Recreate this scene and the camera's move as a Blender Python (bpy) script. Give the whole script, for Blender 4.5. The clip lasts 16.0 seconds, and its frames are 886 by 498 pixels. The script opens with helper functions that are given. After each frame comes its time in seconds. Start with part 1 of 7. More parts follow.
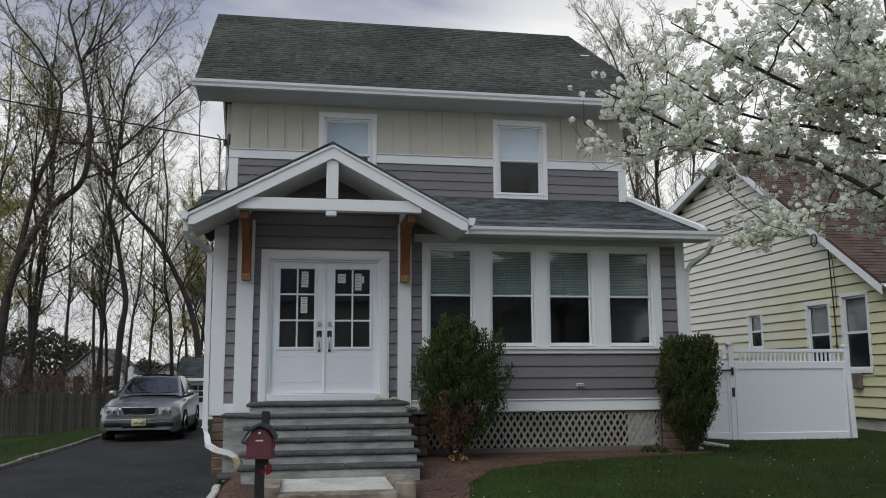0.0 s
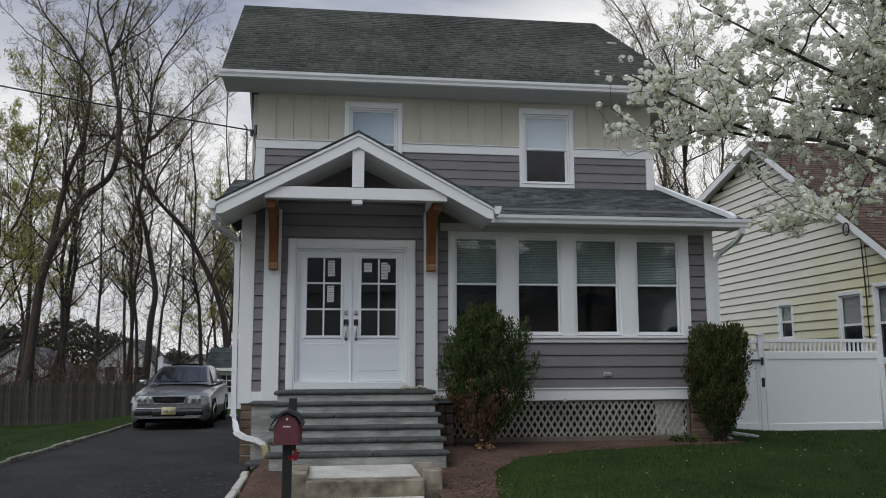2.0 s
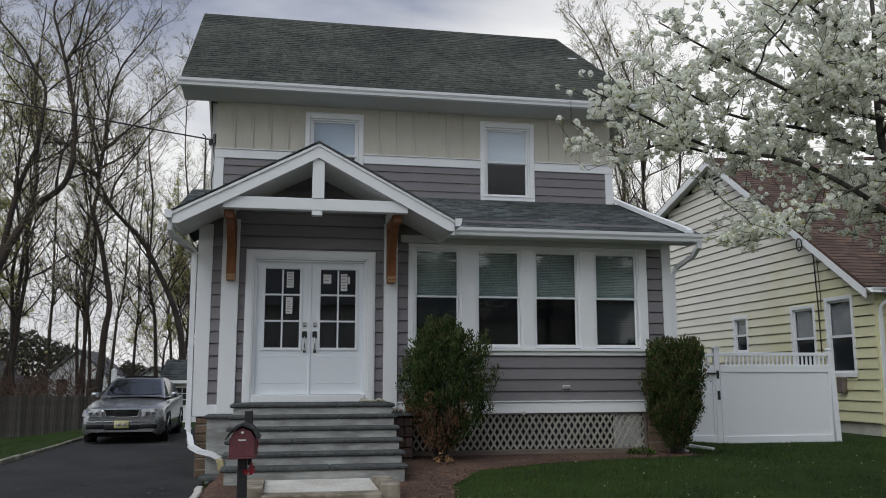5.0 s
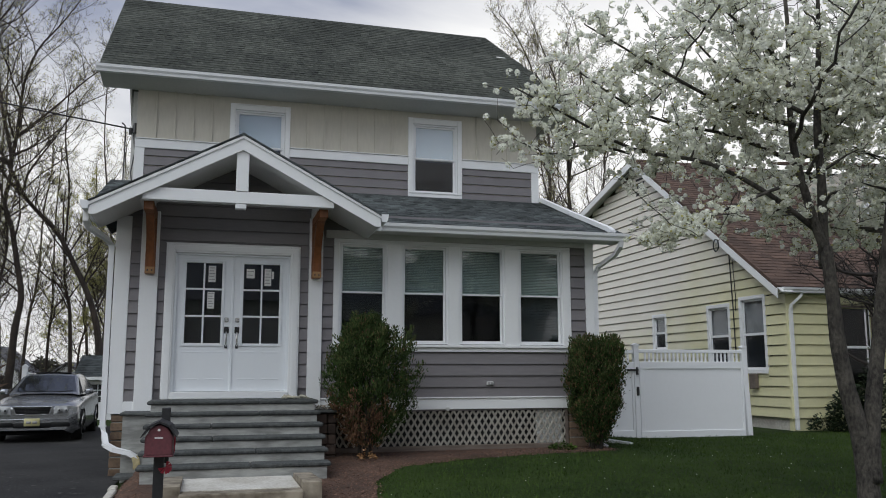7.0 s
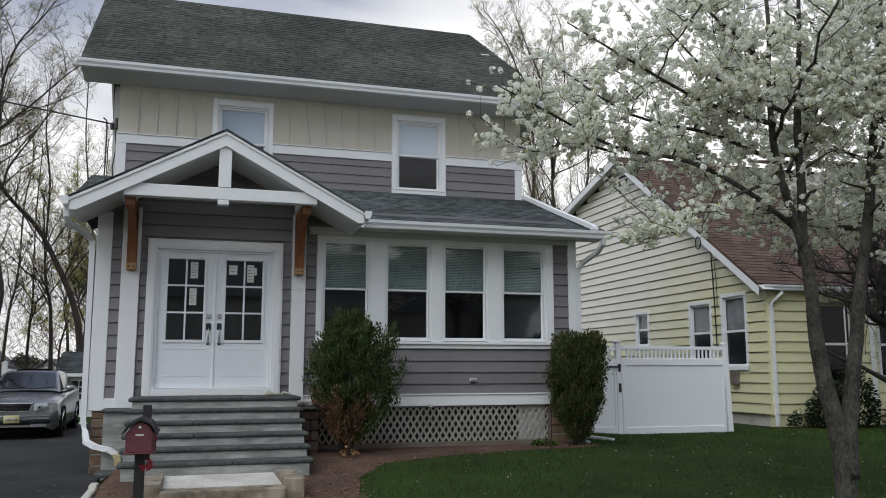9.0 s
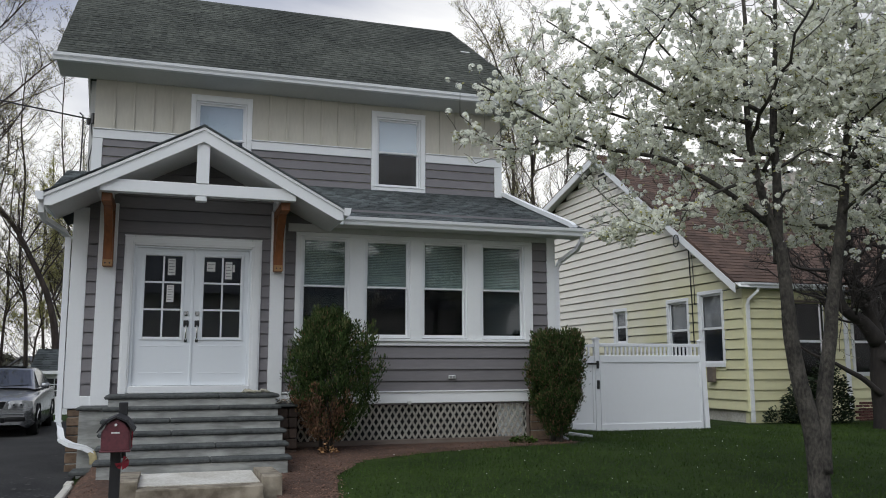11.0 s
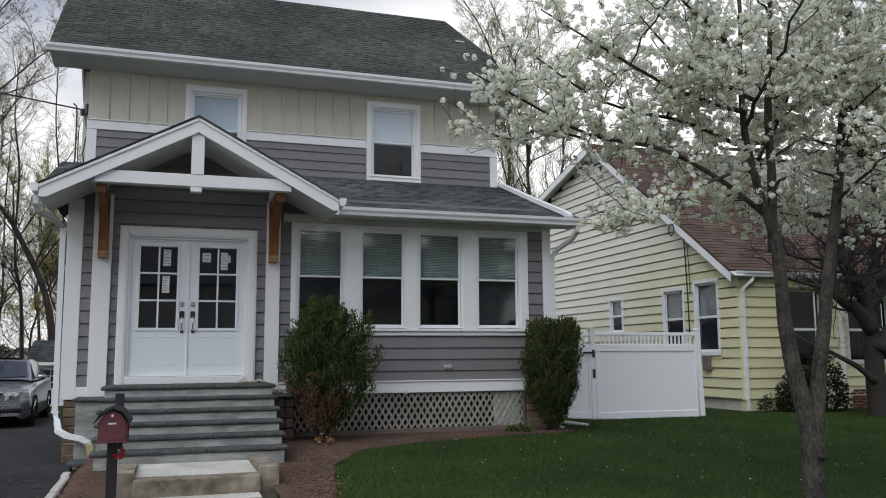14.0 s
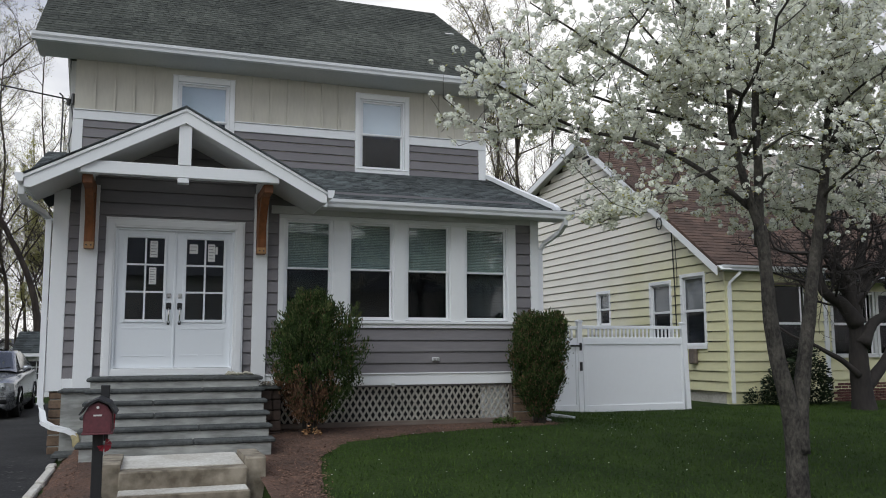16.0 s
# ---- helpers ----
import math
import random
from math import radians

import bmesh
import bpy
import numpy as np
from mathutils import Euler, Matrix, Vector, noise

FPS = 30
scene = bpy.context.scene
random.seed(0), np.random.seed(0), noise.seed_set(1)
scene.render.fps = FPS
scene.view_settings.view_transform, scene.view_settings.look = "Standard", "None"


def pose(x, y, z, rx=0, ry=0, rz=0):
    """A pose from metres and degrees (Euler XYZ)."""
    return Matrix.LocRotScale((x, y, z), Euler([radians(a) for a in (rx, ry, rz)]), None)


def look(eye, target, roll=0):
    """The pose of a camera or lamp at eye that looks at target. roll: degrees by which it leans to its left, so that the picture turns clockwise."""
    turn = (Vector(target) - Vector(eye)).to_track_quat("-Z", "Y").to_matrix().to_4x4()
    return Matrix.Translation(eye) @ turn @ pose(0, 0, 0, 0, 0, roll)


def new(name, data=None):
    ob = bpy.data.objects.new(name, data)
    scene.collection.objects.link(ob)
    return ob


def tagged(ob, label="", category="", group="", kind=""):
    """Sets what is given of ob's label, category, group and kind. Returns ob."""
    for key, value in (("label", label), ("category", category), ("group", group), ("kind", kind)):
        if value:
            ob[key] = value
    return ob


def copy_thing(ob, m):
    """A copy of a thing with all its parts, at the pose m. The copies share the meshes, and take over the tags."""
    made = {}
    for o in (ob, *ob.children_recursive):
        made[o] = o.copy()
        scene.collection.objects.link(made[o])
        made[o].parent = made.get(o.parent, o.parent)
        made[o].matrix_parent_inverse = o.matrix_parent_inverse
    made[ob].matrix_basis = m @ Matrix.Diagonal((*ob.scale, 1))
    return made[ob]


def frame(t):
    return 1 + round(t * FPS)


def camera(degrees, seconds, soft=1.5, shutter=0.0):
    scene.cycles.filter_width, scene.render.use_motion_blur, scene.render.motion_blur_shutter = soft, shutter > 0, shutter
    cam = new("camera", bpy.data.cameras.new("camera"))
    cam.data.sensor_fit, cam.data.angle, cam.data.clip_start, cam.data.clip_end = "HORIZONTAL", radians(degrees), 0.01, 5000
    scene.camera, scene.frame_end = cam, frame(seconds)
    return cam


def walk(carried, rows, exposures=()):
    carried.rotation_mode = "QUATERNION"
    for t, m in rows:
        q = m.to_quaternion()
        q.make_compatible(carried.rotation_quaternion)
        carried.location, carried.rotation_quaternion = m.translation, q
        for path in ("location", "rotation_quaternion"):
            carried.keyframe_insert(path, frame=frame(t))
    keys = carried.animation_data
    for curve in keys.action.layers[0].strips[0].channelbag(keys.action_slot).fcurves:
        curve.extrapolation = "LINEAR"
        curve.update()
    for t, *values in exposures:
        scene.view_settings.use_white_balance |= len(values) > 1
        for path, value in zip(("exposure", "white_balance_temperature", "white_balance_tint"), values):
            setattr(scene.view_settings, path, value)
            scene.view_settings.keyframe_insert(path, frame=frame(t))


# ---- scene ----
cam = camera(56.0, 16.0, soft=1.0)

PATH = [
    (0, (1.306, -12.783, 1.5), (1.634, -10.831, 1.792), -0.3),
    (0.5, (1.318, -12.775, 1.482), (1.618, -10.819, 1.773), -0.4),
    (1, (1.321, -12.771, 1.467), (1.601, -10.812, 1.756), -0.3),
    (1.5, (1.318, -12.767, 1.457), (1.592, -10.806, 1.74), -0.2),
    (2, (1.313, -12.756, 1.454), (1.579, -10.793, 1.727), -0.2),
    (2.5, (1.308, -12.746, 1.452), (1.576, -10.783, 1.722), -0.3),
    (3, (1.308, -12.75, 1.448), (1.596, -10.791, 1.727), -0.2),
    (5.5, (1.333, -12.723, 1.451), (1.737, -10.788, 1.755), -0.1),
    (6, (1.341, -12.72, 1.447), (1.806, -10.798, 1.746), 0.0),
    (6.5, (1.347, -12.716, 1.445), (1.848, -10.802, 1.741), 0.0),
    (7, (1.35, -12.718, 1.449), (1.877, -10.812, 1.743), -0.1),
    (7.5, (1.357, -12.721, 1.452), (1.9, -10.818, 1.739), -0.2),
    (8, (1.357, -12.722, 1.453), (1.914, -10.822, 1.738), -0.1),
    (8.5, (1.356, -12.727, 1.453), (1.921, -10.831, 1.745), -0.0),
    (9, (1.36, -12.733, 1.452), (1.924, -10.835, 1.738), -0.1),
    (9.5, (1.36, -12.744, 1.45), (1.934, -10.849, 1.734), -0.2),
    (10, (1.363, -12.74, 1.453), (1.953, -10.85, 1.738), -0.2),
    (12.5, (1.372, -12.745, 1.452), (1.988, -10.862, 1.722), -0.1),
    (13, (1.372, -12.751, 1.452), (1.984, -10.866, 1.724), -0.2),
    (13.5, (1.371, -12.752, 1.453), (1.983, -10.866, 1.716), -0.3),
    (14, (1.373, -12.75, 1.451), (1.993, -10.865, 1.706), -0.4),
    (14.5, (1.378, -12.752, 1.452), (2.017, -10.873, 1.703), -0.4),
    (15, (1.382, -12.754, 1.451), (2.031, -10.879, 1.703), -0.4),
    (15.5, (1.382, -12.749, 1.452), (2.029, -10.872, 1.694), -0.4),
    (16, (1.383, -12.754, 1.454), (2.029, -10.876, 1.691), -0.2),
]
EXPOSURE = [(0, 0.20), (3, 0.20), (5.5, 0.22), (9.5, 0.42), (13, 0.42), (16, 0.46)]
walk(cam, [(t, look(eye, target, roll)) for t, eye, target, roll in PATH], EXPOSURE)

# ---- sky and light ----
world = bpy.data.worlds.new("overcast_sky")
scene.world = world
world.use_nodes = True
wn, wl = world.node_tree.nodes, world.node_tree.links
wn.clear()
w_out = wn.new("ShaderNodeOutputWorld")
w_bg = wn.new("ShaderNodeBackground")
w_sky = wn.new("ShaderNodeTexSky")
w_sky.sky_type, w_sky.sun_disc = "NISHITA", False
w_sky.sun_elevation, w_sky.sun_rotation = radians(48), radians(35)
w_sky.air_density, w_sky.dust_density = 1.6, 3.0
w_scale = wn.new("ShaderNodeVectorMath")
w_scale.operation = "SCALE"
w_scale.inputs["Scale"].default_value = 0.10
w_co = wn.new("ShaderNodeTexCoord")
w_map = wn.new("ShaderNodeMapping")
w_map.inputs["Scale"].default_value = (1.0, 1.0, 3.2)
w_map.inputs["Location"].default_value = (0.35, 0.2, 0.1)
w_noise = wn.new("ShaderNodeTexNoise")
w_noise.inputs["Scale"].default_value, w_noise.inputs["Detail"].default_value = 2.1, 6.0
w_noise.inputs["Roughness"].default_value, w_noise.inputs["Distortion"].default_value = 0.5, 0.4
w_ramp = wn.new("ShaderNodeValToRGB")
w_ramp.color_ramp.elements[0].position, w_ramp.color_ramp.elements[0].color = 0.30, (0.24, 0.28, 0.41, 1)
w_ramp.color_ramp.elements[1].position, w_ramp.color_ramp.elements[1].color = 0.72, (1.0, 1.0, 1.0, 1)
# thin cloud is brighter low over the horizon and towards the hidden sun
w_sep = wn.new("ShaderNodeSeparateXYZ")
w_low = wn.new("ShaderNodeMapRange")
w_low.inputs["From Min"].default_value, w_low.inputs["From Max"].default_value = 0.22, 0.46
w_low.inputs["To Min"].default_value, w_low.inputs["To Max"].default_value = 0.23, -0.29
w_dot = wn.new("ShaderNodeVectorMath")
w_dot.operation = "DOT_PRODUCT"
w_dot.inputs[1].default_value = (0.46, 0.80, 0.385)
w_glow = wn.new("ShaderNodeMapRange")
w_glow.inputs["From Min"].default_value, w_glow.inputs["From Max"].default_value = 0.94, 1.0
w_glow.inputs["To Min"].default_value, w_glow.inputs["To Max"].default_value = 0.0, 0.30
w_add, w_add2 = wn.new("ShaderNodeMath"), wn.new("ShaderNodeMath")
w_mix = wn.new("ShaderNodeMix")
w_mix.data_type = "RGBA"
w_mix.inputs["Factor"].default_value = 0.93
wl.new(w_co.outputs["Generated"], w_map.inputs["Vector"])
wl.new(w_co.outputs["Generated"], w_sep.inputs[0])
wl.new(w_co.outputs["Generated"], w_dot.inputs[0])
wl.new(w_map.outputs["Vector"], w_noise.inputs["Vector"])
wl.new(w_sep.outputs["Z"], w_low.inputs["Value"])
wl.new(w_dot.outputs["Value"], w_glow.inputs["Value"])
wl.new(w_noise.outputs["Fac"], w_add.inputs[0])
wl.new(w_low.outputs[0], w_add.inputs[1])
wl.new(w_add.outputs[0], w_add2.inputs[0])
wl.new(w_glow.outputs[0], w_add2.inputs[1])
wl.new(w_add2.outputs[0], w_ramp.inputs["Fac"])
wl.new(w_sky.outputs["Color"], w_scale.inputs[0])
wl.new(w_scale.outputs["Vector"], w_mix.inputs["A"])
wl.new(w_ramp.outputs["Color"], w_mix.inputs["B"])
wl.new(w_mix.outputs["Result"], w_bg.inputs["Color"])
w_bg.inputs["Strength"].default_value = 0.80
wl.new(w_bg.outputs["Background"], w_out.inputs["Surface"])

sun = new("sun", bpy.data.lights.new("sun", "SUN"))
sun.data.energy, sun.data.angle, sun.data.color = 1.7, radians(60), (0.955, 0.995, 0.985)
sun.matrix_world = look((-13, -12.5, 24), (0, 0, 0))


# ---- materials ----
def material(name, color, rough=0.6, vary=0.12, grain=30.0, stain=1.2, bump=0.15, metal=0.0, tint=None, stretch=(1, 1, 1),
             piece=0.0, island=0.0, spec=0.5, bump_far=0.01):
    """A node material: base colour with fine grain and broad stains, and a fine relief."""
    m = bpy.data.materials.new(name)
    m.use_nodes = True
    n, l = m.node_tree.nodes, m.node_tree.links
    b = n["Principled BSDF"]
    b.inputs["Roughness"].default_value, b.inputs["Metallic"].default_value = rough, metal
    b.inputs["Specular IOR Level"].default_value = spec
    co = n.new("ShaderNodeTexCoord")
    mp = n.new("ShaderNodeMapping")
    mp.inputs["Scale"].default_value = stretch
    l.new(co.outputs["Object"], mp.inputs["Vector"])
    fine, broad = n.new("ShaderNodeTexNoise"), n.new("ShaderNodeTexNoise")
    fine.inputs["Scale"].default_value, fine.inputs["Detail"].default_value = grain, 4
    broad.inputs["Scale"].default_value, broad.inputs["Detail"].default_value = stain, 5
    l.new(mp.outputs["Vector"], fine.inputs["Vector"])
    l.new(co.outputs["Object"], broad.inputs["Vector"])
    tint = tint or tuple(c * 0.55 for c in color)
    ramp = n.new("ShaderNodeValToRGB")
    ramp.color_ramp.elements[0].position, ramp.color_ramp.elements[1].position = 0.38, 0.66
    ramp.color_ramp.elements[0].color = (*tint, 1)
    ramp.color_ramp.elements[1].color = (*color, 1)
    add = n.new("ShaderNodeMath")
    add.operation = "MULTIPLY_ADD"
    l.new(fine.outputs["Fac"], add.inputs[0])
    add.inputs[1].default_value = 0.5
    half = n.new("ShaderNodeMath")
    half.operation = "MULTIPLY"
    half.inputs[1].default_value = 0.5
    l.new(broad.outputs["Fac"], half.inputs[0])
    l.new(half.outputs[0], add.inputs[2])
    l.new(add.outputs[0], ramp.inputs["Fac"])
    mix = n.new("ShaderNodeMix")
    mix.data_type = "RGBA"
    mix.inputs["Factor"].default_value = min(1.0, vary * 4)
    mix.inputs["A"].default_value = (*color, 1)
    l.new(ramp.outputs["Color"], mix.inputs["B"])
    last = mix.outputs["Result"]
    if piece or island:
        src = n.new("ShaderNodeObjectInfo").outputs["Random"] if piece else n.new("ShaderNodeNewGeometry").outputs["Random Per Island"]
        amount = piece or island
        rng = n.new("ShaderNodeMapRange")
        rng.inputs["To Min"].default_value, rng.inputs["To Max"].default_value = 1 - amount, 1 + amount
        l.new(src, rng.inputs["Value"])
        sc = n.new("ShaderNodeVectorMath")
        sc.operation = "SCALE"
        l.new(last, sc.inputs[0])
        l.new(rng.outputs[0], sc.inputs["Scale"])
        last = sc.outputs["Vector"]
    l.new(last, b.inputs["Base Color"])
    if bump:
        bp = n.new("ShaderNodeBump")
        bp.inputs["Strength"].default_value, bp.inputs["Distance"].default_value = bump, bump_far
        l.new(fine.outputs["Fac"], bp.inputs["Height"])
        l.new(bp.outputs["Normal"], b.inputs["Normal"])
    return m


WHITE = material("white_trim_paint", (0.80, 0.81, 0.82), 0.45, 0.05, 25, 1.0, 0.05, tint=(0.70, 0.70, 0.69))
WHITE_DOOR = material("white_door_paint", (0.78, 0.81, 0.84), 0.4, 0.04, 25, 1.0, 0.03, tint=(0.72, 0.74, 0.76))
VINYL = material("white_vinyl", (0.80, 0.81, 0.83), 0.35, 0.04, 12, 0.8, 0.02, tint=(0.70, 0.71, 0.71))
SOFFIT = material("grey_white_soffit", (0.66, 0.66, 0.65), 0.6, 0.05, 20, 1.0, 0.04)
GREY_SIDING = material("grey_lap_siding", (0.195, 0.182, 0.190), 0.55, 0.08, 40, 1.5, 0.12, stretch=(0.15, 1, 1), piece=0.05)
BEIGE = material("beige_board_siding", (0.56, 0.53, 0.455), 0.6, 0.06, 30, 1.2, 0.08, stretch=(1, 1, 0.2), piece=0.02)
SHINGLE = material("weathered_green_grey_shingle", (0.087, 0.093, 0.077), 0.95, 0.25, 16, 0.55, 0.8, tint=(0.021, 0.024, 0.019), island=0.30)
SHINGLE_NEW = material("charcoal_blue_shingle", (0.096, 0.110, 0.112), 0.92, 0.25, 40, 0.8, 0.6, tint=(0.025, 0.030, 0.030), island=0.5)
SHINGLE_BROWN = material("red_brown_shingle", (0.135, 0.082, 0.060), 0.95, 0.24, 40, 0.8, 0.6, tint=(0.060, 0.040, 0.033), island=0.3)
CEDAR = material("stained_cedar", (0.29, 0.105, 0.035), 0.5, 0.2, 18, 2.5, 0.2, tint=(0.13, 0.045, 0.016), stretch=(1, 1, 0.12))
CEDAR_END = material("cedar_end_grain", (0.42, 0.23, 0.10), 0.6, 0.15, 60, 3, 0.2)
BLUESTONE = material("bluestone_slab", (0.090, 0.096, 0.094), 0.85, 0.25, 25, 3.0, 0.6, tint=(0.030, 0.033, 0.033))
MORTAR = material("grey_parged_concrete", (0.44, 0.445, 0.425), 0.9, 0.25, 14, 2.6, 0.35, tint=(0.22, 0.222, 0.21), stretch=(0.4, 1, 1.6))
CONCRETE = material("old_concrete", (0.34, 0.295, 0.23), 0.92, 0.25, 9, 3.2, 0.7, tint=(0.12, 0.098, 0.070))
CONCRETE_TOP = material("pale_concrete", (0.64, 0.62, 0.575), 0.9, 0.24, 30, 2.4, 0.4, tint=(0.40, 0.365, 0.31))
ASPHALT = material("asphalt", (0.042, 0.041, 0.041), 0.95, 0.25, 40, 0.9, 0.5, tint=(0.014, 0.014, 0.015), spec=0.3)
MULCH = material("brown_mulch", (0.140, 0.076, 0.051), 1.0, 0.24, 28, 1.5, 1.0, tint=(0.050, 0.029, 0.021), bump_far=0.03)
CHIP = material("mulch_chip", (0.19, 0.108, 0.073), 1.0, 0.2, 40, 3, 0.2, tint=(0.09, 0.052, 0.038), island=0.5)
LAWN = material("lawn_soil", (0.037, 0.060, 0.013), 1.0, 0.24, 22, 0.7, 0.8, tint=(0.013, 0.026, 0.006), bump_far=0.03, spec=0.15)
GRASS = material("grass_blade", (0.066, 0.106, 0.020), 0.8, 0.25, 3.0, 0.6, 0.0, tint=(0.023, 0.049, 0.008), island=0.35, spec=0.2)
STONE = material("brown_fieldstone", (0.20, 0.135, 0.090), 0.9, 0.22, 22, 2.5, 0.7, tint=(0.09, 0.062, 0.045), piece=0.25)
# dark brown stone with the shade of the recess added to its colour
STONE_DARK = material("shade_darkened_stone", (0.085, 0.058, 0.046), 0.9, 0.22, 22, 2.5, 0.7, tint=(0.035, 0.026, 0.022), piece=0.25)
OLD_WOOD = material("weathered_timber", (0.20, 0.165, 0.14), 0.9, 0.2, 25, 2.0, 0.4, tint=(0.10, 0.075, 0.062), stretch=(0.1, 1, 1))
LATTICE = material("weathered_white_lattice", (0.44, 0.42, 0.375), 0.8, 0.22, 30, 2.5, 0.2, tint=(0.24, 0.22, 0.19), piece=0.12)
FENCE_WOOD = material("grey_weathered_picket", (0.128, 0.116, 0.102), 0.95, 0.25, 22, 1.5, 0.4, tint=(0.040, 0.035, 0.031), stretch=(1, 1, 0.1), piece=0.45)
YELLOW = material("yellow_cream_siding", (0.68, 0.645, 0.385), 0.5, 0.15, 6.0, 0.5, 0.0, tint=(0.60, 0.575, 0.37), piece=0.04)
BARK = material("dark_pear_bark", (0.098, 0.088, 0.074), 0.95, 0.25, 40, 5.0, 1.0, tint=(0.017, 0.015, 0.013), stretch=(1, 1, 0.5), bump_far=0.02)
BARK_DARK = material("dark_old_bark", (0.040, 0.033, 0.029), 0.95, 0.22, 20, 2.0, 0.8, tint=(0.018, 0.015, 0.014), stretch=(1, 1, 0.3))
LAMP = material("headlamp_reflector", (0.42, 0.43, 0.44), 0.3, 0.24, 60, 8, 0.1)
BARK_FAR = material("grey_brown_bark", (0.078, 0.060, 0.048), 0.95, 0.22, 12, 1.0, 0.5, tint=(0.024, 0.019, 0.016), stretch=(1, 1, 0.3))
BLOSSOM = material("white_blossom", (0.955, 0.955, 0.90), 0.7, 0.10, 14, 1.5, 0.0, tint=(0.86, 0.88, 0.75), island=0.08)
YOUNG_LEAF = material("fresh_green_leaf", (0.42, 0.40, 0.13), 0.6, 0.2, 8, 1.0, 0.0, tint=(0.26, 0.26, 0.08), island=0.35)
BUD = material("olive_spring_bud", (0.42, 0.41, 0.19), 0.7, 0.2, 4, 0.5, 0.0, tint=(0.26, 0.24, 0.11), island=0.4)
EVERGREEN = material("evergreen_spray", (0.046, 0.076, 0.022), 0.85, 0.2, 10, 2.0, 0.0, tint=(0.016, 0.030, 0.010), island=0.5, spec=0.14)
EVERGREEN_TIP = material("olive_evergreen_tip", (0.098, 0.110, 0.030), 0.85, 0.2, 10, 2.0, 0.0, tint=(0.05, 0.07, 0.020), island=0.4)
DEAD_SPRAY = material("dead_brown_spray", (0.17, 0.088, 0.045), 0.9, 0.2, 10, 2.0, 0.0, tint=(0.08, 0.042, 0.024), island=0.5)
BLACK_METAL = material("dark_hardware", (0.06, 0.06, 0.062), 0.35, 0.08, 30, 2, 0.05, metal=0.8)
CHROME = material("satin_nickel", (0.62, 0.62, 0.62), 0.25, 0.05, 30, 2, 0.0, metal=1.0)
# near black: the darkness of unlit rooms and recesses is in the colour
DARK = material("unlit_dark", (0.030, 0.031, 0.033), 0.95, 0.24, 3, 1.5, 0.0, tint=(0.012, 0.012, 0.013))
# room walls are dark bluish themselves: their unlit look is put into the colour
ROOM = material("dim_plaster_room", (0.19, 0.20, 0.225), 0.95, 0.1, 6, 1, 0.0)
# pale shade; its blue stands in for sky reflected in the upper panes
BLIND_PALE = material("sky_tinted_pale_blind", (0.74, 0.83, 0.94), 0.7, 0.06, 20, 2, 0.0)
BLIND = material("grey_green_blind", (0.46, 0.54, 0.50), 0.7, 0.06, 20, 2, 0.0, piece=0.08)
PAPER = material("white_paper", (0.74, 0.74, 0.72), 0.8, 0.08, 20, 3, 0.0)
RED_PAINT = material("faded_red_paint", (0.155, 0.040, 0.050), 0.6, 0.2, 30, 5, 0.15, tint=(0.085, 0.026, 0.032))
BLACK_PAINT = material("black_paint", (0.018, 0.018, 0.020), 0.6, 0.15, 30, 3, 0.2)
RUBBER = material("black_rubber", (0.018, 0.018, 0.018), 0.85, 0.1, 60, 4, 0.2)
CAR_PAINT = material("silver_car_paint", (0.34, 0.35, 0.37), 0.20, 0.03, 200, 1, 0.0, metal=0.75)
CAR_PLASTIC = material("black_car_plastic", (0.012, 0.012, 0.013), 0.7, 0.08, 80, 4, 0.05, spec=0.2)
PLATE = material("yellow_plate", (0.50, 0.46, 0.24), 0.5, 0.05, 30, 4, 0.0)
BRICK = material("dark_red_brick", (0.13, 0.050, 0.040), 0.9, 0.2, 30, 3, 0.4, tint=(0.07, 0.03, 0.025), piece=0.25)
YELLOW_PIPE = material("stained_cream_plastic", (0.52, 0.44, 0.24), 0.6, 0.2, 20, 5, 0.1)
MARK = material("pencil_grey_print", (0.30, 0.30, 0.30), 0.8, 0.02, 20, 3, 0.0)
SHRUB_LEAF = material("dark_shrub_leaf", (0.022, 0.036, 0.014), 0.6, 0.2, 10, 2.0, 0.0, tint=(0.010, 0.018, 0.008), island=0.5, spec=0.3)
KERB_STONE = material("mottled_kerb_concrete", (0.42, 0.40, 0.33), 0.95, 0.25, 12, 2.0, 0.6, tint=(0.14, 0.14, 0.10), piece=0.15)
CURTAIN = material("dim_grey_curtain", (0.27, 0.275, 0.29), 0.95, 0.12, 9, 2, 0.0, tint=(0.14, 0.143, 0.155), stretch=(1, 1, 0.1))
RED_CLOTH = material("red_ribbon", (0.30, 0.02, 0.035), 0.8, 0.1, 40, 4, 0.1)


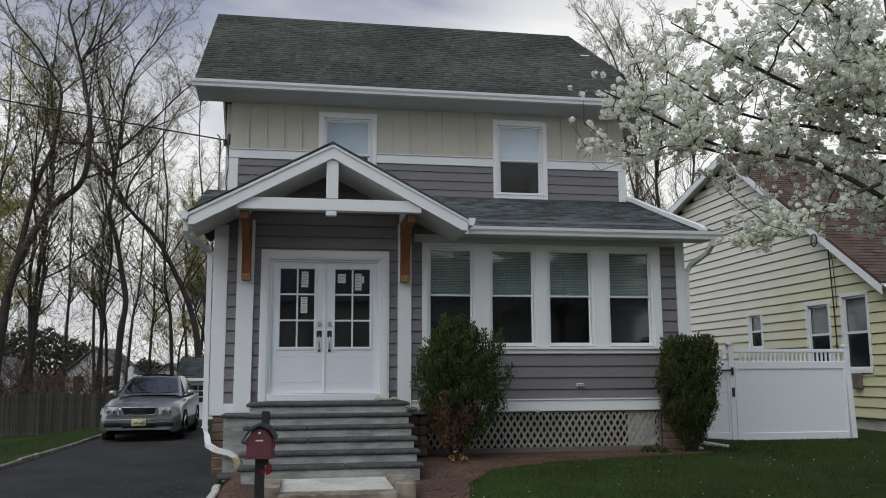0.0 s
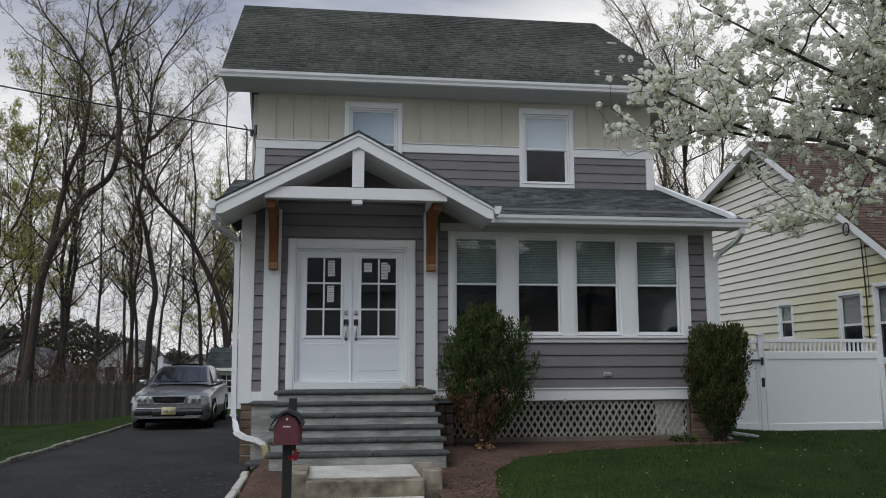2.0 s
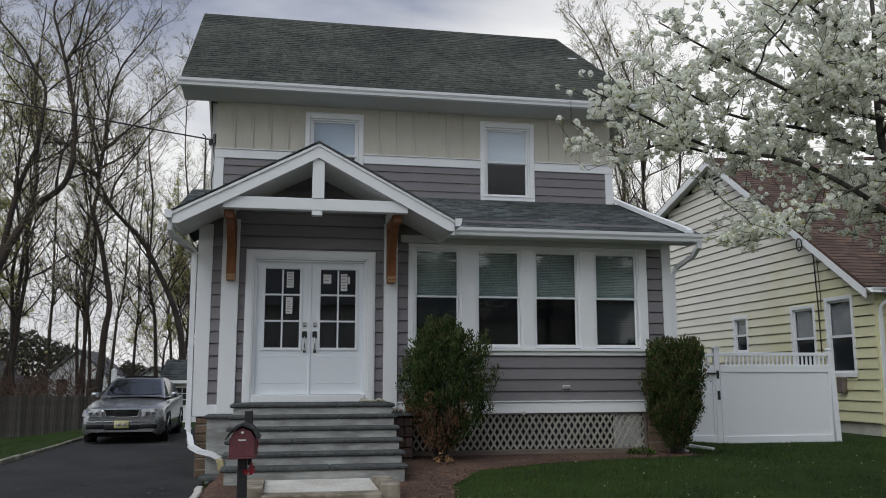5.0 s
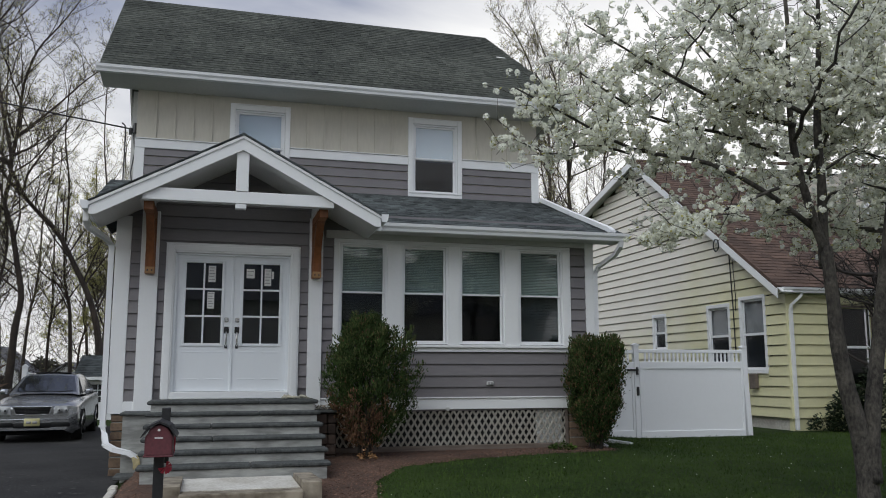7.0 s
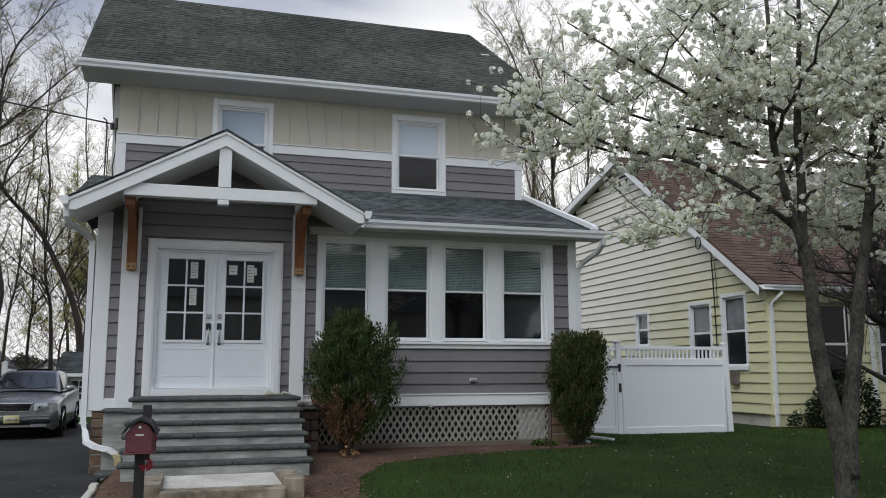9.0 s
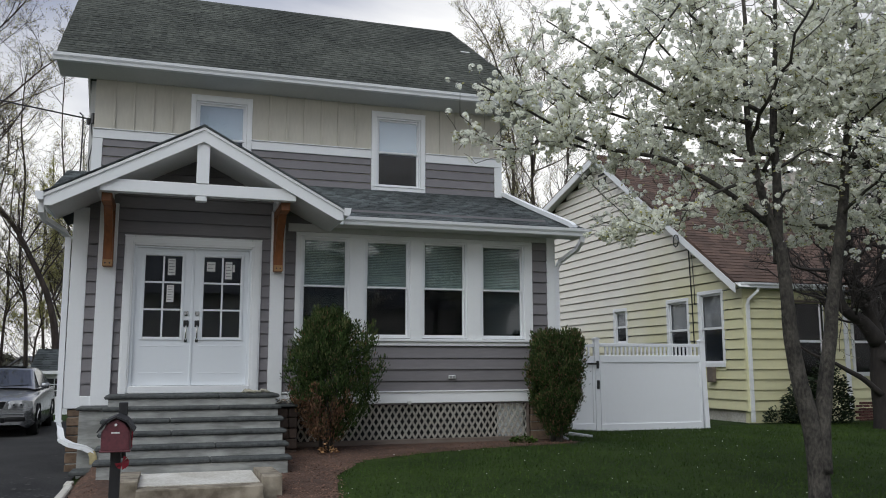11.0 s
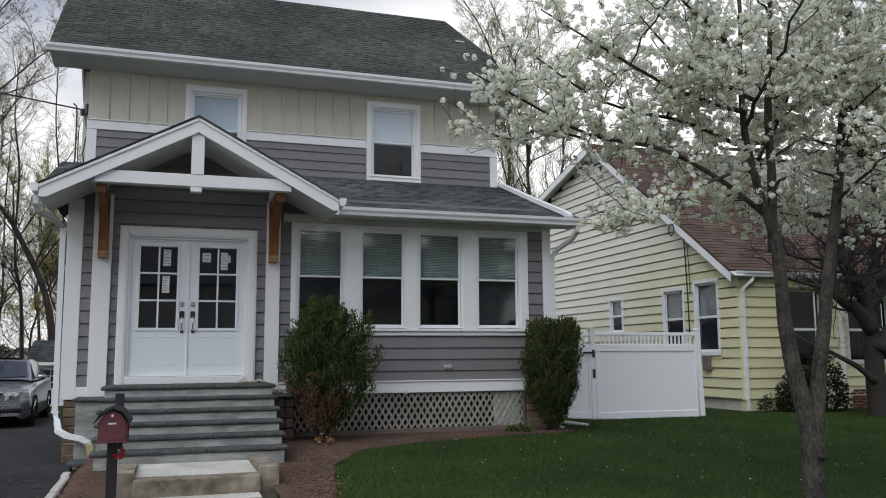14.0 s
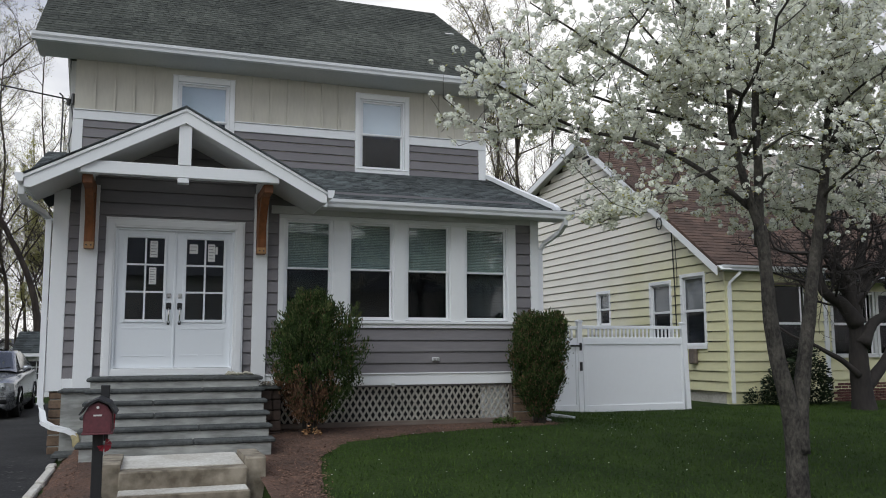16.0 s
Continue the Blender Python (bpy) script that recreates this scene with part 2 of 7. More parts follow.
def pale_blend(m, pale, ax, low, high):
    """Blends a material to a paler colour along a direction, with an uneven border; ax: weights of x, y, z."""
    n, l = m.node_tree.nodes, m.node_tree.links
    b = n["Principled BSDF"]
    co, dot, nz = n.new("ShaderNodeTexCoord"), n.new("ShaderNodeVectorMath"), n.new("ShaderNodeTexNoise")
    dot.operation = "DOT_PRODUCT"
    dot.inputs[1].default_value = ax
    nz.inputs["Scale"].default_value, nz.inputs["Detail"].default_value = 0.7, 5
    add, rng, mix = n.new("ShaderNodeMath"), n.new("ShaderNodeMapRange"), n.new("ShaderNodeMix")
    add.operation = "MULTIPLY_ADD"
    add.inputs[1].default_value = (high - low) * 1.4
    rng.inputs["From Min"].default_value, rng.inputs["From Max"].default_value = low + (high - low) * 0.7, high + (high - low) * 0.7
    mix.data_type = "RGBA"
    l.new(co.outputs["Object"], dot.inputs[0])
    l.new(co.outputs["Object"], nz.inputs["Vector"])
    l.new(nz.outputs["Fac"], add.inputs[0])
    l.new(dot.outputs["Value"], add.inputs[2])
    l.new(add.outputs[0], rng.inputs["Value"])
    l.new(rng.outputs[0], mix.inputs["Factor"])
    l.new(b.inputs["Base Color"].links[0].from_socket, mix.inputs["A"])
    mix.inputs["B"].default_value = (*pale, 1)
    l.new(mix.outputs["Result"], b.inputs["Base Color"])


# the yellow turns to cream upwards and towards the back
pale_blend(YELLOW, (0.74, 0.70, 0.62), (0, 0.35, 0.8), 2.9, 5.1)


def let_light_through(m, share):
    """Thin petals and leaves pass part of the light on."""
    n, l = m.node_tree.nodes, m.node_tree.links
    b = n["Principled BSDF"]
    tl, mx = n.new("ShaderNodeBsdfTranslucent"), n.new("ShaderNodeMixShader")
    mx.inputs[0].default_value = share
    l.new(b.inputs["Base Color"].links[0].from_socket, tl.inputs["Color"])
    l.new(b.outputs[0], mx.inputs[1])
    l.new(tl.outputs[0], mx.inputs[2])
    l.new(mx.outputs[0], n["Material Output"].inputs["Surface"])


for m in (BLOSSOM, YOUNG_LEAF, BUD):
    let_light_through(m, 0.5)


def glass_material(name, tint, rough=0.02, ior=1.5):
    """Window glass: part clear, part glossy by the angle of view."""
    m = bpy.data.materials.new(name)
    m.use_nodes = True
    n, l = m.node_tree.nodes, m.node_tree.links
    out = n["Material Output"]
    n.remove(n["Principled BSDF"])
    tr, gl, mx, fr = (n.new("ShaderNode" + k) for k in ("BsdfTransparent", "BsdfGlossy", "MixShader", "LayerWeight"))
    tr.inputs["Color"].default_value = (*tint, 1)
    gl.inputs["Roughness"].default_value = rough
    # gloss rises from f0, seen square on, to full at a glancing view, alike on both faces
    f0 = ((ior - 1) / (ior + 1)) ** 2
    steep, rise = n.new("ShaderNodeMath"), n.new("ShaderNodeMath")
    steep.operation, steep.inputs[1].default_value = "POWER", 5.0
    rise.operation, rise.inputs[1].default_value, rise.inputs[2].default_value = "MULTIPLY_ADD", 1 - f0, f0
    fr.inputs["Blend"].default_value = 0.5
    l.new(fr.outputs["Facing"], steep.inputs[0])
    l.new(steep.outputs[0], rise.inputs[0])
    wave = n.new("ShaderNodeTexNoise")
    wave.inputs["Scale"].default_value = 1.3
    bp = n.new("ShaderNodeBump")
    bp.inputs["Strength"].default_value, bp.inputs["Distance"].default_value = 0.08, 0.02
    co = n.new("ShaderNodeTexCoord")
    l.new(co.outputs["Object"], wave.inputs["Vector"])
    l.new(wave.outputs["Fac"], bp.inputs["Height"])
    l.new(bp.outputs["Normal"], gl.inputs["Normal"])
    l.new(rise.outputs[0], mx.inputs[0])
    l.new(tr.outputs[0], mx.inputs[1])
    l.new(gl.outputs[0], mx.inputs[2])
    l.new(mx.outputs[0], out.inputs["Surface"])
    return m


GLASS = glass_material("window_glass", (0.86, 0.90, 0.91), 0.015, 1.68)
UPPER_GLASS = glass_material("double_glazing", (0.84, 0.88, 0.90), 0.015, 2.2)
CLEAR_GLASS = glass_material("old_thin_glass", (0.90, 0.92, 0.93), 0.02, 1.45)
# grey tint and low gloss keep the neighbour's front panes dark
DIM_GLASS = glass_material("dim_window_glass", (0.50, 0.51, 0.53), 0.05, 1.28)
# screen tints lean blue in place of the sky the lower panes reflect
SCREEN_GLASS = glass_material("screened_glass", (0.33, 0.36, 0.40), 0.06, 1.75)
UPPER_SCREEN_GLASS = glass_material("upper_screened_glass", (0.30, 0.34, 0.42), 0.05, 1.50)
CAR_GLASS = glass_material("car_glass", (0.20, 0.23, 0.24), 0.03, 2.9)
CAR_SIDE_GLASS = glass_material("dark_car_glass", (0.06, 0.065, 0.07), 0.1, 1.15)


# ---- builders ----
class Shape:
    """Collects boxes, tubes and faces in world metres for one mesh."""

    def __init__(self):
        self.v, self.f = [], []

    def add(self, verts, faces):
        k = len(self.v)
        self.v.extend(tuple(p) for p in verts)
        self.f.extend(tuple(i + k for i in f) for f in faces)
        return self

    def box(self, x0, x1, y0, y1, z0, z1, c=0.0):
        if c <= 0:
            return self.add([(x, y, z) for z in (z0, z1) for y in (y0, y1) for x in (x0, x1)],
                            [(0, 2, 3, 1), (4, 5, 7, 6), (0, 1, 5, 4), (2, 6, 7, 3), (0, 4, 6, 2), (1, 3, 7, 5)])
        # chamfered edges
        X, Y, Z = (x0, x1), (y0, y1), (z0, z1)
        v, key = [], {}
        for i in (0, 1):
            for j in (0, 1):
                for k in (0, 1):
                    si, sj, sk = (1, -1)[i], (1, -1)[j], (1, -1)[k]
                    for a, p in enumerate(((X[i], Y[j] + sj * c, Z[k] + sk * c), (X[i] + si * c, Y[j], Z[k] + sk * c), (X[i] + si * c, Y[j] + sj * c, Z[k]))):
                        key[i, j, k, a] = len(v)
                        v.append(p)
        q = lambda *ks: tuple(key[k] for k in ks)
        f = []
        for s in (0, 1):
            f.append(q((s, 0, 0, 0), (s, 1, 0, 0), (s, 1, 1, 0), (s, 0, 1, 0)))
            f.append(q((0, s, 0, 1), (1, s, 0, 1), (1, s, 1, 1), (0, s, 1, 1)))
            f.append(q((0, 0, s, 2), (1, 0, s, 2), (1, 1, s, 2), (0, 1, s, 2)))
            for r in (0, 1):
                f.append(q((0, s, r, 1), (1, s, r, 1), (1, s, r, 2), (0, s, r, 2)))
                f.append(q((s, 0, r, 0), (s, 1, r, 0), (s, 1, r, 2), (s, 0, r, 2)))
                f.append(q((s, r, 0, 0), (s, r, 1, 0), (s, r, 1, 1), (s, r, 0, 1)))
                for t in (0, 1):
                    f.append(q((s, r, t, 0), (s, r, t, 1), (s, r, t, 2)))
        return self.add(v, f)

    def prism(self, pts, axis, a, b):
        """A polygon of (u, w) pairs pushed along axis from a to b; for axis x: (y, z), y: (x, z), z: (x, y)."""
        put = {"x": lambda u, w, s: (s, u, w), "y": lambda u, w, s: (u, s, w), "z": lambda u, w, s: (u, w, s)}[axis]
        n = len(pts)
        v = [put(u, w, a) for u, w in pts] + [put(u, w, b) for u, w in pts]
        return self.add(v, [tuple(range(n))[::-1], tuple(range(n, 2 * n))] + [(i, (i + 1) % n, n + (i + 1) % n, n + i) for i in range(n)])

    def slab(self, a, b, c, d, thick):
        """A plate with the corners a, b, c, d and a thickness below it."""
        p = [Vector(q) for q in (a, b, c, d)]
        nrm = (p[1] - p[0]).cross(p[3] - p[0]).normalized()
        return self.add(p + [q - nrm * thick for q in p], [(0, 1, 2, 3), (7, 6, 5, 4), (0, 4, 5, 1), (1, 5, 6, 2), (2, 6, 7, 3), (3, 7, 4, 0)])

    def tube(self, pts, radii, sides=8, cap=True):
        pts = [Vector(p) for p in pts]
        radii = radii if hasattr(radii, "__len__") else [radii] * len(pts)
        k, n = len(self.v), len(pts)
        side = None
        for i, p in enumerate(pts):
            d = (pts[min(i + 1, n - 1)] - pts[max(i - 1, 0)])
            d = d.normalized() if d.length > 1e-9 else Vector((0, 0, 1))
            ref = side if side is not None else (Vector((1, 0, 0)) if abs(d.x) < 0.8 else Vector((0, 1, 0)))
            u = ref - d * ref.dot(d)
            u = u.normalized() if u.length > 1e-6 else d.orthogonal().normalized()
            w, side = d.cross(u), u
            for s in range(sides):
                a = 2 * math.pi * s / sides
                self.v.append(tuple(p + radii[i] * (math.cos(a) * u + math.sin(a) * w)))
        for i in range(n - 1):
            for s in range(sides):
                t = (s + 1) % sides
                self.f.append((k + i * sides + s, k + i * sides + t, k + (i + 1) * sides + t, k + (i + 1) * sides + s))
        if cap:
            self.f.append(tuple(k + s for s in range(sides))[::-1])
            self.f.append(tuple(k + (n - 1) * sides + s for s in range(sides)))
        return self

    def bar(self, pts, w, h):
        """A rectangular pipe, w across and h deep, through the points."""
        pts = [Vector(p) for p in pts]
        k, n, up = len(self.v), len(pts), Vector((0, 0, 1))
        for i, p in enumerate(pts):
            d = (pts[min(i + 1, n - 1)] - pts[max(i - 1, 0)]).normalized()
            u = d.cross(up if abs(d.z) < 0.9 else Vector((0, 1, 0))).normalized()
            o = u.cross(d).normalized()
            self.v.extend(tuple(p + a * w / 2 * u + b * h / 2 * o) for a, b in ((-1, -1), (1, -1), (1, 1), (-1, 1)))
        for i in range(n - 1):
            for s in range(4):
                t = (s + 1) % 4
                self.f.append((k + 4 * i + s, k + 4 * i + t, k + 4 * i + 4 + t, k + 4 * i + 4 + s))
        self.f += [(k + 3, k + 2, k + 1, k), tuple(k + 4 * n - 4 + s for s in range(4))]
        return self

    def mesh(self, name, origin=(0, 0, 0), smooth=False):
        me = bpy.data.meshes.new(name)
        ox, oy, oz = origin
        me.from_pydata([(x - ox, y - oy, z - oz) for x, y, z in self.v], [], self.f)
        me.update()
        bm = bmesh.new()
        bm.from_mesh(me)
        bmesh.ops.recalc_face_normals(bm, faces=bm.faces)
        bm.to_mesh(me)
        bm.free()
        if smooth:
            me.shade_smooth()
        return me


def S():
    return Shape()


def root_of(ob):
    while ob.parent:
        ob = ob.parent
    return ob


def part(name, shape, mat, parent, label="", smooth=False):
    """One mesh object under a thing or under a part."""
    me = shape.mesh(name, root_of(parent).location, smooth)
    me.materials.append(mat)
    ob = new(name, me)
    ob.parent = parent
    if label:
        ob["label"] = label
    return ob


def thing(name, base, label, category, group="", kind=""):
    ob = new(name)
    ob.empty_display_size = 0.1
    ob.location = base
    return tagged(ob, label, category, group, kind)


def solid(name, shape, mat, label, category, group="", kind="", base=(0, 0, 0), smooth=False):
    """A thing or a piece of the setting that is one mesh."""
    me = shape.mesh(name, base, smooth)
    me.materials.append(mat)
    ob = new(name, me)
    ob.location = base
    return tagged(ob, label, category, group, kind)


def stuff_mesh(name, verts, faces, mat, smooth=False):
    me = bpy.data.meshes.new(name)
    me.from_pydata(verts, [], faces)
    me.materials.append(mat)
    if smooth:
        me.shade_smooth()
    return me


def shared_piece(name, me, parent, m):
    ob = new(name, me)
    ob.parent = parent
    ob.matrix_basis = m
    return ob


def clamp01(v):
    return max(0.0, min(1.0, v))


def smooth01(v):
    v = clamp01(v)
    return v * v * (3 - 2 * v)


# ---- ground ----
def ground_z(x, y):
    """Height of the yard: banked up to the house, falling to the street and to the drive."""
    yard = 0.24 - 0.13 * smooth01((x - 7.4) / 3.0)
    back = 0.02 * clamp01(y / 6)
    fall = -0.13
    z = yard + back
    if y < -0.8:
        k = clamp01((-0.8 - y) / 5.6)
        z = z + (fall - z) * k
    if 0.93 < x < 2.5 and y < -3.4:
        z = -0.45
    drive = 0.03 if y > -1 else 0.03 - 0.16 * clamp01((-1 - y) / 6.5)
    left = drive + 0.07 - 0.22 * smooth01((-3.4 - x) / 2.6)
    if x < -3.32:
        z = left
    elif x < 0.24:
        z = drive - 0.03
    elif x < 0.6:
        z = drive - 0.03 + (z - drive + 0.03) * smooth01((x - 0.24) / 0.36)
    return z


def sheet(xs, ys, lift=0.0, rough=0.0):
    s = S()
    for y in ys:
        for x in xs:
            s.v.append((x, y, ground_z(x, y) + lift + (rough * noise.noise((x * 2.1, y * 2.1, 3.0)) if rough else 0)))
    n = len(xs)
    s.f = [(j * n + i, j * n + i + 1, (j + 1) * n + i + 1, (j + 1) * n + i) for j in range(len(ys) - 1) for i in range(n - 1)]
    return s


def steps_of(a, b, d):
    n = max(1, round((b - a) / d))
    return [a + (b - a) * i / n for i in range(n + 1)]


GX = [-900, -300, -100, -40, -20] + steps_of(-12, -4, 1.0) + [-3.6, -3.35, -3.33, -3.31, -3.2] + steps_of(-3, 0, 0.6) + steps_of(0.15, 0.87, 0.12) + [0.95, 1.2, 1.7, 2.2, 2.48, 2.56, 2.8] + steps_of(3.1, 16, 0.35) + [18, 22, 30, 50, 120, 400, 900]
GY = [-900, -300, -80, -30, -20] + steps_of(-14, -8, 1.0) + steps_of(-7.6, -3.7, 0.3) + [-3.5, -3.38, -3.2] + steps_of(-2.9, 5, 0.3) + steps_of(6, 20, 1.0) + [26, 40, 80, 200, 600, 1500]
ground = solid("ground", sheet(GX, GY, 0, 0.012), LAWN, "dark green spring lawn sloping gently to the street", "lawn", kind="structure")

driveway_shape = S()
DY = steps_of(-10.9, -9, 1.0) + steps_of(-8, 12, 0.5)
for y in DY:
    for x in (-3.30, -2.4, -1.2, 0.0, 0.22):
        z = ground_z(-1, y) + 0.034 + 0.012 * noise.noise((x, y * 0.5, 0))
        driveway_shape.v.append((x, y, z))
driveway_shape.f = [(j * 5 + i, j * 5 + i + 1, j * 5 + i + 6, j * 5 + i + 5) for j in range(len(DY) - 1) for i in range(4)]
driveway = solid("driveway", driveway_shape, ASPHALT, "dark worn asphalt driveway beside the house", "driveway", kind="structure")


def kerb(name, x, y0, y1, w, h, label, mat):
    """A row of kerb stones, each a piece of its own."""
    k = thing(name, (x, y0, 0), label, "kerb", kind="structure")
    y, rnd = y0, random.Random(4)
    while y < y1:
        d = rnd.uniform(0.75, 1.1)
        z = ground_z(-1, y) + 0.03
        e = rnd.uniform(-0.012, 0.012)
        part("kerb_stone", S().box(x - w / 2 + e, x + w / 2 + e, y + 0.008, min(y + d, y1) - 0.008, z - 0.1, z + h + rnd.uniform(-0.01, 0.01), 0.015), mat, k)
        y += d
    return k


kerb("kerb_left", -3.32, -9.0, 11.0, 0.07, 0.07, "weathered concrete kerb edging the drive and the grass", KERB_STONE)
kerb("kerb_right", 0.255, -7.0, -1.3, 0.10, 0.06, "pale stone edging between the drive and the planting bed", CONCRETE_TOP)


def bed_edge(t):
    """Edge of the mulch bed towards the lawn, as a curve from the walk to the far corner of the house."""
    pts = ((2.95, -4.9), (3.15, -3.6), (3.35, -2.4), (3.9, -1.45), (5.2, -0.95), (6.6, -0.72), (7.55, -0.55))
    k = min(int(t * 6), 5)
    f = t * 6 - k
    return pts[k][0] + (pts[k + 1][0] - pts[k][0]) * f, pts[k][1] + (pts[k + 1][1] - pts[k][1]) * f


def bed(name, curve, inner, label):
    s, n, m = S(), 48, 8
    for i in range(n + 1):
        (ex, ey), (ix, iy) = curve(i / n), inner(i / n)
        ex += 0.06 * noise.noise((i * 0.9, 1.0, 0))
        ey += 0.06 * noise.noise((i * 0.9, 7.0, 0))
        for j in range(m + 1):
            f = j / m
            x, y = ex + (ix - ex) * f, ey + (iy - ey) * f
            s.v.append((x, y, ground_z(x, y) + (0.0 if j == 0 else 0.018) + 0.02 * abs(noise.noise((x * 5, y * 5, 0)))))
    s.f = [(i * (m + 1) + j, i * (m + 1) + j + 1, (i + 1) * (m + 1) + j + 1, (i + 1) * (m + 1) + j) for i in range(n) for j in range(m)]
    return solid(name, s, MULCH, label, "mulch bed", kind="structure")


bed("mulch_bed", bed_edge, lambda t: (2.50 + 5.02 * smooth01((t - 0.35) / 0.65), -4.9 + 4.95 * smooth01(t / 0.5)), "brown bark mulch bed along the house front")
bed("soil_bed", lambda t: (0.30, -7 + 6.9 * t), lambda t: (1.2 if t < 0.62 else 0.92 if t < 0.72 else 0.7, -7 + 6.9 * t), "bare brown soil bed beside the steps")

# scattered bark chips
chips = S()
rnd = random.Random(11)
for _ in range(5200):
    t, f = rnd.random(), rnd.random() ** 1.3
    (ex, ey) = bed_edge(t)
    ix, iy = 2.62 + 4.9 * smooth01((t - 0.35) / 0.65), -4.9 + 4.95 * smooth01(t / 0.5)
    x, y = ex + (ix - ex) * f + rnd.gauss(0, 0.05), ey + (iy - ey) * f + rnd.gauss(0, 0.05)
    if rnd.random() < 0.14:
        x, y = rnd.uniform(0.32, 0.66), rnd.uniform(-5, -0.4)
    z, a, w, d = ground_z(x, y) + 0.022, rnd.uniform(0, 3.14), rnd.uniform(0.007, 0.022), rnd.uniform(0.003, 0.008)
    c, sn, up = math.cos(a) * w, math.sin(a) * w, rnd.uniform(0.0, 0.012)
    px, py = -math.sin(a) * d, math.cos(a) * d
    chips.add([(x - c - px, y - sn - py, z), (x - c + px, y - sn + py, z + 0.005), (x + c + px, y + sn + py, z + up), (x + c - px, y + sn - py, z + up)], [(0, 1, 2, 3)])
solid("bark_chips", chips, CHIP, "loose brown bark chips and dry leaves on the bed", "mulch", kind="stuff")


# ---- the house ----
FZ = 1.08      # porch floor
HW = 7.48      # width of the front
UY = 2.35      # upper front wall
house = thing("wall_front", (0, 0, 0), "grey lap-sided house front with white trim boards", "house wall", kind="structure")


def wall_with_holes(s, x0, x1, z0, z1, y0, y1, holes):
    """A wall across x with rectangular holes (hx0, hx1, hz0, hz1) through it."""
    xs = sorted({x0, x1, *(h[0] for h in holes), *(h[1] for h in holes)})
    for a, b in zip(xs, xs[1:]):
        cuts = sorted((h[2], h[3]) for h in holes if h[0] <= a + 1e-6 and h[1] >= b - 1e-6)
        z = z0
        for c, d in cuts:
            if c > z:
                s.box(a, b, y0, y1, z, c)
            z = d
        if z < z1:
            s.box(a, b, y0, y1, z, z1)
    return s


DOOR = (0.80, 2.46, 1.16, 3.20)
PORCH_WINS = ((3.225, 3.935), (4.215, 4.925), (5.16, 5.88), (6.165, 6.895))
WZ0, WZ1, WZM = 1.915, 3.43, 2.68
low_holes = [DOOR] + [(a - 0.02, b + 0.02, WZ0 - 0.02, WZ1 + 0.02) for a, b in PORCH_WINS]
part("sheathing", wall_with_holes(S(), 0.02, HW - 0.02, 0.86, 3.75, 0.03, 0.16, low_holes), GREY_SIDING, house)
gable_sheath = S().prism([(0.02, 3.752), (3.3, 3.752), (1.65, 4.60), (0.02, 3.78)], "y", 0.03, 0.10)
part("gable_sheathing", gable_sheath, GREY_SIDING, house)


def lap_board(x0, x1, z, h, y, mat, parent, thick=0.034, lap=0.017):
    """One course of lap siding: thin at its top, proud at its butt, with an open joint below it."""
    s = S().prism([(y + 0.004, z + lap), (y - thick, z + lap), (y - 0.014, z + h), (y + 0.004, z + h)], "x", x0, x1)
    return part("siding_board", s, mat, parent)


def lap_wall(spans, z0, z1, h, y, mat, parent):
    """spans(z) gives the stretches of x that are covered at a course from z to z + h."""
    z = z0
    while z < z1 - 0.02:
        hh = min(h, z1 - z)
        for a, b in spans(z, z + hh):
            if b - a > 0.02:
                lap_board(a, b, z, hh, y, mat, parent)
        z += h


def low_spans(z, zt):
    cuts = [(0.315, 0.565), (2.74, 2.95)]
    if zt > FZ and z < 3.34:
        cuts.append((0.665, 2.61))
    if zt > 1.775 and z < 3.51:
        cuts.append((3.12, 7.055))
    if z < 1.08:
        cuts = [(0.31, 2.95)]
    if z > 3.74:
        w = (4.6 - z) / 0.55
        return [(1.65 - w, 1.65 + w)]
    out, x = [], 0.175
    for a, b in sorted(cuts):
        out.append((x, a))
        x = max(x, b)
    out.append((x, HW - 0.15))
    return out


lap_wall(low_spans, 1.03, 4.5, 0.18, 0.03, GREY_SIDING, house)

trim = thing("trim", (0, 0, 0), "white painted trim boards on the house front", "trim", kind="structure")
part("corner_board", S().box(-0.035, 0.175, -0.005, 0.10, 0.885, 3.72, 0.006), WHITE, trim)
part("corner_board", S().box(HW - 0.15, HW + 0.005, -0.005, 0.10, 0.885, 3.60, 0.006), WHITE, trim)
part("base_board", S().box(0.175, 0.60, -0.01, 0.03, 0.885, 1.055, 0.006), WHITE, trim)
part("base_board", S().box(2.80, HW - 0.15, -0.01, 0.03, 0.885, 1.055, 0.006), WHITE, trim)
part("base_drip_cap", S().box(2.95, HW - 0.15, -0.03, 0.03, 1.055, 1.075, 0.004), WHITE, trim)
part("pilaster", S().box(0.315, 0.565, -0.045, 0.03, 0.90, 3.80, 0.006), WHITE, trim)
part("pilaster", S().box(2.74, 2.95, -0.045, 0.03, 0.90, 3.80, 0.006), WHITE, trim)
part("frieze_board", S().box(3.0, HW - 0.15, -0.012, 0.03, 3.515, 3.64, 0.004), SOFFIT, trim)

